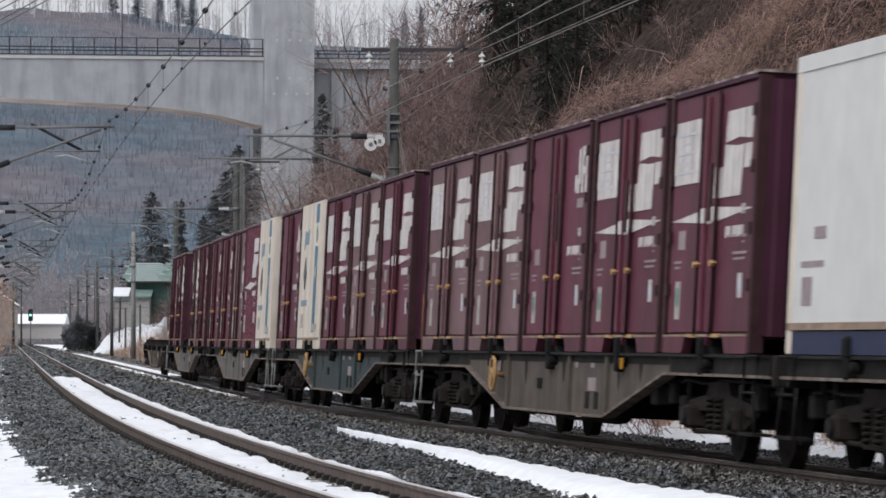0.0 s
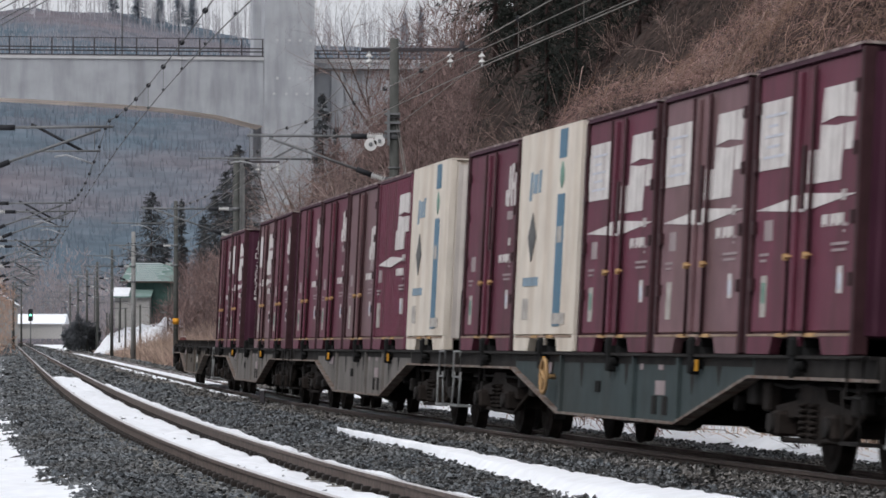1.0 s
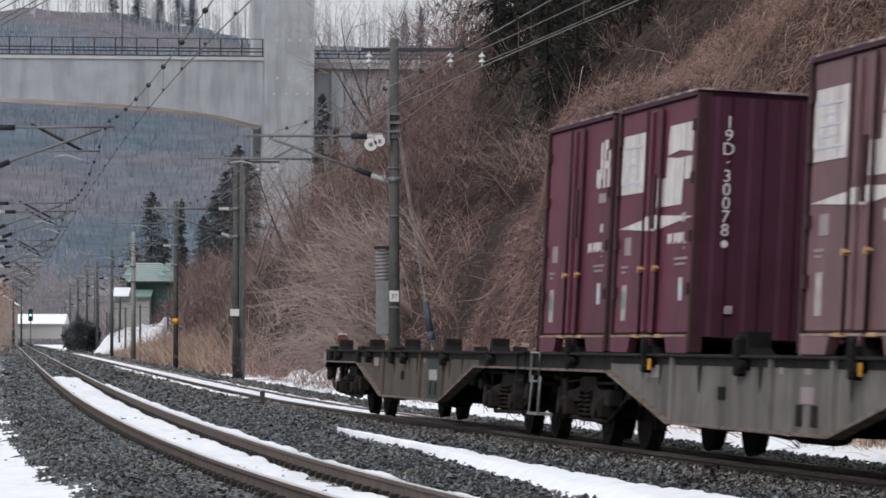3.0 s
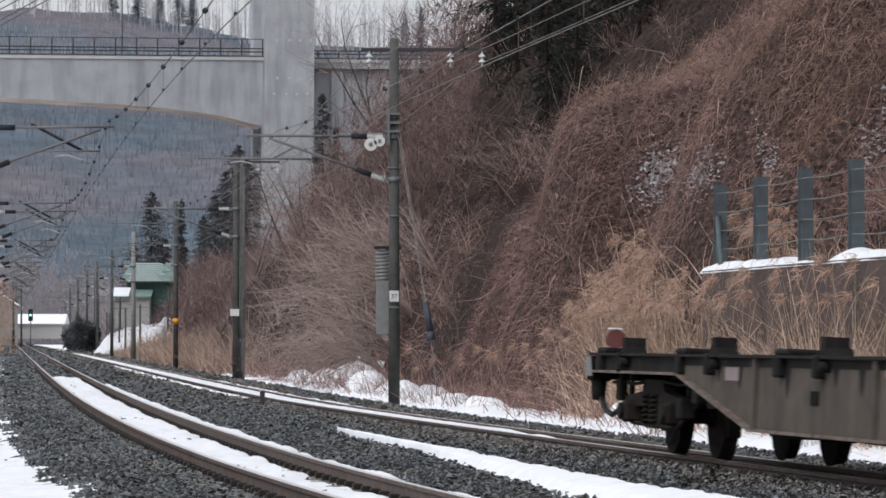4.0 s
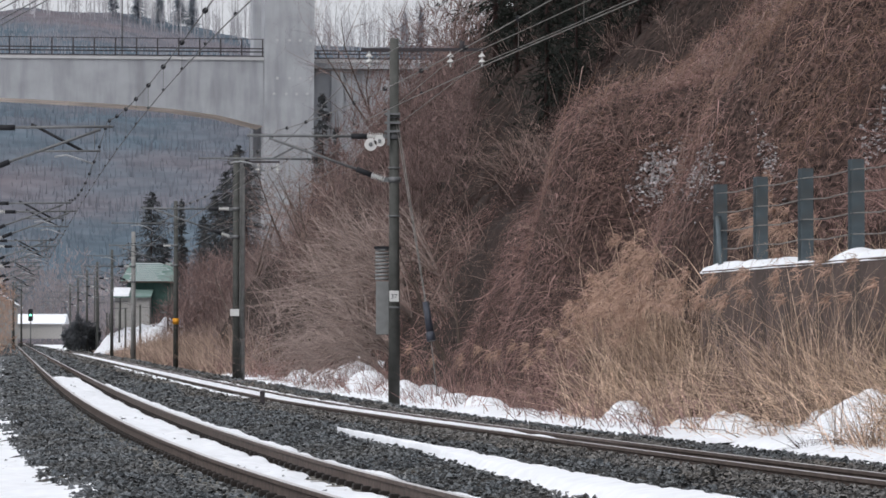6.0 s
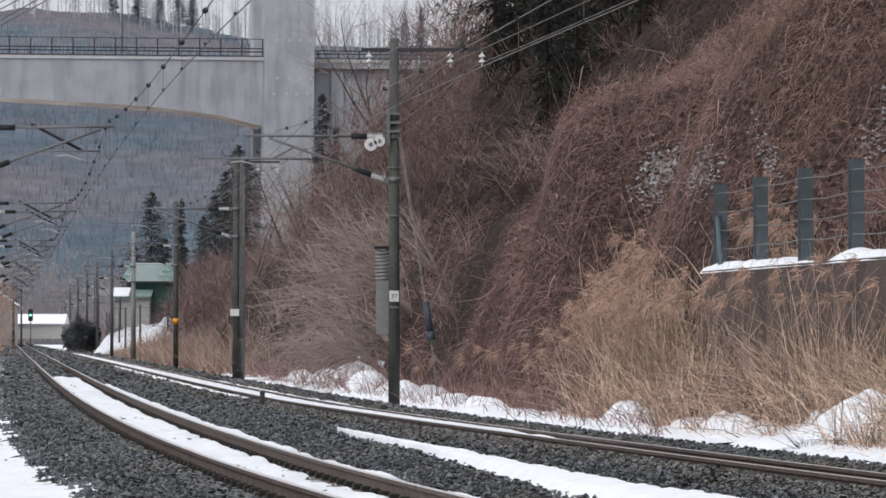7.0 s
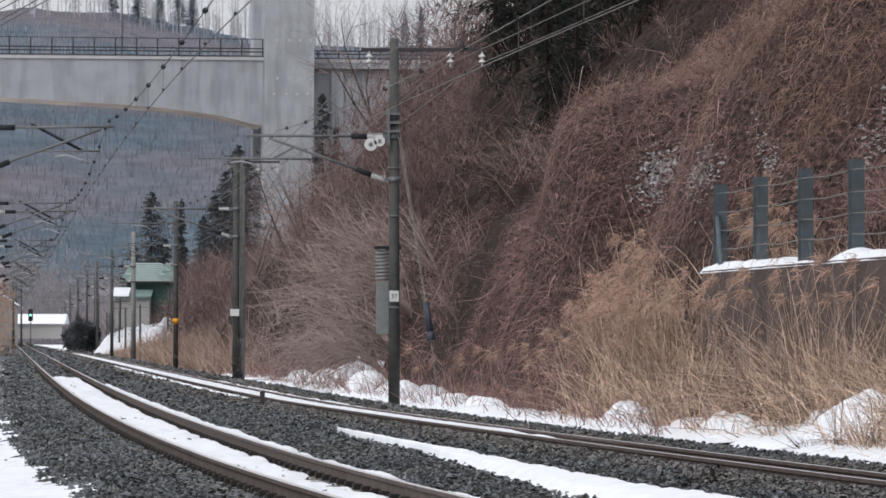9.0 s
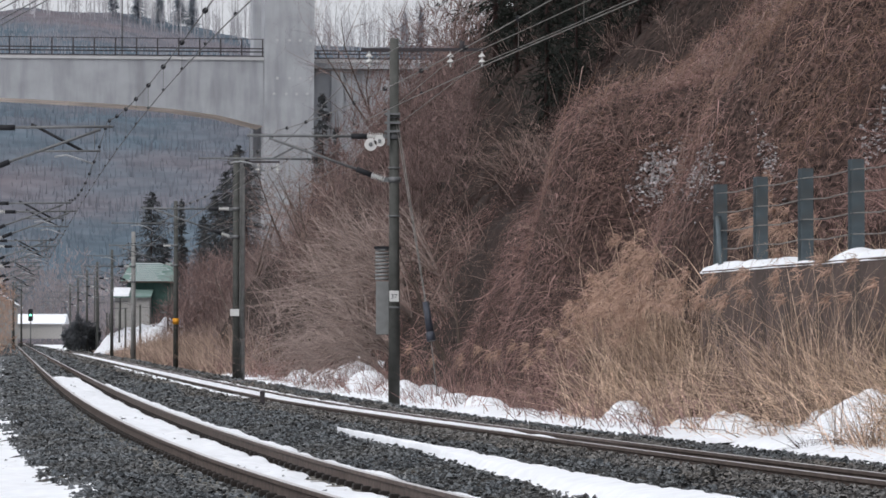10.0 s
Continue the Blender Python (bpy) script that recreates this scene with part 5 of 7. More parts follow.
    # air pipes, hangers, valve boxes and brake rods along both sides
    r = random.Random(label + str(pale))
    for sd in (-1, 1):
        for z, y0, y1 in ((0.74, -9.7, -5.2), (0.70, 5.2, 9.7), (0.30, -2.9, 2.9)):
            bm = B()
            n = 9
            pipe(bm, [(sd * (1.02 + 0.04 * math.sin(k * 2.1)), y0 + (y1 - y0) * k / n, z + r.uniform(-0.025, 0.025)) for k in range(n + 1)], 0.018, 6)
            part("air_pipe", bm, "grime", ob)
        for y in (-9.2, -8.9, -6.2, -5.6, -4.9, 4.9, 5.5, 6.3, 8.9, 9.3):
            yy, lo, wd = y + r.uniform(-0.15, 0.15), r.uniform(0.36, 0.58), r.uniform(0.05, 0.16)
            bm = B()
            box(bm, *sorted((sd * 0.98, sd * (1.06 + 0.08 * r.random()))), yy - wd, yy + wd, lo, lo + r.uniform(0.12, 0.26), 0.02)
            rod(bm, (sd * 1.02, yy, lo + 0.1), (sd * 1.02, yy, 0.9), 0.03, None, 6)
            part("valve_box" if wd > 0.1 else "hanger", bm, r.choice(("grime", "bogie", "frame_grime")), ob)
        for e in (-1, 1):
            bm = B()
            pipe(bm, [(sd * 0.98, e * 9.3, 0.62), (sd * 1.04, e * 8.6, 0.30), (sd * 1.04, e * 6.6, 0.27), (sd * 0.98, e * 5.9, 0.55)], 0.024, 6)
            part("brake_rod", bm, "bogie", ob)
    # brake cylinder and reservoir under the frame
    bm = B()
    rod(bm, (-0.75, -1.6, 0.42), (-0.75, -0.4, 0.42), 0.18, None, 10)
    rod(bm, (0.7, 0.2, 0.40), (0.7, 1.5, 0.40), 0.17, None, 10)
    box(bm, -0.9, 0.9, -0.06, 0.06, 0.30, 0.55)
    part("brake_gear", bm, "grime", ob)
    # bogies
    for e in (-1, 1):
        c = e * 7.62
        bm = B()
        for sd in (-1, 1):
            x0, x1 = sorted((sd * 0.93, sd * 1.06))
            prism(bm, [(c - 1.3, 0.44), (c - 1.25, 0.56), (c - 0.5, 0.62), (c - 0.4, 0.74), (c + 0.4, 0.74), (c + 0.5, 0.62), (c + 1.25, 0.56), (c + 1.3, 0.44), (c + 0.45, 0.48), (c + 0.35, 0.26), (c - 0.35, 0.26), (c - 0.45, 0.48)], "x", x0, x1)
        box(bm, -0.95, 0.95, c - 0.25, c + 0.25, 0.40, 0.74)
        bog = part("bogie", bm, "bogie", ob, "bogie frame brown with brake dust")
        for sd in (-1, 1):
            for k in (-0.17, 0.17):
                bm = B()
                pipe(bm, [(sd * 1.07 + 0.052 * math.cos(a), c + k + 0.052 * math.sin(a), 0.30 + 0.05 * a / math.tau) for a in np.linspace(0, 6 * math.tau, 49)], 0.015, 5)
                part("coil_spring", bm, "bogie", bog)
            for ax in (-0.95, 0.95):
                bm = B()
                box(bm, *sorted((sd * 0.94, sd * 1.16)), c + ax - 0.12, c + ax + 0.12, 0.30, 0.52, 0.03)
                rod(bm, (sd * 1.14, c + ax, 0.41), (sd * 1.20, c + ax, 0.41), 0.085, None, 10, mat=1)
                part("axle_box", bm, ("bogie", "frame_grime"), bog)
            for ax in (-1.42, 1.42):
                bm = B()
                box(bm, sd * 0.57 - 0.06, sd * 0.57 + 0.06, c + ax - 0.05, c + ax + 0.05, 0.22, 0.62)
                rod(bm, (sd * 0.57, c + ax, 0.62), (sd * 0.9, c + ax * 0.8, 0.66), 0.03, None, 6)
                part("brake_shoe", bm, "grime", bog)
        for ax in (-0.95, 0.95):
            bm = B()
            rod(bm, (-0.92, 0, 0), (0.92, 0, 0), 0.075, None, 10)
            ws = part("wheelset", bm, "bogie", ob, "steel wheelset brown with brake dust")
            for sd in (-1, 1):
                bm = B()
                turned(bm, (sd * 0.50, 0, 0), (sd * 0.72, 0, 0), [(0, 0.425), (0.13, 0.42), (0.15, 0.405), (0.60, 0.40), (0.62, 0.33), (0.72, 0.28), (0.74, 0.12), (1, 0.10)], 28)
                part("wheel", bm, "bogie", ws)
            ws.matrix_basis = pose(0, c + ax, 0.405)
            WHEELS.append(ws)
    return ob


WHEELS = []
RIDERS = []
RUN_T = [0.0, 0.5, 1.0, 1.5, 2.0, 2.5, 10.0]
RUN_S = [107.25, 95.12, 83.22, 71.55, 59.77, 48.08, 48.08 - 23.6 * 7.5]
PLAN = [
    ("frame_dull", "brown-grey", "....."),
    ("frame_grey", "grey", "LS.sL"),
    ("frame_grey", "grey", "LLlRC"),
    ("frame_teal", "slate green", "LCSsS"),
    ("frame_dull", "dull grey", "sqLSS"),
    ("teal", "teal", "W...."),
]
KINDS = {
    "L": ("logo", "maroon steel freight container with a white emblem and yellow handles"),
    "l": ("logo_old", "faded brown-maroon freight container with a white emblem"),
    "S": ("square", "maroon freight container with white poster square and white flash"),
    "s": ("square_old", "faded maroon freight container with white square and flash"),
    "q": ("square_old", "faded maroon freight container with white square and flash"),
    "R": ("ribbed", "maroon freight container with ribbed sides and a white flash"),
    "C": ("cream", "cream freight container with a broken blue stripe"),
}


def build_train():
    stock = {}
    for w, (paint, colour, load) in enumerate(PLAN):
        wg = wagon(paint, ("empty " if w == 0 else "") + colour + (" container flat wagon with nothing on its deck" if w == 0 else " container flat wagon carrying freight containers"), w == 0, w > 2, {1: 1, 2: -1, 3: 1, 4: 1}.get(w, 0))
        centre = 20.63 * w - 10.85 if w else -10.5
        RIDERS.append((wg, centre, Matrix.Identity(4)))
        for k, c in enumerate(load):
            at = 20.63 * (w - 1) + 3.877 * k + 1.85
            if c == ".":
                continue
            if c == "W":
                ob, at = reefer(), at + 2.85
            elif (w, k) == (1, 1):
                ob = container("square", "maroon freight container with white flash and numbered purple end wall", "19D\u00b730078")
            elif c in stock:
                ob = copy_thing(stock[c], Matrix.Identity(4))
            else:
                ob = stock[c] = container(*KINDS[c])
            RIDERS.append((ob, centre, Matrix.Translation((0, centre - at, 1.0))))


def wagon_pose(front):
    """The pose of a wagon whose centre is at that distance along the track, riding on its bogies."""
    a, b = on_right(front - 7.62), on_right(front + 7.62)
    d = b.translation - a.translation
    mid = (a.translation + b.translation) / 2
    turn = Matrix.Rotation(math.atan2(-d.x, d.y), 4, "Z") @ Matrix.Rotation(math.asin(d.z / d.length), 4, "X")
    return Matrix.Translation(mid + Vector((0, 0, 0.015))) @ turn @ Matrix.Rotation(0.050, 4, "Y")


def motions():
    """The train runs at a steady speed towards and past the camera; its wheels turn."""
    times = [0.2 * k for k in range(51)]
    for ob, centre, rest in RIDERS:
        walk(ob, [(t, wagon_pose(float(np.interp(t, RUN_T, RUN_S)) - centre) @ rest) for t in times])
    spin = [k / 30 for k in range(0, 145)]
    for ws in WHEELS:
        p = ws.matrix_basis.translation.copy()
        rows = [(t, Matrix.Translation(p) @ Matrix.Rotation(math.radians(84) * round(t * 30), 4, "X")) for t in spin]
        walk(ws, rows + [(10.0, rows[-1][1])])


# ---- overhead line ----
R_POLES = [-12.0, 38.5, 91.4, 143.0, 200.0, 258.0, 310.0, 360.0, 405.0, 455.0, 510.0]
L_POLES = [-14.0, 36.0, 87.6, 137.0, 190.0, 245.0, 300.0, 352.0, 405.0, 460.0]


def bracket(ob, sg, z=0.0, y=0.0, short=False):
    """A hinged cantilever bracket reaching sg-wards from a pole at the origin."""
    def piece(name, points, r, mat, n=6, label=""):
        bm = B()
        pipe(bm, [(sg * a, y + b, c + z) for a, b, c in points], r, n)
        return part(name, bm, mat, ob, label)
    piece("top_tube", [(0.95, 0, 5.82), (3.12 if short else 3.35, 0, 5.84)], 0.032, "tube")
    piece("sleeve", [(0.62, 0, 5.82), (0.98, 0, 5.82)], 0.065, "black", 8, "black end sleeve")
    piece("stay_tube", [(0.80, 0, 5.05), (2.85, 0, 5.78)], 0.032, "tube")
    piece("sleeve", [(0.52, 0, 4.94), (0.86, 0, 5.07)], 0.065, "black", 8)
    for p, q in (((0.25, 0, 5.82), (0.62, 0, 5.82)), ((0.22, 0, 4.83), (0.52, 0, 4.94))):
        bm = B()
        P, Q = Vector((sg * p[0], y, p[2] + z)), Vector((sg * q[0], y, q[2] + z))
        ribs = [(0.0, 0.035)]
        for k in range(7):
            ribs += [((k + 0.2) / 7, 0.035), ((k + 0.35) / 7, 0.085), ((k + 0.6) / 7, 0.07), ((k + 0.75) / 7, 0.035)]
        turned(bm, P, Q, ribs + [(1.0, 0.035)])
        part("insulator", bm, "porcelain", ob, "white ribbed porcelain insulator")
    if short:
        piece("registration_tube", [(1.40, 0, 5.30), (2.85, 0, 5.31)], 0.024, "tube")
        piece("strut", [(1.33, 0.05, 5.90), (2.48, 0.05, 5.30)], 0.034, "black", 6, "dark diagonal strut")
        piece("steady_arm", [(1.85, 0, 5.18), (2.1, 0, 5.22), (2.4, 0, 5.13), (2.68, 0, 5.03)], 0.018, "steel")
        piece("dropper", [(2.72, 0, 5.95), (2.72, 0, 5.28)], 0.010, "tube")
        return
    piece("registration_tube", [(1.90, 0, 5.30), (4.45, 0, 5.32)], 0.024, "tube")
    piece("strut", [(2.75, 0, 5.32), (2.3, 0, 5.56)], 0.022, "tube")
    piece("steady_arm", [(3.75, 0, 5.22), (3.5, 0, 5.25), (3.25, 0, 5.2), (2.95, 0, 5.03)], 0.018, "steel")
    piece("dropper", [(3.30, 0, 5.95), (3.30, 0, 5.28)], 0.010, "tube")


def pole(x, y, base, sg, label, pale=False, feeder=False, tall=8.05, arm=True, r=0.135):
    ob = thing("catenary_pole", pose(x, y, 0), label, "railway pole", "poles of the overhead line")
    bm = B()
    rod(bm, (0, 0, base), (0, 0, tall), r, r * 0.76, 14)
    part("shaft", bm, "pole_pale" if pale else "pole", ob)
    for z in (4.83, 5.82):
        bm = B()
        rod(bm, (0, 0, z - 0.06), (0, 0, z + 0.06), r + 0.012, None, 14)
        box(bm, *sorted((sg * 0.1, sg * 0.27)), -0.05, 0.05, z - 0.05, z + 0.05)
        part("clamp_band", bm, "tube", ob)
    if arm:
        bracket(ob, sg, short=sg > 0)
    if feeder and y > 100:
        bm = B()
        box(bm, -0.2, 1.55, -0.05, 0.05, tall - 0.29, tall - 0.22)
        part("cross_arm", bm, "railing", ob)
        for a in (0.78, 1.48):
            bm = B()
            turned(bm, (a, 0, tall - 0.29), (a, 0, tall - 0.65), [(0, 0.02), (0.15, 0.02), (0.19, 0.04), (0.30, 0.09), (0.36, 0.09), (0.38, 0.025), (0.5, 0.025), (0.54, 0.04), (0.65, 0.09), (0.71, 0.09), (0.73, 0.025), (1, 0.02)])
            part("feeder_insulator", bm, "porcelain", ob, "white disc insulator")
    elif feeder:
        bm = B()
        box(bm, -0.75, 2.05, -0.05, 0.05, tall - 0.29, tall - 0.22)
        rod(bm, (1.55, 0, tall - 0.05), (1.55, 0, tall - 0.3), 0.06, None, 8)
        part("cross_arm", bm, "railing", ob)
        for a in (-0.57, 1.28, 2.0):
            bm = B()
            turned(bm, (a, 0, tall - 0.29), (a, 0, tall - 0.65), [(0, 0.02), (0.15, 0.02), (0.19, 0.04), (0.30, 0.08), (0.36, 0.08), (0.38, 0.025), (0.5, 0.025), (0.54, 0.04), (0.65, 0.08), (0.71, 0.08), (0.73, 0.025), (1, 0.02)])
            part("feeder_insulator", bm, "porcelain", ob, "white disc insulator")
    return ob


def wire(name, points, r, mat, label):
    ob = thing(name, Matrix.Identity(4), label, "overhead wire", "wires of the overhead line")
    bm = B()
    pipe(bm, points, r, 5)
    part("strand", bm, mat, ob)
    return ob


def span_wires(track, sg, poles, mat):
    """Contact wire, sagging messenger wire and droppers over one track."""
    X = N_X if track == "N" else R_X
    cx = lambda y: float(np.interp(y, AXIS, X)) + (0.25 if track == "N" else 0.2)
    height, sag = (5.03, 0.545) if track == "N" else (5.14, 0.44)
    mess, cont, drops = [], [], []
    for a, b in zip(poles[:-1], poles[1:]):
        for k in range(12):
            u = k / 12
            y = a + (b - a) * u
            zc, zm = height, 5.95 - sag * 4 * u * (1 - u)
            cont.append((cx(y), y, zc))
            mess.append((cx(y), y, zm))
        for y in np.arange(a + 1.55, b - 0.8, 4.85):
            u = (y - a) / (b - a)
            if 26 < y < 210:
                drops.append((cx(y), y, height, 5.95 - sag * 4 * u * (1 - u)))
    wire("contact_wire", cont, 0.0075, mat, "grooved copper contact wire above the track")
    m = wire("messenger_wire", mess, 0.0085, mat, "sagging messenger wire carrying the contact wire")
    bm0 = B()
    bmesh.ops.create_icosphere(bm0, subdivisions=1, radius=0.045)
    first = None
    for x, y, zc, zm in drops:
        bm = B()
        rod(bm, (x, y, zc), (x, y, zm), 0.004, None, 4)
        part("dropper", bm, mat, m)
        if first is None:
            first = part("hanger_clip", bm0, "black", m, "small dark hanger clip")
            first.matrix_basis = pose(x, y, zm)
        else:
            again("hanger_clip", first.data, m, pose(x, y, zm))
        again("hanger_clip", first.data, m, pose(x, y, zc + 0.02) @ Matrix.Scale(0.55, 4))


def build_overhead():
    for k, y in enumerate(R_POLES):
        x = float(rx(y)) + (2.87 if y < 100 else 2.62 if k == 4 else 2.35)
        main = abs(y - 91.4) < 1
        ob = pole(x, y, -0.6, -1, "pale concrete overhead-line pole beside the track" if k == 5 else "weathered dark concrete overhead-line pole with bracket arms", pale=k == 5, feeder=y < 150, tall=7.75 if k == 3 else 8.05, r=0.17 if k == 5 else 0.135)
        if main:
            bm = B()
            box(bm, -0.11, 0.11, -0.17, -0.155, 2.05, 2.30, 0.01)
            plate_ = part("number_plate", bm, "porcelain", ob, "small white plate")
            lettering("37", 0.15, ob, pose(0, -0.176, 2.16, 90, 0, 0), "black")
            for z in (1.92, 4.0, 5.1, 6.25):
                bm = B()
                rod(bm, (0, 0, z - 0.02), (0, 0, z + 0.02), 0.142, None, 14)
                part("steel_band", bm, "tube", ob)
            # tension pulleys and the weight stack in its guide
            for a, zz, rr in ((-0.53, 5.62, 0.145), (-0.33, 5.70, 0.125)):
                bm = B()
                rod(bm, (a, -0.25, zz), (a, -0.31, zz), rr, None, 20)
                rod(bm, (a, -0.24, zz), (a, -0.33, zz), rr * 0.35, None, 10, mat=1)
                part("tension_pulley", bm, ("porcelain", "tube"), ob, "white tension-balancer pulley")
            bm = B()
            for z in np.arange(2.55, 3.22, 0.083):
                rod(bm, (-0.27, 0.45, z), (-0.27, 0.45, z + 0.06), 0.17, None, 14)
            part("balance_weight", bm, "pale_steel", ob, "stack of grey balance weights")
            bm = B()
            box(bm, -0.42, -0.12, 0.30, 0.60, 1.30, 2.52, 0.01)
            for z in np.arange(1.4, 2.4, 0.13):
                rod(bm, (-0.27, 0.30, z), (-0.27, 0.29, z), 0.015, None, 6)
            part("weight_guide", bm, "pale_steel", ob, "grey steel guide box")
            bm = B()
            box(bm, -0.46, 0.15, 0.28, 0.62, 3.26, 3.32)
            part("guide_cap", bm, "black", ob)
            bm = B()
            for dx in (0.0, 0.05):
                rod(bm, (0.02 + dx, -0.05, 6.28), (0.72 + dx * 0.3, -0.9, 1.98), 0.012, None, 5)
            part("guy_wire", bm, "wire_pale", ob)
            bm = B()
            rod(bm, (0.72, -0.88, 2.03), (0.82, -1.02, 1.36), 0.075, 0.085, 12)
            rod(bm, (0.82, -1.02, 1.36), (0.85, -1.05, 1.16), 0.10, 0.11, 12)
            part("guy_guard", bm, "guard", ob, "dark grey guy-wire guard")
            bm = B()
            rod(bm, (0.84, -1.04, 1.2), (1.02, -1.3, -0.4), 0.014, None, 5)
            part("guy_rod", bm, "wire_pale", ob)
            bm = B()
            for z in (5.9, 6.1, 6.3):
                box(bm, -0.22, 0.14, -0.2, 0.2, z, z + 0.05)
            box(bm, -0.16, -0.10, -0.22, -0.16, 5.6, 6.4)
            part("hanger_frame", bm, "tube", ob)
        if k == 3:
            bm = B()
            box(bm, -0.2, 0.12, -0.17, -0.155, 2.0, 2.25, 0.01)
            part("plate", bm, "porcelain", ob, "small white plate")
            bm = B()
            rod(bm, (0.2, 0.3, -0.5), (0.2, 0.3, 7.6), 0.10, 0.09, 10)
            part("twin_shaft", bm, "pole_pale", ob)
        if k == 4:
            bm = B()
            rod(bm, (0, 0, 1.9), (0, 0, 2.2), 0.158, None, 14)
            part("orange_band", bm, "orange", ob, "orange warning band")
    for y in [v for v in L_POLES if v > 60 or v < 0]:
        pole(float(nx(y)) - 2.75, y, -0.8, 1, "concrete overhead-line pole with a bracket arm", tall=7.4)
        if 130 < y < 320:
            o = thing("bracket_arm", pose(float(nx(y)) - 2.75, y, 0), "second grey bracket arm at an overlap span", "bracket arm")
            bracket(o, 1, -0.22, 2.2, True)
    span_wires("N", 1, L_POLES, "wire")
    span_wires("R", -1, R_POLES, "wire_pale")
    # feeders on the cross arms
    for a in (-0.57, 1.28, 2.0):
        pts = []
        for p, q in zip(R_POLES[:5], R_POLES[1:6]):
            for k in range(8):
                u = k / 8
                y = p + (q - p) * u
                x = float(rx(p)) * (1 - u) + float(rx(q)) * u + 2.7 + a
                pts.append((x, y, 7.42 - 0.11 * 4 * u * (1 - u) - (0.9 * np.clip((y - 91.4) / 51.6, 0, 1))))
        wire("feeder_wire", pts, 0.009, "wire_pale", "slack feeder wire strung between the poles")


# ---- buildings and small trackside things ----
def gable(name, m, wx, wy, wall_h, rise, wall_mat, roof_mat, label, over=0.5, windows=(-0.25, 0.25)):
    ob = thing(name, m, label, "building")
    bm = B()
    prism(bm, [(-wx / 2, 0), (wx / 2, 0), (wx / 2, wall_h), (0, wall_h + rise), (-wx / 2, wall_h)], "y", -wy / 2, wy / 2)
    walls = part("wall", bm, wall_mat, ob)
    for sd in (-1, 1):
        bm = B()
        e = rise * over / (wx / 2)
        prism(bm, [(0, wall_h + rise + 0.02), (sd * (wx / 2 + over), wall_h - e + 0.02), (sd * (wx / 2 + over), wall_h - e + 0.2), (0, wall_h + rise + 0.22)], "y", -wy / 2 - over, wy / 2 + over)
        part("roof_slope", bm, roof_mat, ob)
    for sx in windows:
        bm = B()
        box(bm, sx * wx - 0.5, sx * wx + 0.5, -wy / 2 - 0.06, -wy / 2 + 0.02, wall_h * 0.35, wall_h * 0.8)
        win = part("window", bm, "dark_glass", ob)
        bm = B()
        box(bm, sx * wx - 0.6, sx * wx + 0.6, -wy / 2 - 0.09, -wy / 2 - 0.02, wall_h * 0.35 - 0.1, wall_h * 0.35)
        part("window_sill", bm, "coping", win)
    return ob


def farmhouse():
    ob = thing("farmhouse", pose(-29.4, 402, 0), "farmhouse with a snow-streaked green metal roof and grey lower wing", "house")
    bm = B()
    box(bm, -2.1, 2.3, -1.6, 3.2, 2.4, 7.0)
    part("wall", bm, "green_wall", ob)
    bm = B()
    lo = [bm.verts.new(p) for p in ((-2.75, -2.2, 6.85), (2.6, -2.2, 6.85), (2.6, 3.8, 6.85), (-2.75, 3.8, 6.85))]
    hi = [bm.verts.new(p) for p in ((-2.0, 0.75, 8.75), (2.2, 0.75, 8.75))]
    for f in ((lo[0], lo[1], hi[1], hi[0]), (lo[1], lo[2], hi[1]), (lo[2], lo[3], hi[0], hi[1]), (lo[3], lo[0], hi[0]), (lo[3], lo[2], lo[1], lo[0])):
        bm.faces.new(f)
    roof = part("roof", bm, "roof_green", ob)
    r = random.Random(5)
    for k in range(9):
        u = (k + 0.5) / 9
        y, z = -2.2 + 2.95 * u, 6.85 + 1.9 * u
        x0 = -2.6 + 0.7 * u + 0.8 * r.random()
        x1 = 2.5 - 0.35 * u - 1.6 * r.random()
        b2 = B()
        box(b2, x0, x1, y - 0.10, y - 0.04, z - 0.02, z + 0.035, 0.012)
        part("snow_streak", b2, "snow", roof, "thin line of snow caught on a roof lap")
    b2 = B()
    box(b2, -2.85, 2.65, -2.26, -2.20, 6.72, 6.86)
    part("gutter", b2, "plaster_dark", roof)
    bm = B()
    box(bm, -3.1, 0.3, -4.4, -1.65, 2.2, 5.25)
    part("lower_wing", bm, "plaster", ob)
    bm = B()
    prism(bm, [(-4.8, 5.2), (-1.6, 5.95), (-1.6, 6.05), (-4.8, 5.32)], "x", -3.3, 0.5)
    part("lean_to_roof", bm, "roof_green", ob)
    bm = B()
    prism(bm, [(-4.85, 5.33), (-4.7, 5.55), (-2.0, 6.25), (-1.65, 6.12), (-1.65, 6.06)], "x", -3.35, -1.7)
    part("roof_snow", bm, "snow", ob, "thick snow on the lean-to roof")


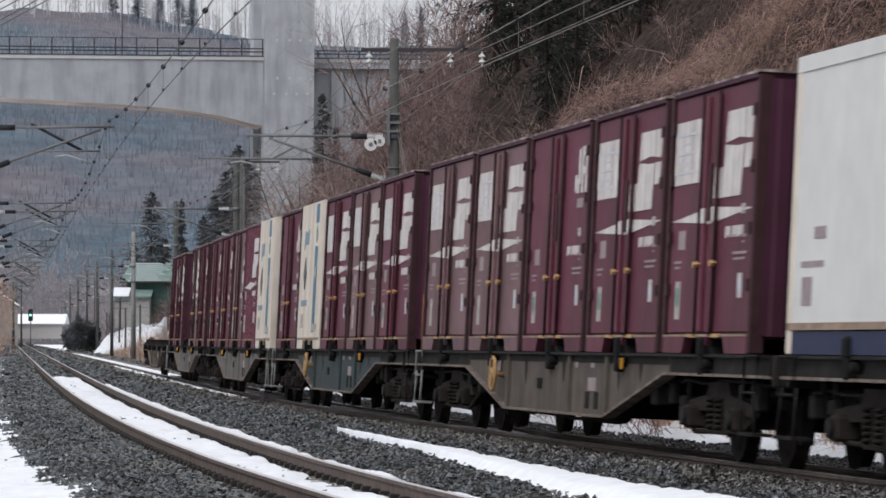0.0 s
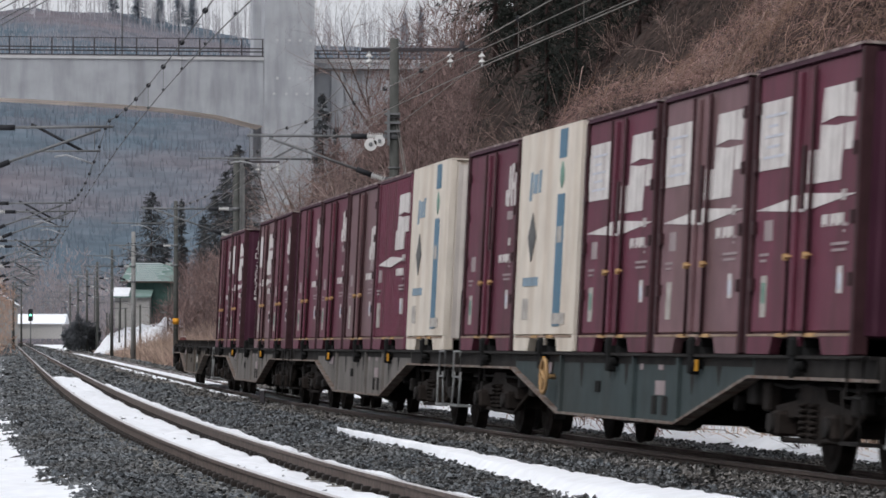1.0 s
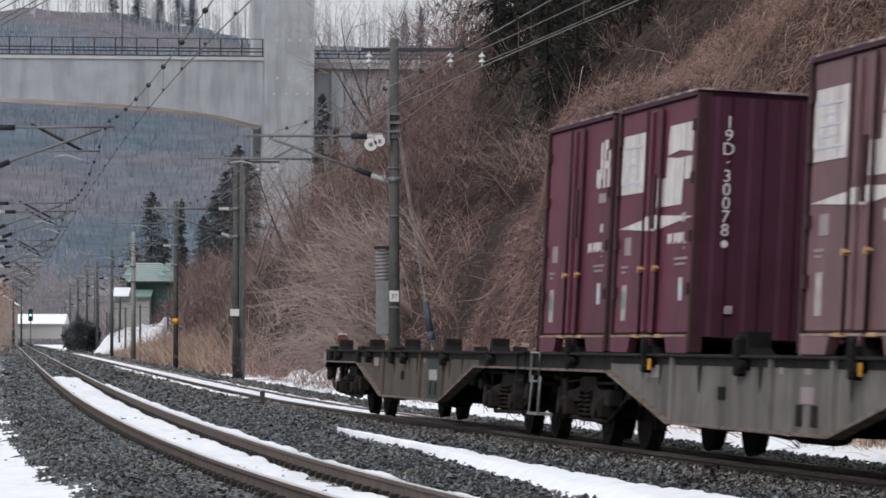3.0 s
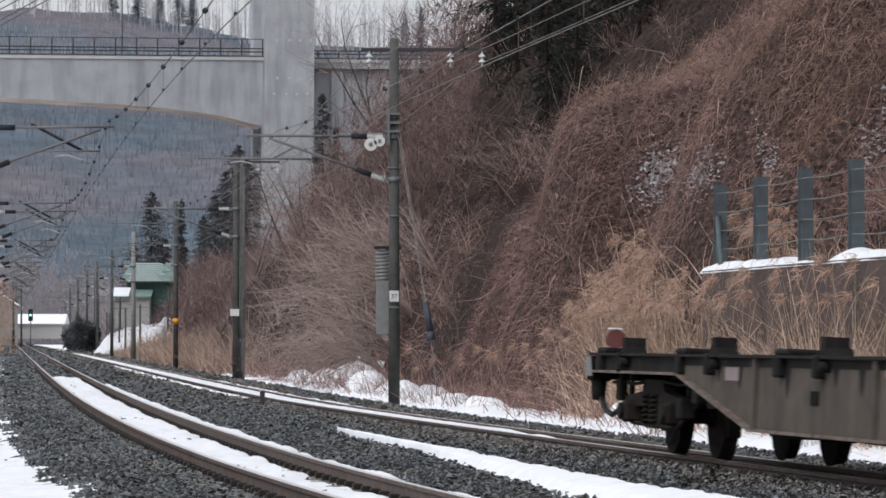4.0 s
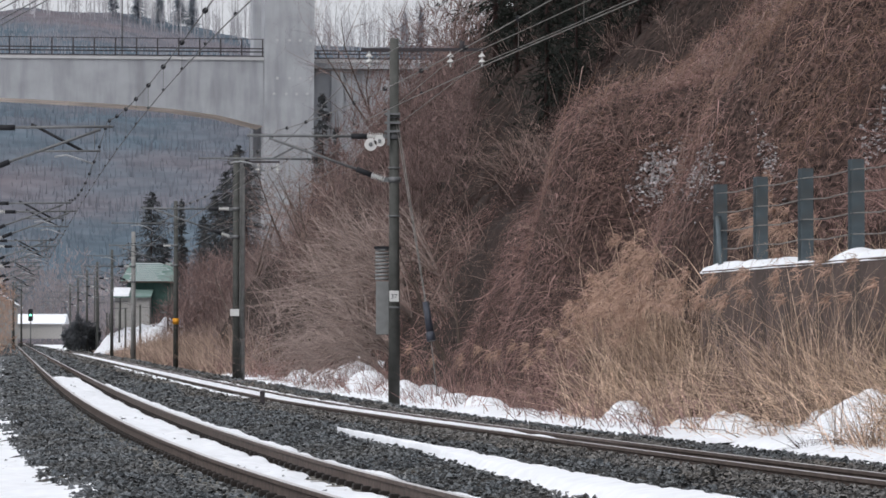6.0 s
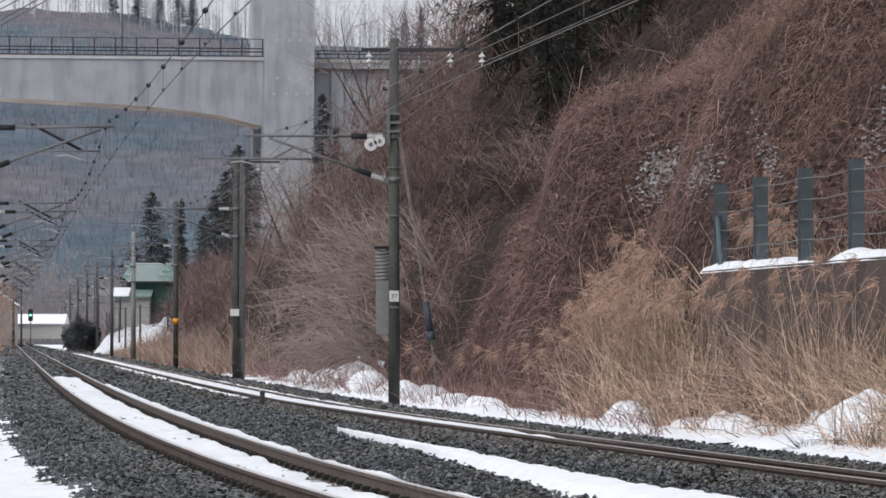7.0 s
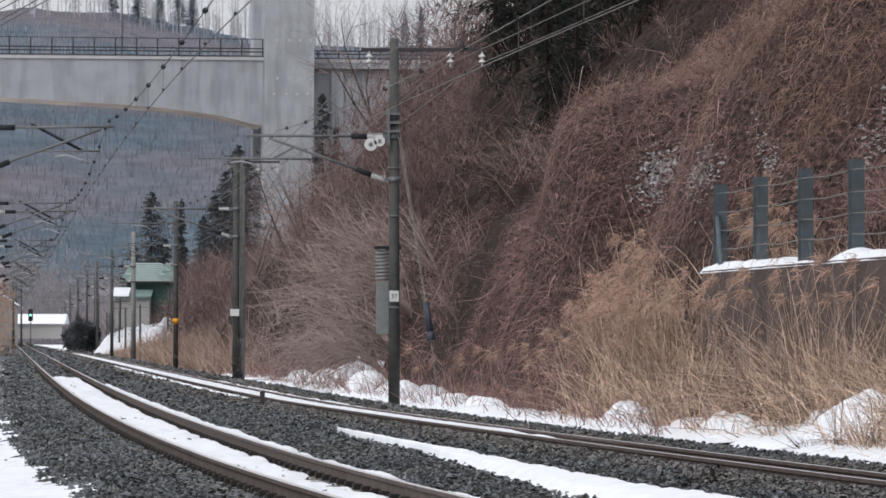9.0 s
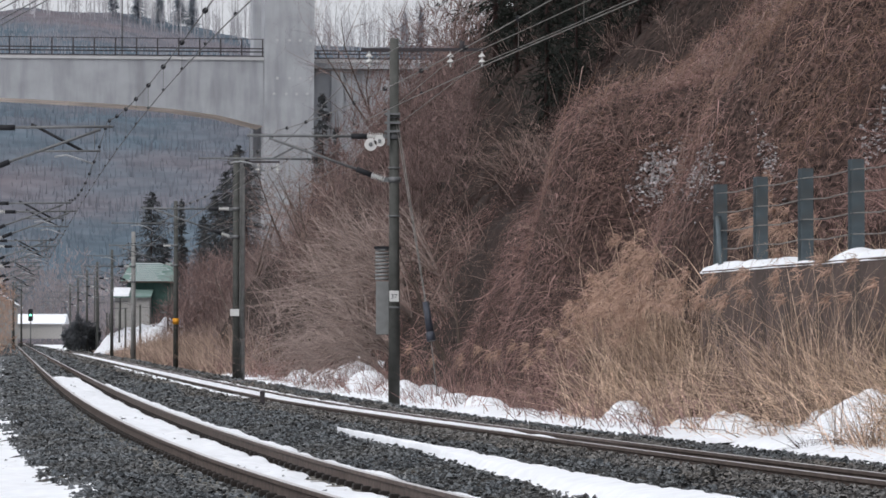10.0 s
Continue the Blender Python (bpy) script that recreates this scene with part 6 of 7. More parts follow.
def build_far_things():
    # house with a green roof on a snowy bank
    farmhouse()
    gable("warehouse", pose(-60.0, 590, 1.1, 0, 0, 90), 6.0, 8.5, 2.3, 1.1, "plaster", "snow", "low grey shed with a snow-covered roof", 0.5)
    gable("white_house", pose(-50.5, 450, 0.4, 0, 0, 12), 5.0, 6.0, 4.4, 1.6, "plaster", "snow", "pale house with a snow-covered gable roof", 0.5, ())
    xs, ys = np.meshgrid(np.linspace(-34, -22, 90), np.linspace(352, 398, 70))
    z = (np.interp(xs, [-32.6, -31.4, -30.9, -29.6, -28.6, -27, -25.8, -24.6], [0, 0.3, 2.3, 2.5, 2.9, 2.7, 3.5, 0.6]) + 0.9 * fbm(xs * 0.7, ys * 0.10, 95)) * np.clip((ys - 354) / 22, 0, 1) ** 0.8 - 0.5
    tagged(sheet("snow_bank", xs, ys, z, "snow"), "snow-covered bank below the farmhouse", "snow bank", kind="stuff")
    xs, ys = np.meshgrid(np.linspace(-75, -25, 50), np.linspace(430, 640, 40))
    tagged(sheet("snow_field", xs, ys, -0.55 + 0.0011 * (ys - 60) + 0.5 * np.clip(fbm(xs * 0.1, ys * 0.03, 97), -0.6, 0.5), "snow"), "thin snow on the flat ground by the sheds", "snow", kind="stuff")
    # Out-of-view snow sheet, added to bounce light up at the girder soffit.
    xs, ys = np.meshgrid(np.linspace(-170, -42, 50), np.linspace(270, 440, 40))
    tagged(sheet("snow_field", xs, ys, -0.45 + 0.0011 * (ys - 60) + 0.3 * fbm(xs * 0.1, ys * 0.03, 96), "snow"), "unseen snow sheet added to bounce light onto the bridge", "snow", kind="stuff")
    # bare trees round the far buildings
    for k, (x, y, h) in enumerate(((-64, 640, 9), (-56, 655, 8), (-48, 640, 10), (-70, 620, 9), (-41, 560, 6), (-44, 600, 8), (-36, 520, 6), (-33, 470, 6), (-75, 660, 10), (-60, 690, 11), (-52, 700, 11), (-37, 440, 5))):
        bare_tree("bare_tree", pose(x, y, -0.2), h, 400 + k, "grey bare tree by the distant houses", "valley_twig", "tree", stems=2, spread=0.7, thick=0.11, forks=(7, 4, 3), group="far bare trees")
    # haze-tinted woods at the foot of the mountain, and dense bushes by the line
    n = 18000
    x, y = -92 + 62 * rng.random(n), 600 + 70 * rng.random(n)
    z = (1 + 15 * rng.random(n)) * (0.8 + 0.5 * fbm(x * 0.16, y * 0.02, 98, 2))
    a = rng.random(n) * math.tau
    tagged(strands("valley_woods", np.stack([x, y, z - 1], 1), np.stack([0.6 * np.cos(a), 0.6 * np.sin(a), 0.5 + rng.random(n)], 1), 0.6 + 1.4 * rng.random(n), 0.03 + 0.04 * rng.random(n), 0.1 + 0 * x, "haze_wood", 1, 0.2), "haze-tinted bare woods at the foot of the mountain", "woods", kind="stuff")
    for bx, by, bz, br in ((-36.5, 405, 1.8, 1.25), (-37.7, 407, 1.3, 0.95), (-35.6, 406, 1.2, 0.9)):
        n = 1500
        d = rng.normal(0, 1, (n, 3))
        d /= np.linalg.norm(d, axis=1, keepdims=True)
        p = np.array([bx, by, bz]) + d * (br * (0.4 + 0.5 * rng.random(n) + 0.6 * fbm(d[:, 0] * 2.5 + bx, d[:, 2] * 2.5, 99, 2)))[:, None] * np.array([1, 1, 1.35])
        bush = thing("evergreen_bush", pose(bx, by, -0.2), "dense dark evergreen bush beside the far track", "bush", "far evergreen bushes")
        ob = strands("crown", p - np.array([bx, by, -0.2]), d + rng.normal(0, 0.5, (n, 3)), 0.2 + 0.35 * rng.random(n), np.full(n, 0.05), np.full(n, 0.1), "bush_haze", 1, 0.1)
        ob.parent = bush
        bm = B()
        rod(bm, (0, 0, -0.3), (0, 0, bz + 0.4), 0.08, 0.04, 6)
        part("stem", bm, "bark", bush)
    # colour-light signal
    sg = thing("railway_signal", pose(-41.2, 401, 1.0), "colour-light railway signal showing green", "signal")
    bm = B()
    rod(bm, (0, 0, -1.6), (0, 0, 3.4), 0.06, None, 8)
    part("post", bm, "tube", sg)
    bm = B()
    box(bm, -0.22, 0.22, -0.1, 0.1, 1.9, 3.1, 0.04)
    part("backboard", bm, "black", sg)
    for z, c in ((2.85, "dark_glass"), (2.5, "green_lamp"), (2.15, "dark_glass")):
        bm = B()
        rod(bm, (0, -0.1, z), (0, -0.14, z), 0.11, None, 12)
        part("lens", bm, c, sg)
    # stub post between the tracks
    st = thing("marker_post", pose(-3.42, 76.0, -0.4), "short dark marker post in the ballast", "marker post")
    bm = B()
    box(bm, -0.045, 0.045, -0.045, 0.045, 0, 0.62, 0.01)
    part("post", bm, "railing", st)
    bm = B()
    box(bm, -0.05, 0.05, -0.05, 0.05, 0.62, 0.65, 0.01)
    part("cap", bm, "coping", st)
    # slim poles and their wires by the houses
    tops = []
    for x, y, h in ((-41.5, 395, 7.0), (-35.2, 410, 6.2), (-46.0, 430, 7.6), (-30.4, 378, 5.4), (-39.5, 455, 8.5), (-50.0, 470, 8.0), (-33.0, 440, 7.5), (-25.5, 372, 5.0), (-37.5, 350, 5.4)):
        p = thing("utility_pole", pose(x, y, -0.4), "slim grey utility pole by the distant houses", "pole", "far utility poles")
        bm = B()
        rod(bm, (0, 0, 0), (0, 0, h), 0.11, 0.07, 8)
        part("shaft", bm, "pole", p)
        bm = B()
        for z in (0.35, 1.0):
            box(bm, -0.7, 0.7, -0.05, 0.05, h - z - 0.05, h - z + 0.04)
        part("cross_arm", bm, "tube", p)
        tops.append((x, y, h - 0.75))
    for a, b in ((0, 2), (1, 6), (2, 5), (3, 1), (6, 4), (7, 3)):
        P, Q = Vector(tops[a]), Vector(tops[b])
        wire("service_wire", [P.lerp(Q, u) - Vector((0, 0, 1.6 * u * (1 - u))) for u in np.linspace(0, 1, 9)], 0.022, "wire", "slack service wire between distant poles")
    # short posts by the line farther off
    for y, o in ((300, 4.2), (330, 4.0), (362, 4.4), (395, 4.1), (420, 5.0)):
        p = thing("signal_post", pose(float(rx(y)) + o, y, -0.5), "slim dark trackside post", "post", "posts by the line")
        bm = B()
        rod(bm, (0, 0, 0), (0, 0, 4.2), 0.09, 0.07, 8)
        part("shaft", bm, "pole", p)


# ---- vegetation ----
def branches(h, seed, spread=0.7, thick=0.06, levels=4, forks=(7, 5, 4), lean=(0, 0)):
    """Tapered limbs of a bare tree as arrays: starts, ends, radii."""
    r = np.random.default_rng(seed)
    segs = []
    def grow(p, d, length, rad, level):
        steps = 5 if level == 0 else 4
        pts = [p]
        for k in range(steps):
            d = d + Vector(r.normal(0, 0.11 + 0.03 * level, 3)) + Vector((0, 0, 0.05 if level < 2 else -0.03))
            d.normalize()
            q = p + d * (length / steps)
            r0, r1 = rad * (1 - 0.75 * k / steps), rad * (1 - 0.75 * (k + 1) / steps)
            segs.append((p, q, r0, r1))
            p = q
            pts.append((q, d.copy(), r1))
        if level + 1 < levels:
            for _ in range(forks[level]):
                k = int(r.integers(1 if level == 0 else 0, steps)) + 1
                q, dd, rr = pts[k]
                out = Vector(r.normal(0, 1, 3))
                out = (out - dd * out.dot(dd)).normalized()
                nd = (dd * (1 - spread * 0.6) + out * spread).normalized()
                grow(q, nd, length * (0.42 + 0.25 * r.random()), rr * 0.7, level + 1)
    grow(Vector((0, 0, -0.3)), Vector((lean[0], lean[1], 1)).normalized(), h, thick, 0)
    return segs


def limbs(name, segs, mat, parent, sides=4):
    P = np.array([s[0] for s in segs])
    Q = np.array([s[1] for s in segs])
    r0, r1 = np.array([s[2] for s in segs]), np.array([s[3] for s in segs])
    d = Q - P
    d /= np.linalg.norm(d, axis=1, keepdims=True)
    u = np.cross(d, np.array([0.3, 0.2, 0.93]))
    u /= np.linalg.norm(u, axis=1, keepdims=True) + 1e-9
    w = np.cross(d, u)
    ang = np.arange(sides) * math.tau / sides
    ring = lambda C, R: np.stack([C + R[:, None] * (math.cos(a) * u + math.sin(a) * w) for a in ang], 1)
    V = np.stack([ring(P, r0), ring(Q, r1)], 1)
    idx = np.arange(len(P) * 2 * sides).reshape(len(P), 2, sides)
    nxt = np.roll(idx, -1, 2)
    ob = mesh_of(name, V, np.stack([idx[:, 0], nxt[:, 0], nxt[:, 1], idx[:, 1]], -1), mat)
    ob.parent = parent
    return ob


def bare_tree(name, m, h, seed, label, mat="twig_grey", category="tree", stems=1, spread=0.7, thick=0.06, forks=(8, 6, 4), group=""):
    ob = thing(name, m, label, category, group)
    r = random.Random(seed)
    for s in range(stems):
        a = r.random() * math.tau
        k = 0.75 if stems > 1 else 0.1
        segs = branches(h * r.uniform(0.75, 1.05), seed * 31 + s, spread, thick, 4, forks, (k * math.cos(a), k * math.sin(a)))
        limbs("trunk", segs[:5], "bark", ob, 6)
        limbs("crown", segs[5:], mat, ob, 3)
    return ob


def conifer(m, h, seed, label, sparse=1.0, mat="needle", wide=0.24):
    """An evergreen: tapered trunk, drooping boughs in uneven tiers, needled sprays along each."""
    ob = thing("conifer", m, label, "tree", "dark evergreens")
    bm = B()
    rod(bm, (0, 0, -0.5), (0, 0, h), 0.013 * h, 0.01, 8)
    part("trunk", bm, "twig_dark", ob)
    r = np.random.default_rng(seed)
    n = int(170 * sparse)
    u = 0.10 + 0.90 * np.sort(r.random(n)) ** 0.9
    a = r.random(n) * math.tau
    lump = 0.75 + 0.6 * fbm(a * 1.3, u * 6, seed, 2)
    L = h * wide * (1.0 - u) ** (0.75 if mat == "needle" else 0.6) * (0.55 + 0.6 * r.random(n)) * lump + 0.05
    base = np.stack([0 * u, 0 * u, u * h], 1)
    way = np.stack([np.cos(a), np.sin(a), 0.35 - 0.65 * (1 - u)], 1)
    way /= np.linalg.norm(way, axis=1, keepdims=True)
    k = 9
    t = np.tile(np.linspace(0.12, 1, k), n)
    B_, W_, L_ = np.repeat(base, k, 0), np.repeat(way, k, 0), np.repeat(L, k)
    c = B_ + W_ * (t * L_)[:, None]
    c[:, 2] -= 0.22 * L_ * t * t
    out = W_ * 0.7 + r.normal(0, 0.5, W_.shape) - np.array([0, 0, 0.12])
    s = (h / 9) ** 0.8
    ob2 = strands("crown", c, out, (0.14 + 0.30 * r.random(len(c))) * s * (1.25 - 0.5 * t) * (0.4 + 0.6 * np.sqrt(1 - np.repeat(u, k) * 0.99)), np.full(len(c), (0.026 if mat == "needle" else 0.034) * s), np.full(len(c), 0.25), mat, 1, 0.15)
    ob2.parent = ob
    return ob


def scatter(n, y0, y1, o0, o1, power=1.0):
    y = y0 + (y1 - y0) * rng.random(n) ** power
    o = o0 + (o1 - o0) * rng.random(n)
    return y, o, np.stack([rx(y) + o, y, hill(o, y)], 1)


def clumps(count, each, y0, y1, o0, o1, size):
    """Stems that spring from scattered root stocks: base points and outward directions."""
    y, o, c = scatter(count, y0, y1, o0, o1)
    keep = ~((y < 73.5) & (o < 7.2)) & (fbm(y * 0.22, o * 0.3, 131, 3) + 0.7 * rng.random(count) > 0.06)
    y, o, c = y[keep], o[keep], c[keep]
    rep = np.repeat(np.arange(len(c)), each)
    off = rng.normal(0, 0.28, (len(rep), 2)) * size
    oo, yy = o[rep] + off[:, 0], y[rep] + off[:, 1]
    p = np.stack([rx(yy) + oo, yy, hill(oo, yy) - 0.05], 1)
    way = np.stack([off[:, 0] * 1.6 / size - 0.35, off[:, 1] * 1.6 / size, 0.9 + 0 * oo], 1) + rng.normal(0, 0.35, (len(rep), 3))
    tall = (0.75 + 0.5 * rng.random(len(c)) + 0.7 * fbm(y * 0.35, o * 0.45, 137, 2))[rep].clip(0.3, 2)
    return p, way, tall


def cover(name, count, y0, y1, o0, o1, size, mat, label, seed, crest=True, low=0.0, bar=0.0):
    """Tangled short stems and vines over the slope's crests, or shade-dark in its hollows."""
    r = np.random.default_rng(seed)
    y, o = y0 + (y1 - y0) * r.random(count), o0 + (o1 - o0) * r.random(count)
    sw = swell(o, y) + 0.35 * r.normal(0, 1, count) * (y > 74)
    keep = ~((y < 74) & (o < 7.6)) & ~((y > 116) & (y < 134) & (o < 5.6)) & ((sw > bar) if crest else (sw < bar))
    if crest:
        keep &= o < np.interp(y, [93, 97, 104, 112, 150], [30, 12, 10.5, 9.3, 8.8])
    y, o = y[keep], o[keep]
    m = len(y)
    lift = low + 0.45 * size * r.random(m) * (0.8 + fbm(y * 0.8, o * 0.9, seed + 1, 2))
    p = np.stack([rx(y) + o, y, hill(o, y) + lift], 1)
    way = np.stack([r.normal(-0.3, 0.8, m), r.normal(-0.1, 0.7, m), r.normal(0.15, 0.7, m)], 1)
    tagged(strands(name, p, way, (0.15 + 0.55 * r.random(m) ** 2) * size, (0.004 + 0.008 * r.random(m) ** 5) * size ** 0.7, 0.3 + 0.9 * r.random(m), mat, 2, 0.65), label, "brush", kind="stuff")


def fans(count, y0, y1, o0, o1, tall, mat, label, seed):
    """Shrubs whose bare stems fan out from one root and fork near their ends."""
    r = np.random.default_rng(seed)
    y, o = y0 + (y1 - y0) * r.random(count), o0 + (o1 - o0) * r.random(count)
    keep = ~((y < 74) & (o < 7.6))
    y, o = y[keep], o[keep]
    rep = np.repeat(np.arange(len(y)), 9)
    m = len(rep)
    p = np.stack([rx(y[rep]) + o[rep], y[rep], hill(o[rep], y[rep])], 1) + r.normal(0, 0.08, (m, 3))
    way = np.stack([r.normal(-0.25, 0.5, m), r.normal(0, 0.45, m), 0.6 + 0.7 * r.random(m)], 1)
    way /= np.linalg.norm(way, axis=1, keepdims=True)
    L = tall * (0.5 + 0.8 * r.random(m))
    tagged(strands("fan_shrub", p, way, L, 0.008 + 0.009 * r.random(m), 0.15 + 0.3 * r.random(m), mat, 5, 0.28), label, "shrub", kind="stuff")
    k = 8
    t = 0.35 + 0.6 * r.random(m * k)
    P, W, LL = np.repeat(p, k, 0), np.repeat(way, k, 0), np.repeat(L, k)
    q = P + W * (t * LL)[:, None] - np.array([0, 0, 1.0]) * (0.28 * LL * t * t)[:, None]
    out = W + r.normal(0, 0.55, W.shape)
    tagged(strands("fan_twigs", q, out, LL * (0.15 + 0.3 * r.random(m * k)), np.full(m * k, 0.005), 0.2 + 0.3 * r.random(m * k), mat, 2, 0.2), "fine twigs of the fanned shrubs", "twigs", kind="stuff")


def trails(count, y0, y1, o0, o1, fall, length, thick, mat, label, seed, bar=0.0):
    """Vines that run down over the slope (small fall) or hang from its crests (large fall)."""
    r = np.random.default_rng(seed)
    y, o = y0 + (y1 - y0) * r.random(count), o0 + (o1 - o0) * r.random(count)
    keep = ~((y < 75) & (o < 8.0)) & (swell(o, y) > bar)
    y, o = y[keep], o[keep]
    m, k = len(y), 10
    L = length * (0.4 + 1.0 * r.random(m))
    head = r.normal(0, 0.45, m)
    lift = 0.25 + 0.35 * r.random(m) + fall * L * 0.5
    pts = []
    for j in range(k):
        u = j / (k - 1)
        head = head + r.normal(0, 0.22, m)
        o = o - L / (k - 1) * (0.62 - 0.35 * fall) * np.cos(head)
        y = y + L / (k - 1) * 0.7 * np.sin(head)
        up = lift * (1 - u * (0.25 + 0.75 * fall)) + 0.06 * r.normal(0, 1, m)
        pts.append(np.stack([rx(y) + o, y, hill(o, y) + up], 1))
    tagged(tubes("vine", np.stack(pts, 1), thick * (0.5 + 0.9 * r.random(m)), mat), label, "vines", kind="stuff")


def arching(count, y0, y1, o0, o1, tall, way0, mat, label, seed):
    """Bare shrubs whose grey limbs arch over to one side and fork into fine sprays."""
    r = np.random.default_rng(seed)
    for _ in range(count):
        y, o = y0 + (y1 - y0) * r.random(), o0 + (o1 - o0) * r.random()
        ob = thing("shrub", pose(float(rx(y)) + o, y, float(hill(np.array([o]), np.array([y]))[0])), label, "shrub", "shrubs on the slope")
        n, k = 11, 9
        u = np.linspace(0, 1, k)
        way = np.array(way0)[None] + r.normal(0, 0.30, (n, 3))
        way /= np.linalg.norm(way, axis=1, keepdims=True)
        L = tall * (0.55 + 0.6 * r.random(n))
        sag = 0.25 + 0.35 * r.random(n)
        jit = np.cumsum(r.normal(0, 0.035, (n, k, 3)), 1) * u[None, :, None]
        P = way[:, None] * (L[:, None] * u)[..., None] + jit
        P[..., 2] += (L * 0.5)[:, None] * u[None] - (L * sag)[:, None] * u[None] ** 2 * 1.6
        limb = tubes("limb", P, 0.017 + 0.010 * r.random(n), mat, 4)
        limb.parent = ob
        # side sprays along every limb
        s, kk = 9, 6
        at = r.integers(2, k, (n, s))
        Q = P[np.arange(n)[:, None], at].reshape(-1, 3)
        W = np.repeat(way, s, 0) + r.normal(0, 0.42, (n * s, 3)) + np.array([0, 0, -0.05])
        W /= np.linalg.norm(W, axis=1, keepdims=True)
        l2 = np.repeat(L, s) * (0.2 + 0.3 * r.random(n * s))
        v = np.linspace(0, 1, kk)
        S = Q[:, None] + W[:, None] * (l2[:, None] * v)[..., None] + np.cumsum(r.normal(0, 0.03, (n * s, kk, 3)), 1) * v[None, :, None]
        S[..., 2] -= 0.18 * l2[:, None] * v[None] ** 2
        spray = tubes("spray", S, np.full(n * s, 0.0105), mat)
        spray.parent = ob
        tagged(spray, kind="stuff")
        T = S[:, 2:].reshape(-1, 3)
        W2 = np.repeat(W, kk - 2, 0) + r.normal(0, 0.5, (len(T), 3))
        twig = strands("twig", T, W2, 0.2 + 0.5 * r.random(len(T)), np.full(len(T), 0.0065), 0.15 + 0.2 * r.random(len(T)), mat, 2, 0.2)
        twig.parent = ob
        tagged(twig, kind="stuff")


def thicket(name, count, x0, x1, y0, y1, top, mat, label, seed, long=1.6, thick=0.02):
    """A deep stand of fine bare branches up to the height top(x), rooted on the slope."""
    r = np.random.default_rng(seed)
    x, y = x0 + (x1 - x0) * r.random(count), y0 + (y1 - y0) * r.random(count)
    h = top(x) * (0.9 + 0.22 * fbm(x * 0.9, y * 0.1, seed, 3))
    z = -0.5 + h * r.random(count) ** 0.8
    a = r.normal(0, 1, (count, 2))
    way = np.stack([0.5 * a[:, 0], 0.4 * a[:, 1], 0.45 + 0.8 * r.random(count)], 1)
    tagged(strands(name, np.stack([x, y, z], 1), way, long * (0.4 + 0.9 * r.random(count)), thick * (0.5 + 0.9 * r.random(count)), 0.1 + 0.2 * r.random(count), mat, 1, 0.25), label, "woods", kind="stuff")


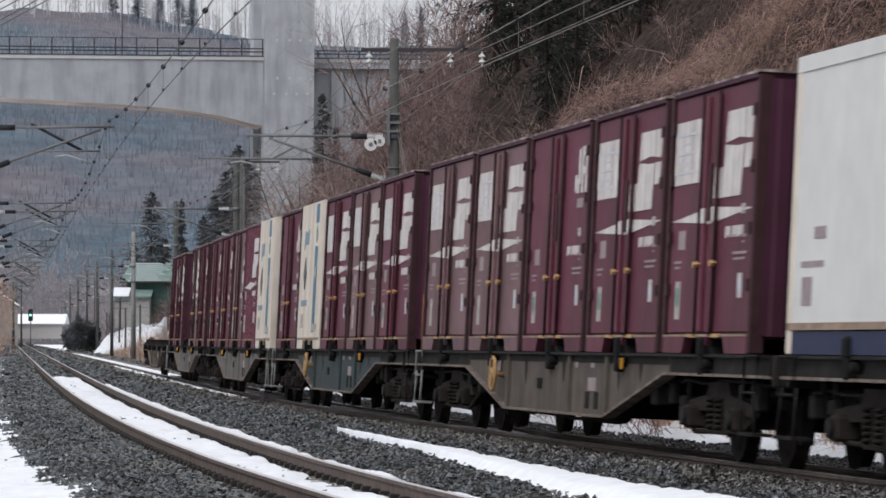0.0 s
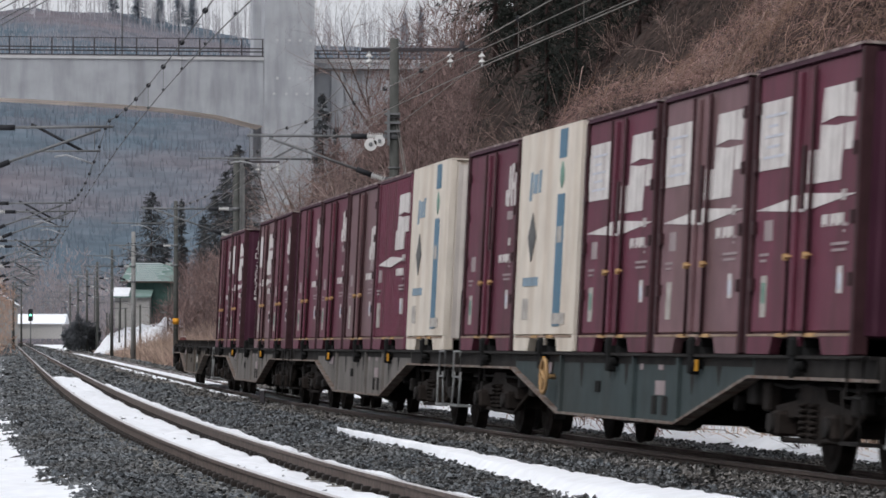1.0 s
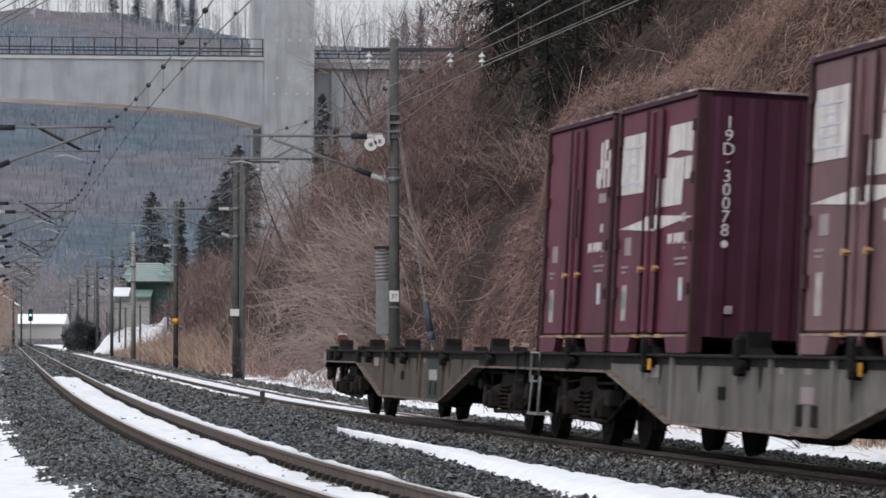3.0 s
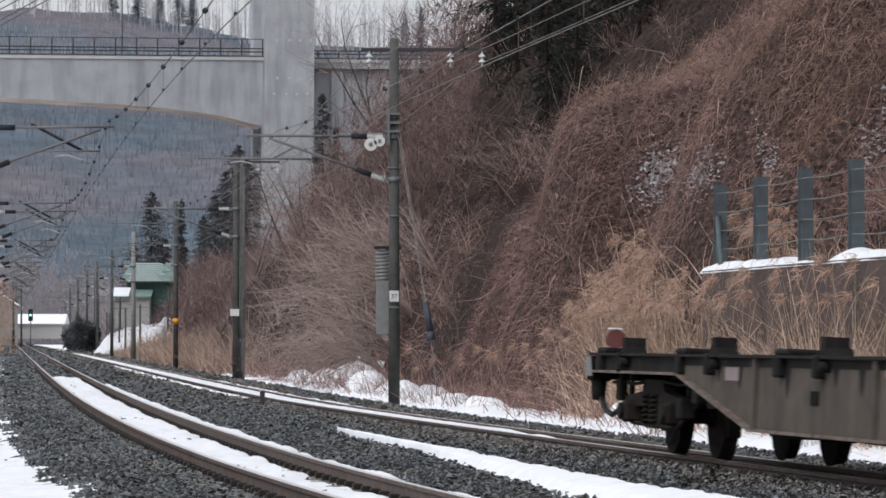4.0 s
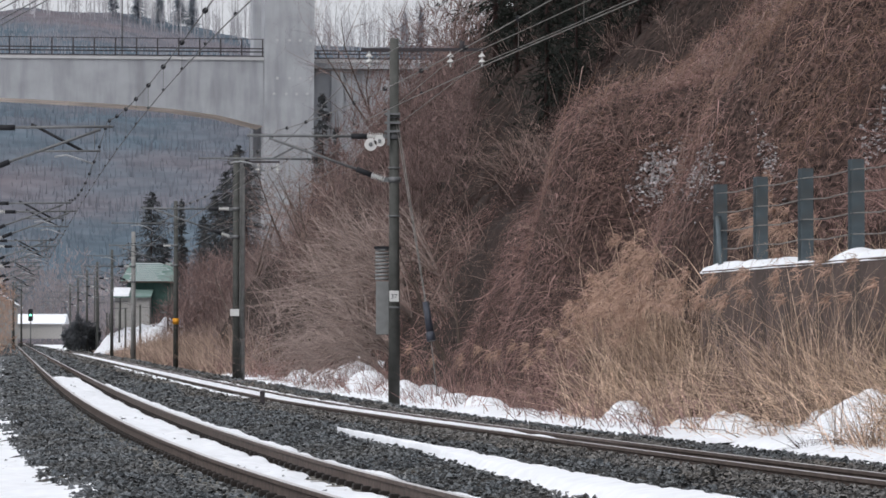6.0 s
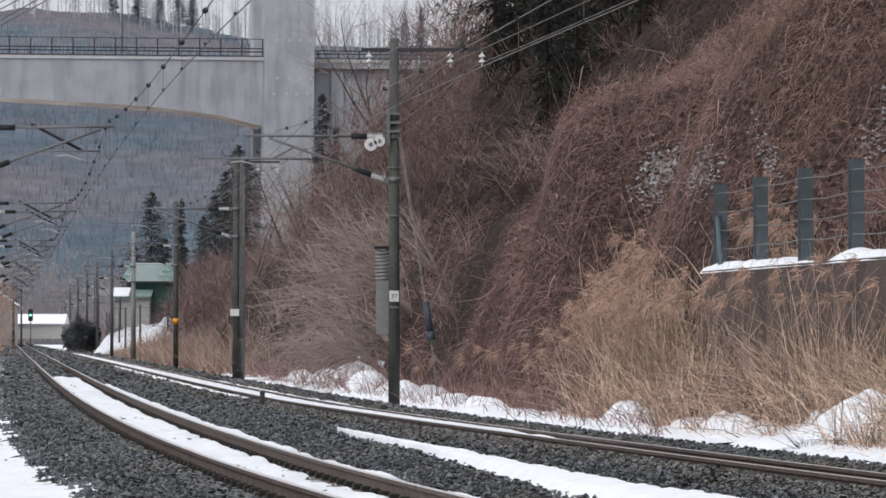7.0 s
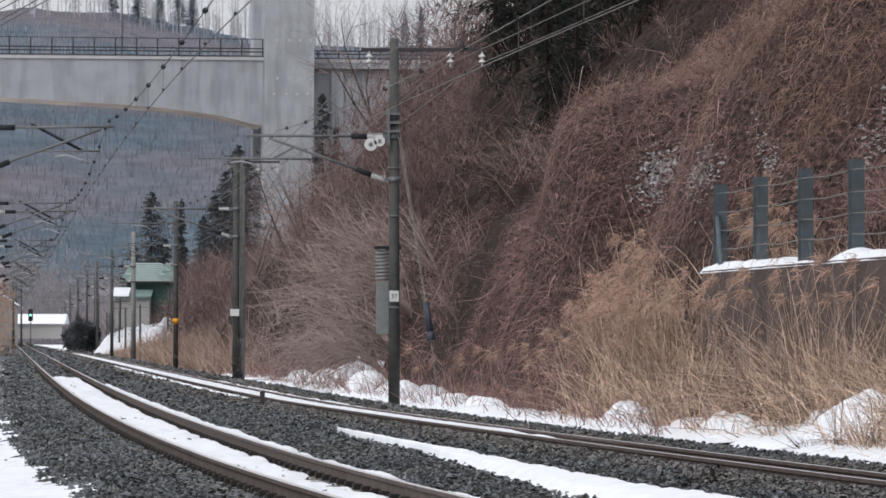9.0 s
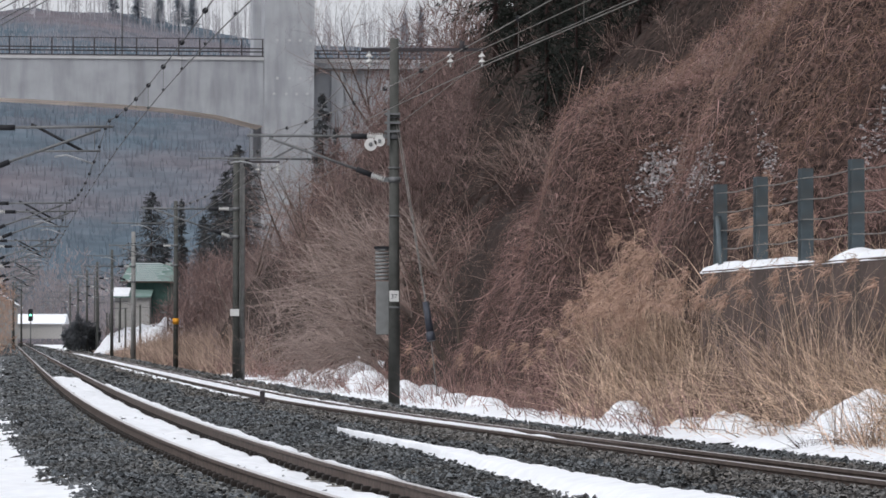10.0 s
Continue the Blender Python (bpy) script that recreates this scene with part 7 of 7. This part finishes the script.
def build_brush():
    # thickets of fine twigs over the whole slope
    for lo, hi, count, each, size in ((118, 190, 90, 16, 1.5), (185, 300, 170, 16, 2.2)):
        p, way, tall = clumps(count, each, lo, hi, 8.5 if lo > 180 else 4.6, 24, size)
        m = len(p)
        # Nearer clumps carry the evergreens' shade in their colour, farther ones haze.
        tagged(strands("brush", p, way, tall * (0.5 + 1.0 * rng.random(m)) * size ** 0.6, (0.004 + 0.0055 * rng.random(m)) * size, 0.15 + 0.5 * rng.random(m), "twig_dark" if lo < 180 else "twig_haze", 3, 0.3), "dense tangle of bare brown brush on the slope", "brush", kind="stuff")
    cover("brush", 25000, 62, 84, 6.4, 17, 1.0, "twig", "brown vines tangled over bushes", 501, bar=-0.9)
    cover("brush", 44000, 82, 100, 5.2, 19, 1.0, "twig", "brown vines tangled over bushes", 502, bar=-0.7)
    # In hollows and below evergreens the shade comes from the brush colour.
    cover("dark_and_shaded_brush", 15000, 62, 112, 5.2, 19, 0.9, "twig_dark", "undergrowth in the slope's hollows, shade put into its colour", 503, False, bar=0.0)
    cover("dark_and_shaded_brush", 17000, 97, 160, 7.0, 25, 1.4, "twig_dark", "undergrowth below the evergreens, darkened for their shade", 506, False, bar=2.0)
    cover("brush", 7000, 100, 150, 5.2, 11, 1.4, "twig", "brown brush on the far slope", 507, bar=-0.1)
    cover("tan_vines", 12000, 72, 84, 8.0, 16, 1.0, "tan", "tan dead vines matted over bushes", 504, low=0.15, bar=-0.3)
    cover("tan_vines", 5000, 84, 97, 7.0, 15, 1.0, "tan", "tan dead vines matted over bushes", 509, low=0.2, bar=0.5)
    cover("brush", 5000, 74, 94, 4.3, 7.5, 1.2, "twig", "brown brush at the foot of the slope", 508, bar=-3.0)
    trails(1100, 74, 97, 6.5, 17, 0.1, 0.9, 0.007, "tan", "tan vines running down over the bushes", 521, -0.2)
    trails(700, 74, 97, 6.5, 17, 0.1, 1.3, 0.007, "twig_grey", "grey vines running down over the bushes", 522, -0.2)
    trails(420, 75, 96, 7.0, 16, 0.8, 1.1, 0.008, "twig_grey", "dry grey vines hanging from the crests", 523, 0.3)
    trails(150, 75, 96, 7.0, 16, 0.8, 1.3, 0.009, "tan", "dry tan vines hanging from the crests", 524, 0.3)
    trails(800, 103, 140, 8.0, 17, 0.4, 1.6, 0.012, "twig_dark", "vines on the far slope, its shade put into their colour", 525, -3)
    fans(22, 78, 130, 5.4, 15, 2.0, "twig_grey", "bare shrubs with grey stems fanning from the root", 511)
    fans(10, 76, 96, 7.5, 14, 1.8, "tan", "bare shrubs with tan stems fanning from the root", 512)
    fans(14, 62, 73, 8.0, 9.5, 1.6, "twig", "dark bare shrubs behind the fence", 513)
    fans(5, 121, 126, 9.4, 10.4, 2.4, "twig_grey", "pale shrubs with stems fanning from the root", 514)
    arching(6, 114, 124, 4.9, 6.0, 3.1, (-0.85, -0.2, 0.4), "branch_pale", "large bare shrub whose grey limbs arch over towards the track", 531)
    arching(5, 117, 126, 6.0, 7.2, 3.6, (-0.7, -0.15, 0.7), "branch_pale", "large bare shrub whose grey limbs arch over towards the track", 532)
    # upright saplings
    y, o, p = scatter(240, 48, 230, 4.6, 18)
    keep = ~((y < 73.5) & (o < 8.0))
    p, m = p[keep], int(keep.sum())
    tagged(strands("saplings", p, np.stack([rng.normal(-0.15, 0.22, m), rng.normal(0, 0.2, m), np.ones(m)], 1), 1.0 + 1.8 * rng.random(m), 0.009 + 0.009 * rng.random(m), 0.02 + 0 * p[:, 0], "twig_grey", 5, 0.12), "thin grey saplings standing among the brush", "saplings", kind="stuff")
    # low scrub along the foot of the slope
    y, o, p = scatter(5200, 60, 260, 3.2, 5.4, 1.3)
    keep = fbm(y * 0.35, o * 0.6, 109) + 0.75 * rng.random(len(y)) > 0.12
    p, m, yy = p[keep], int(keep.sum()), y[keep]
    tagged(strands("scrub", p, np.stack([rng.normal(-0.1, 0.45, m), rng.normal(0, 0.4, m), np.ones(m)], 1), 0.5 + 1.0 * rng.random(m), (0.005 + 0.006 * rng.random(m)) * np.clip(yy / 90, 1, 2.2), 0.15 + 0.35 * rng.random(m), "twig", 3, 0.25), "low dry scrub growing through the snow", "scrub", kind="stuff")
    # brown undergrowth farther along the line
    y, o, p = scatter(4000, 150, 360, 3.6, 16)
    p = p[(y < 195) | (o > 7.5)]
    m = len(p)
    tagged(strands("undergrowth", p, np.stack([rng.normal(-0.1, 0.35, m), rng.normal(0, 0.3, m), np.ones(m)], 1), 1.2 + 2.2 * rng.random(m), 0.012 + 0.014 * rng.random(m), 0.1 + 0.2 * rng.random(m), "twig_haze", 3, 0.3), "brown leafless undergrowth beside the far track", "undergrowth", kind="stuff")
    # the wooded end of the hill below the bridge, and the copse behind the house
    thicket("hill_woods", 19000, -7.2, 3.2, 175, 250, lambda x: np.interp(x, [-7.2, -6.2, -5, -3.4, -2, -0.4, 0.6, 3.2], [8.0, 9.5, 12, 14.6, 16.2, 18.6, 20.5, 24]), "red_twig", "reddish bare woods on the end of the hill", 541, 1.5, 0.018)
    thicket("hill_woods", 8000, -2.6, 1.3, 140, 166, lambda x: np.interp(x, [-2.6, -1.2, 0, 1.3], [8.5, 10.8, 12.6, 14.0]), "red_twig", "reddish bare bushes on the shoulder of the hill", 543, 1.2, 0.013)
    thicket("hedge", 2600, -28.2, -20.4, 384, 395, lambda x: np.interp(x, [-28.2, -27, -24, -20.4], [3.5, 5.2, 5.6, 6.0]), "red_twig", "brown hedge below the farmhouse", 544, 1.1, 0.022)
    thicket("bank_scrub", 500, -31.5, -25.5, 366, 392, lambda x: 2.6 + 0 * x, "red_twig", "dry scrub poking through the snowy bank", 545, 0.9, 0.02)
    thicket("tan_bush", 900, -29.2, -26.9, 246, 254, lambda x: np.interp(x, [-29.2, -28, -26.9], [7.4, 7.0, 5.2]), "plume", "tan winter bush beside the far verge", 546, 0.9, 0.02)
    thicket("copse", 8000, -20.6, -13.0, 296, 335, lambda x: np.interp(x, [-20.6, -19.5, -17, -13], [5.0, 8.3, 8.8, 9.6]), "red_twig", "reddish bare copse beside the farmhouse", 542, 1.5, 0.019)


def build_reeds():
    # dry grass in tufts below the wall, combed over towards the track
    def tufts(count, each, y0, y1, o0, o1, ln, mat, lean=-0.38, loose=0.30):
        y, o, c = scatter(count, y0, y1, o0, o1)
        keep = ~((abs(y - 54.6) < 2.0) & (o < 5.5)) & ~((abs(y - 60.3) < 3.4) & (o < 4.75) & (rng.random(count) < 0.85)) & ~((abs(y - 68.2) < 1.3) & (o < 4.7)) & (fbm(y * 0.5, o * 0.9, 115, 3) + 0.8 * rng.random(count) > 0.05)
        y, o, c = y[keep], o[keep], c[keep]
        rep = np.repeat(np.arange(len(c)), each)
        m = len(rep)
        off = rng.normal(0, 0.13, (m, 2))
        p = c[rep] + np.concatenate([off, np.full((m, 1), -0.06)], 1)
        bias = rng.normal(0, 0.42, (len(c), 2))[rep]
        way = np.stack([lean + bias[:, 0] + off[:, 0] * 1.5 + rng.normal(0, loose, m), bias[:, 1] + off[:, 1] * 1.5 + rng.normal(0, loose, m), np.ones(m)], 1)
        size = (0.7 + 0.6 * rng.random(len(c)))[rep]
        tagged(strands("dry_grass", p, way, ln * size * (0.4 + 0.8 * rng.random(m)), 0.0045 + 0.007 * rng.random(m) ** 3, 0.08 + 0.7 * rng.random(m) ** 2, mat, 3, 0.32), "tall tan dry grass leaning over the snow", "grass", kind="stuff")
    tufts(230, 18, 43, 58, 3.9, 6.0, 1.5, "straw", 0.02, 0.40)
    tufts(240, 18, 55, 73, 3.9, 6.0, 1.5, "straw", -0.08, 0.40)
    tufts(26, 16, 68, 88, 4.0, 6.2, 1.1, "twig_grey", -0.2)
    tufts(100, 20, 44, 72, 4.2, 6.0, 1.4, "twig_grey", -0.05, 0.45)
    tufts(60, 16, 44, 73, 4.0, 5.8, 1.2, "twig_dark", -0.1, 0.5)
    tufts(120, 22, 46, 72.5, 4.8, 5.85, 2.2, "straw", 0.08, 0.30)
    tufts(70, 20, 46, 72.5, 5.0, 5.85, 2.3, "twig_grey", 0.06, 0.35)
    tufts(40, 14, 71, 80, 4.4, 6.4, 1.9, "straw", -0.15, 0.28)
    tufts(20, 12, 62, 71, 6.9, 7.3, 0.9, "straw", -0.1, 0.3)
    tufts(16, 60, 56, 72, 3.95, 4.6, 2.1, "straw", 0.12, 0.55)
    tufts(34, 14, 66, 130, 3.5, 4.8, 0.8, "tan", -0.1, 0.4)
    tufts(70, 9, 44, 73, 3.6, 4.6, 0.55, "twig_grey", -0.1, 0.6)
    tufts(26, 10, 46, 70, 3.9, 4.7, 0.9, "twig_dark", -0.1, 0.6)
    # a dark little shrub in front of the mound
    n = 90
    a = rng.random(n) * math.tau
    p = np.stack([rx(52.6) + 3.75 + 0.12 * np.cos(a), 52.6 + 0.12 * np.sin(a), hill(np.full(n, 3.75), np.full(n, 52.6))], 1)
    tagged(strands("low_shrub", p, np.stack([0.8 * np.cos(a), 0.8 * np.sin(a), 0.5 + rng.random(n)], 1), 0.25 + 0.4 * rng.random(n), np.full(n, 0.006), 0.3 + 0 * a, "twig_dark", 4, 0.4), "low dark shrub in front of the snow mound", "shrub", kind="stuff")
    # plumed reeds
    def plumed(count, y0, y1, o0, o1, lo, hi):
        y, o, p = scatter(count, y0, y1, o0, o1)
        tall = lo + (hi - lo) * rng.random(count)
        way = np.stack([rng.normal(-0.12, 0.12, count), rng.normal(0, 0.12, count), np.ones(count)], 1)
        tagged(strands("reeds", p, way, tall, np.full(count, 0.006), np.full(count, 0.03), "straw", 4, 0.05), "tall dry reed stems", "reeds", kind="stuff")
        tip = p + way / np.linalg.norm(way, axis=1, keepdims=True) * (tall * 0.92)[:, None]
        rep = np.repeat(np.arange(count), 22)
        m = len(rep)
        c = tip[rep] + rng.normal(0, 0.035, (m, 3)) - np.array([0, 0, 0.12]) * rng.random((m, 1))
        tagged(strands("reed_plumes", c, np.stack([rng.normal(-0.6, 0.3, m), rng.normal(0, 0.3, m), rng.normal(-0.05, 0.4, m)], 1), 0.10 + 0.17 * rng.random(m), np.full(m, 0.008), np.full(m, 0.5), "plume", 2, 0.15), "pale feathery plumes of the dry reeds", "plumes", kind="stuff")
    plumed(120, 69.5, 75.5, 4.5, 5.7, 1.5, 2.5)
    plumed(36, 56, 69, 5.0, 5.8, 1.8, 2.6)
    plumed(30, 69, 72.6, 6.9, 7.6, 0.7, 1.1)
    plumed(14, 78, 100, 4.0, 5.2, 0.9, 1.5)
    # rank grass farther along both sides
    y, o, p = scatter(7500, 150, 420, 3.0, 5.2, 0.8)
    m = len(p)
    tagged(strands("dry_grass", p, np.stack([rng.normal(0, 0.3, m), rng.normal(0, 0.3, m), np.ones(m)], 1), (0.7 + 1.0 * rng.random(m)) * np.interp(y, [150, 190, 280, 320, 420], [0.7, 1.8, 1.7, 0.7, 0.5]), 0.008 + 0.009 * rng.random(m), 0.15 + 0.3 * rng.random(m), "reed_far", 2, 0.3), "tan dry grass along the far trackside", "grass", kind="stuff")
    yl = 240 + 260 * rng.random(2200)
    p = np.stack([nx(yl) - 2.4 - 5 * rng.random(2200), yl, -0.6 + 0.0011 * yl], 1)
    m = len(p)
    tagged(strands("dry_grass", p, np.stack([rng.normal(0, 0.3, m), rng.normal(0, 0.3, m), np.ones(m)], 1), 0.8 + 1.2 * rng.random(m), 0.02 + 0.02 * rng.random(m), 0.15 + 0 * yl, "straw", 3, 0.12), "tan dry grass on the far verge", "grass", kind="stuff")


def build_trees():
    on_hill = lambda y, o: pose(float(rx(y)) + o, y, float(hill(np.array([o]), np.array([y]))[0]) - 0.1)
    spots = [(101, 5.4, 4.4), (119, 5.2, 4.2), (134, 5.6, 4.6), (146, 6.5, 5.2), (158, 6.0, 5.6), (170, 7.5, 6.0)]
    for k, (y, o, h) in enumerate(spots):
        bare_tree("shrub", on_hill(y, o), h, 11 + k, "large bare shrub with arching grey branches", "twig_grey", "shrub", stems=4, spread=0.75, thick=0.045, forks=(6, 5, 3), group="shrubs on the slope")
    spots = [(196, 16, 7.5), (215, 14, 7), (232, 16, 8), (205, 9, 6), (225, 7.5, 6.5), (262, 10, 6.5), (285, 11, 6)]
    for k, (y, o, h) in enumerate(spots):
        bare_tree("bare_tree", on_hill(y, o), h, 51 + k, "bare brown deciduous tree on the slope", "twig_haze", "tree", stems=2, spread=0.7, thick=0.075, forks=(7, 5, 3), group="bare trees on the hill")
    spots = [(152, 13.5, 10), (156, 16.5, 12), (160, 19.5, 13), (150, 21.5, 11), (168, 15.5, 10), (172, 22, 13), (145, 17.5, 9), (164, 24.5, 13), (178, 18.5, 12), (148, 25, 12)]
    spots += [(166, 14.4, 11.5), (170, 15.2, 12), (141, 13.6, 9), (138, 17.0, 9), (128, 16.8, 8), (121, 16.4, 7)]
    spots += [(128, 11.4, 8), (132, 12.4, 9), (127, 13.2, 8), (131, 14.2, 8), (136, 15.2, 9), (122, 13.6, 7), (117, 12.6, 6), (124, 15.6, 8), (120, 11.2, 5.5)]
    for k, (y, o, h) in enumerate(spots):
        conifer(on_hill(y, o), h, 200 + k, "dark evergreen on the upper slope", 1.3)
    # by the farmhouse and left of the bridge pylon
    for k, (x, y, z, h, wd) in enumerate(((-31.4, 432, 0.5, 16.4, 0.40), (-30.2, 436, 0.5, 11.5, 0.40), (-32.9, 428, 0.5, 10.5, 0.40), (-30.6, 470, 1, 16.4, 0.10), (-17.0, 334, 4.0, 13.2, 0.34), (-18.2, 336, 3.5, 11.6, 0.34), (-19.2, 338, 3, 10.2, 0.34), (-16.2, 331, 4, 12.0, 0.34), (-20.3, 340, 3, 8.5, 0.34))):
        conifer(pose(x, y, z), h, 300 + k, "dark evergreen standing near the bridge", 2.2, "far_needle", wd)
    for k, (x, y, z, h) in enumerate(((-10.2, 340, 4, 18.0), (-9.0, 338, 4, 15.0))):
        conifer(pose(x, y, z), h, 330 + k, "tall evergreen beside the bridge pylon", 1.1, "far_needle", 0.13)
    for k, (x, y, h) in enumerate(((-5.2, 326, 15), (-3.4, 322, 14), (-6.4, 310, 12))):
        bare_tree("bare_tree", pose(x, y, 4.0), h * 0.9, 700 + k, "tall bare tree beside the bridge", "twig_haze", "tree", stems=2, spread=0.6, thick=0.11, forks=(8, 5, 4), group="bare trees on the hill")


# Needles and leaves lightened in colour to carry the haze.
M["far_needle"] = material("haze_tinted_needles", (0.062, 0.066, 0.070), 0.95, vary=0.3, scale=1.0, island=0.4)
M["bush_haze"] = material("haze_tinted_evergreen_leaves", (0.092, 0.098, 0.108), 0.95, vary=0.3, scale=1.0, island=0.3)
M["green_lamp"] = glow("green_signal_lamp", (0.05, 0.9, 0.45), 3.0)
build_ground()
build_ballast()
build_hill()
build_wall()
build_snow()
build_bridge()
build_distance()
build_train()
build_overhead()
build_far_things()
build_trees()
build_brush()
build_reeds()
for n, y0, y1, size in ((64000, 24, 46, 0.0245), (50000, 45, 76, 0.029), (22000, 75, 118, 0.044), (8000, 116, 230, 0.075), (5000, 225, 430, 0.13)):
    stones("ballast_stones", n, y0, y1, size, "loose dark blue-grey crushed stones")
build_track("track_near", N_X, N_Z, N_SLOPE, N_CANT, "curved narrow-gauge track on concrete sleepers", True)
build_track("track_far", R_X, R_Z, R_SLOPE, R_CANT, "railway track along the foot of the slope", False)
motions()
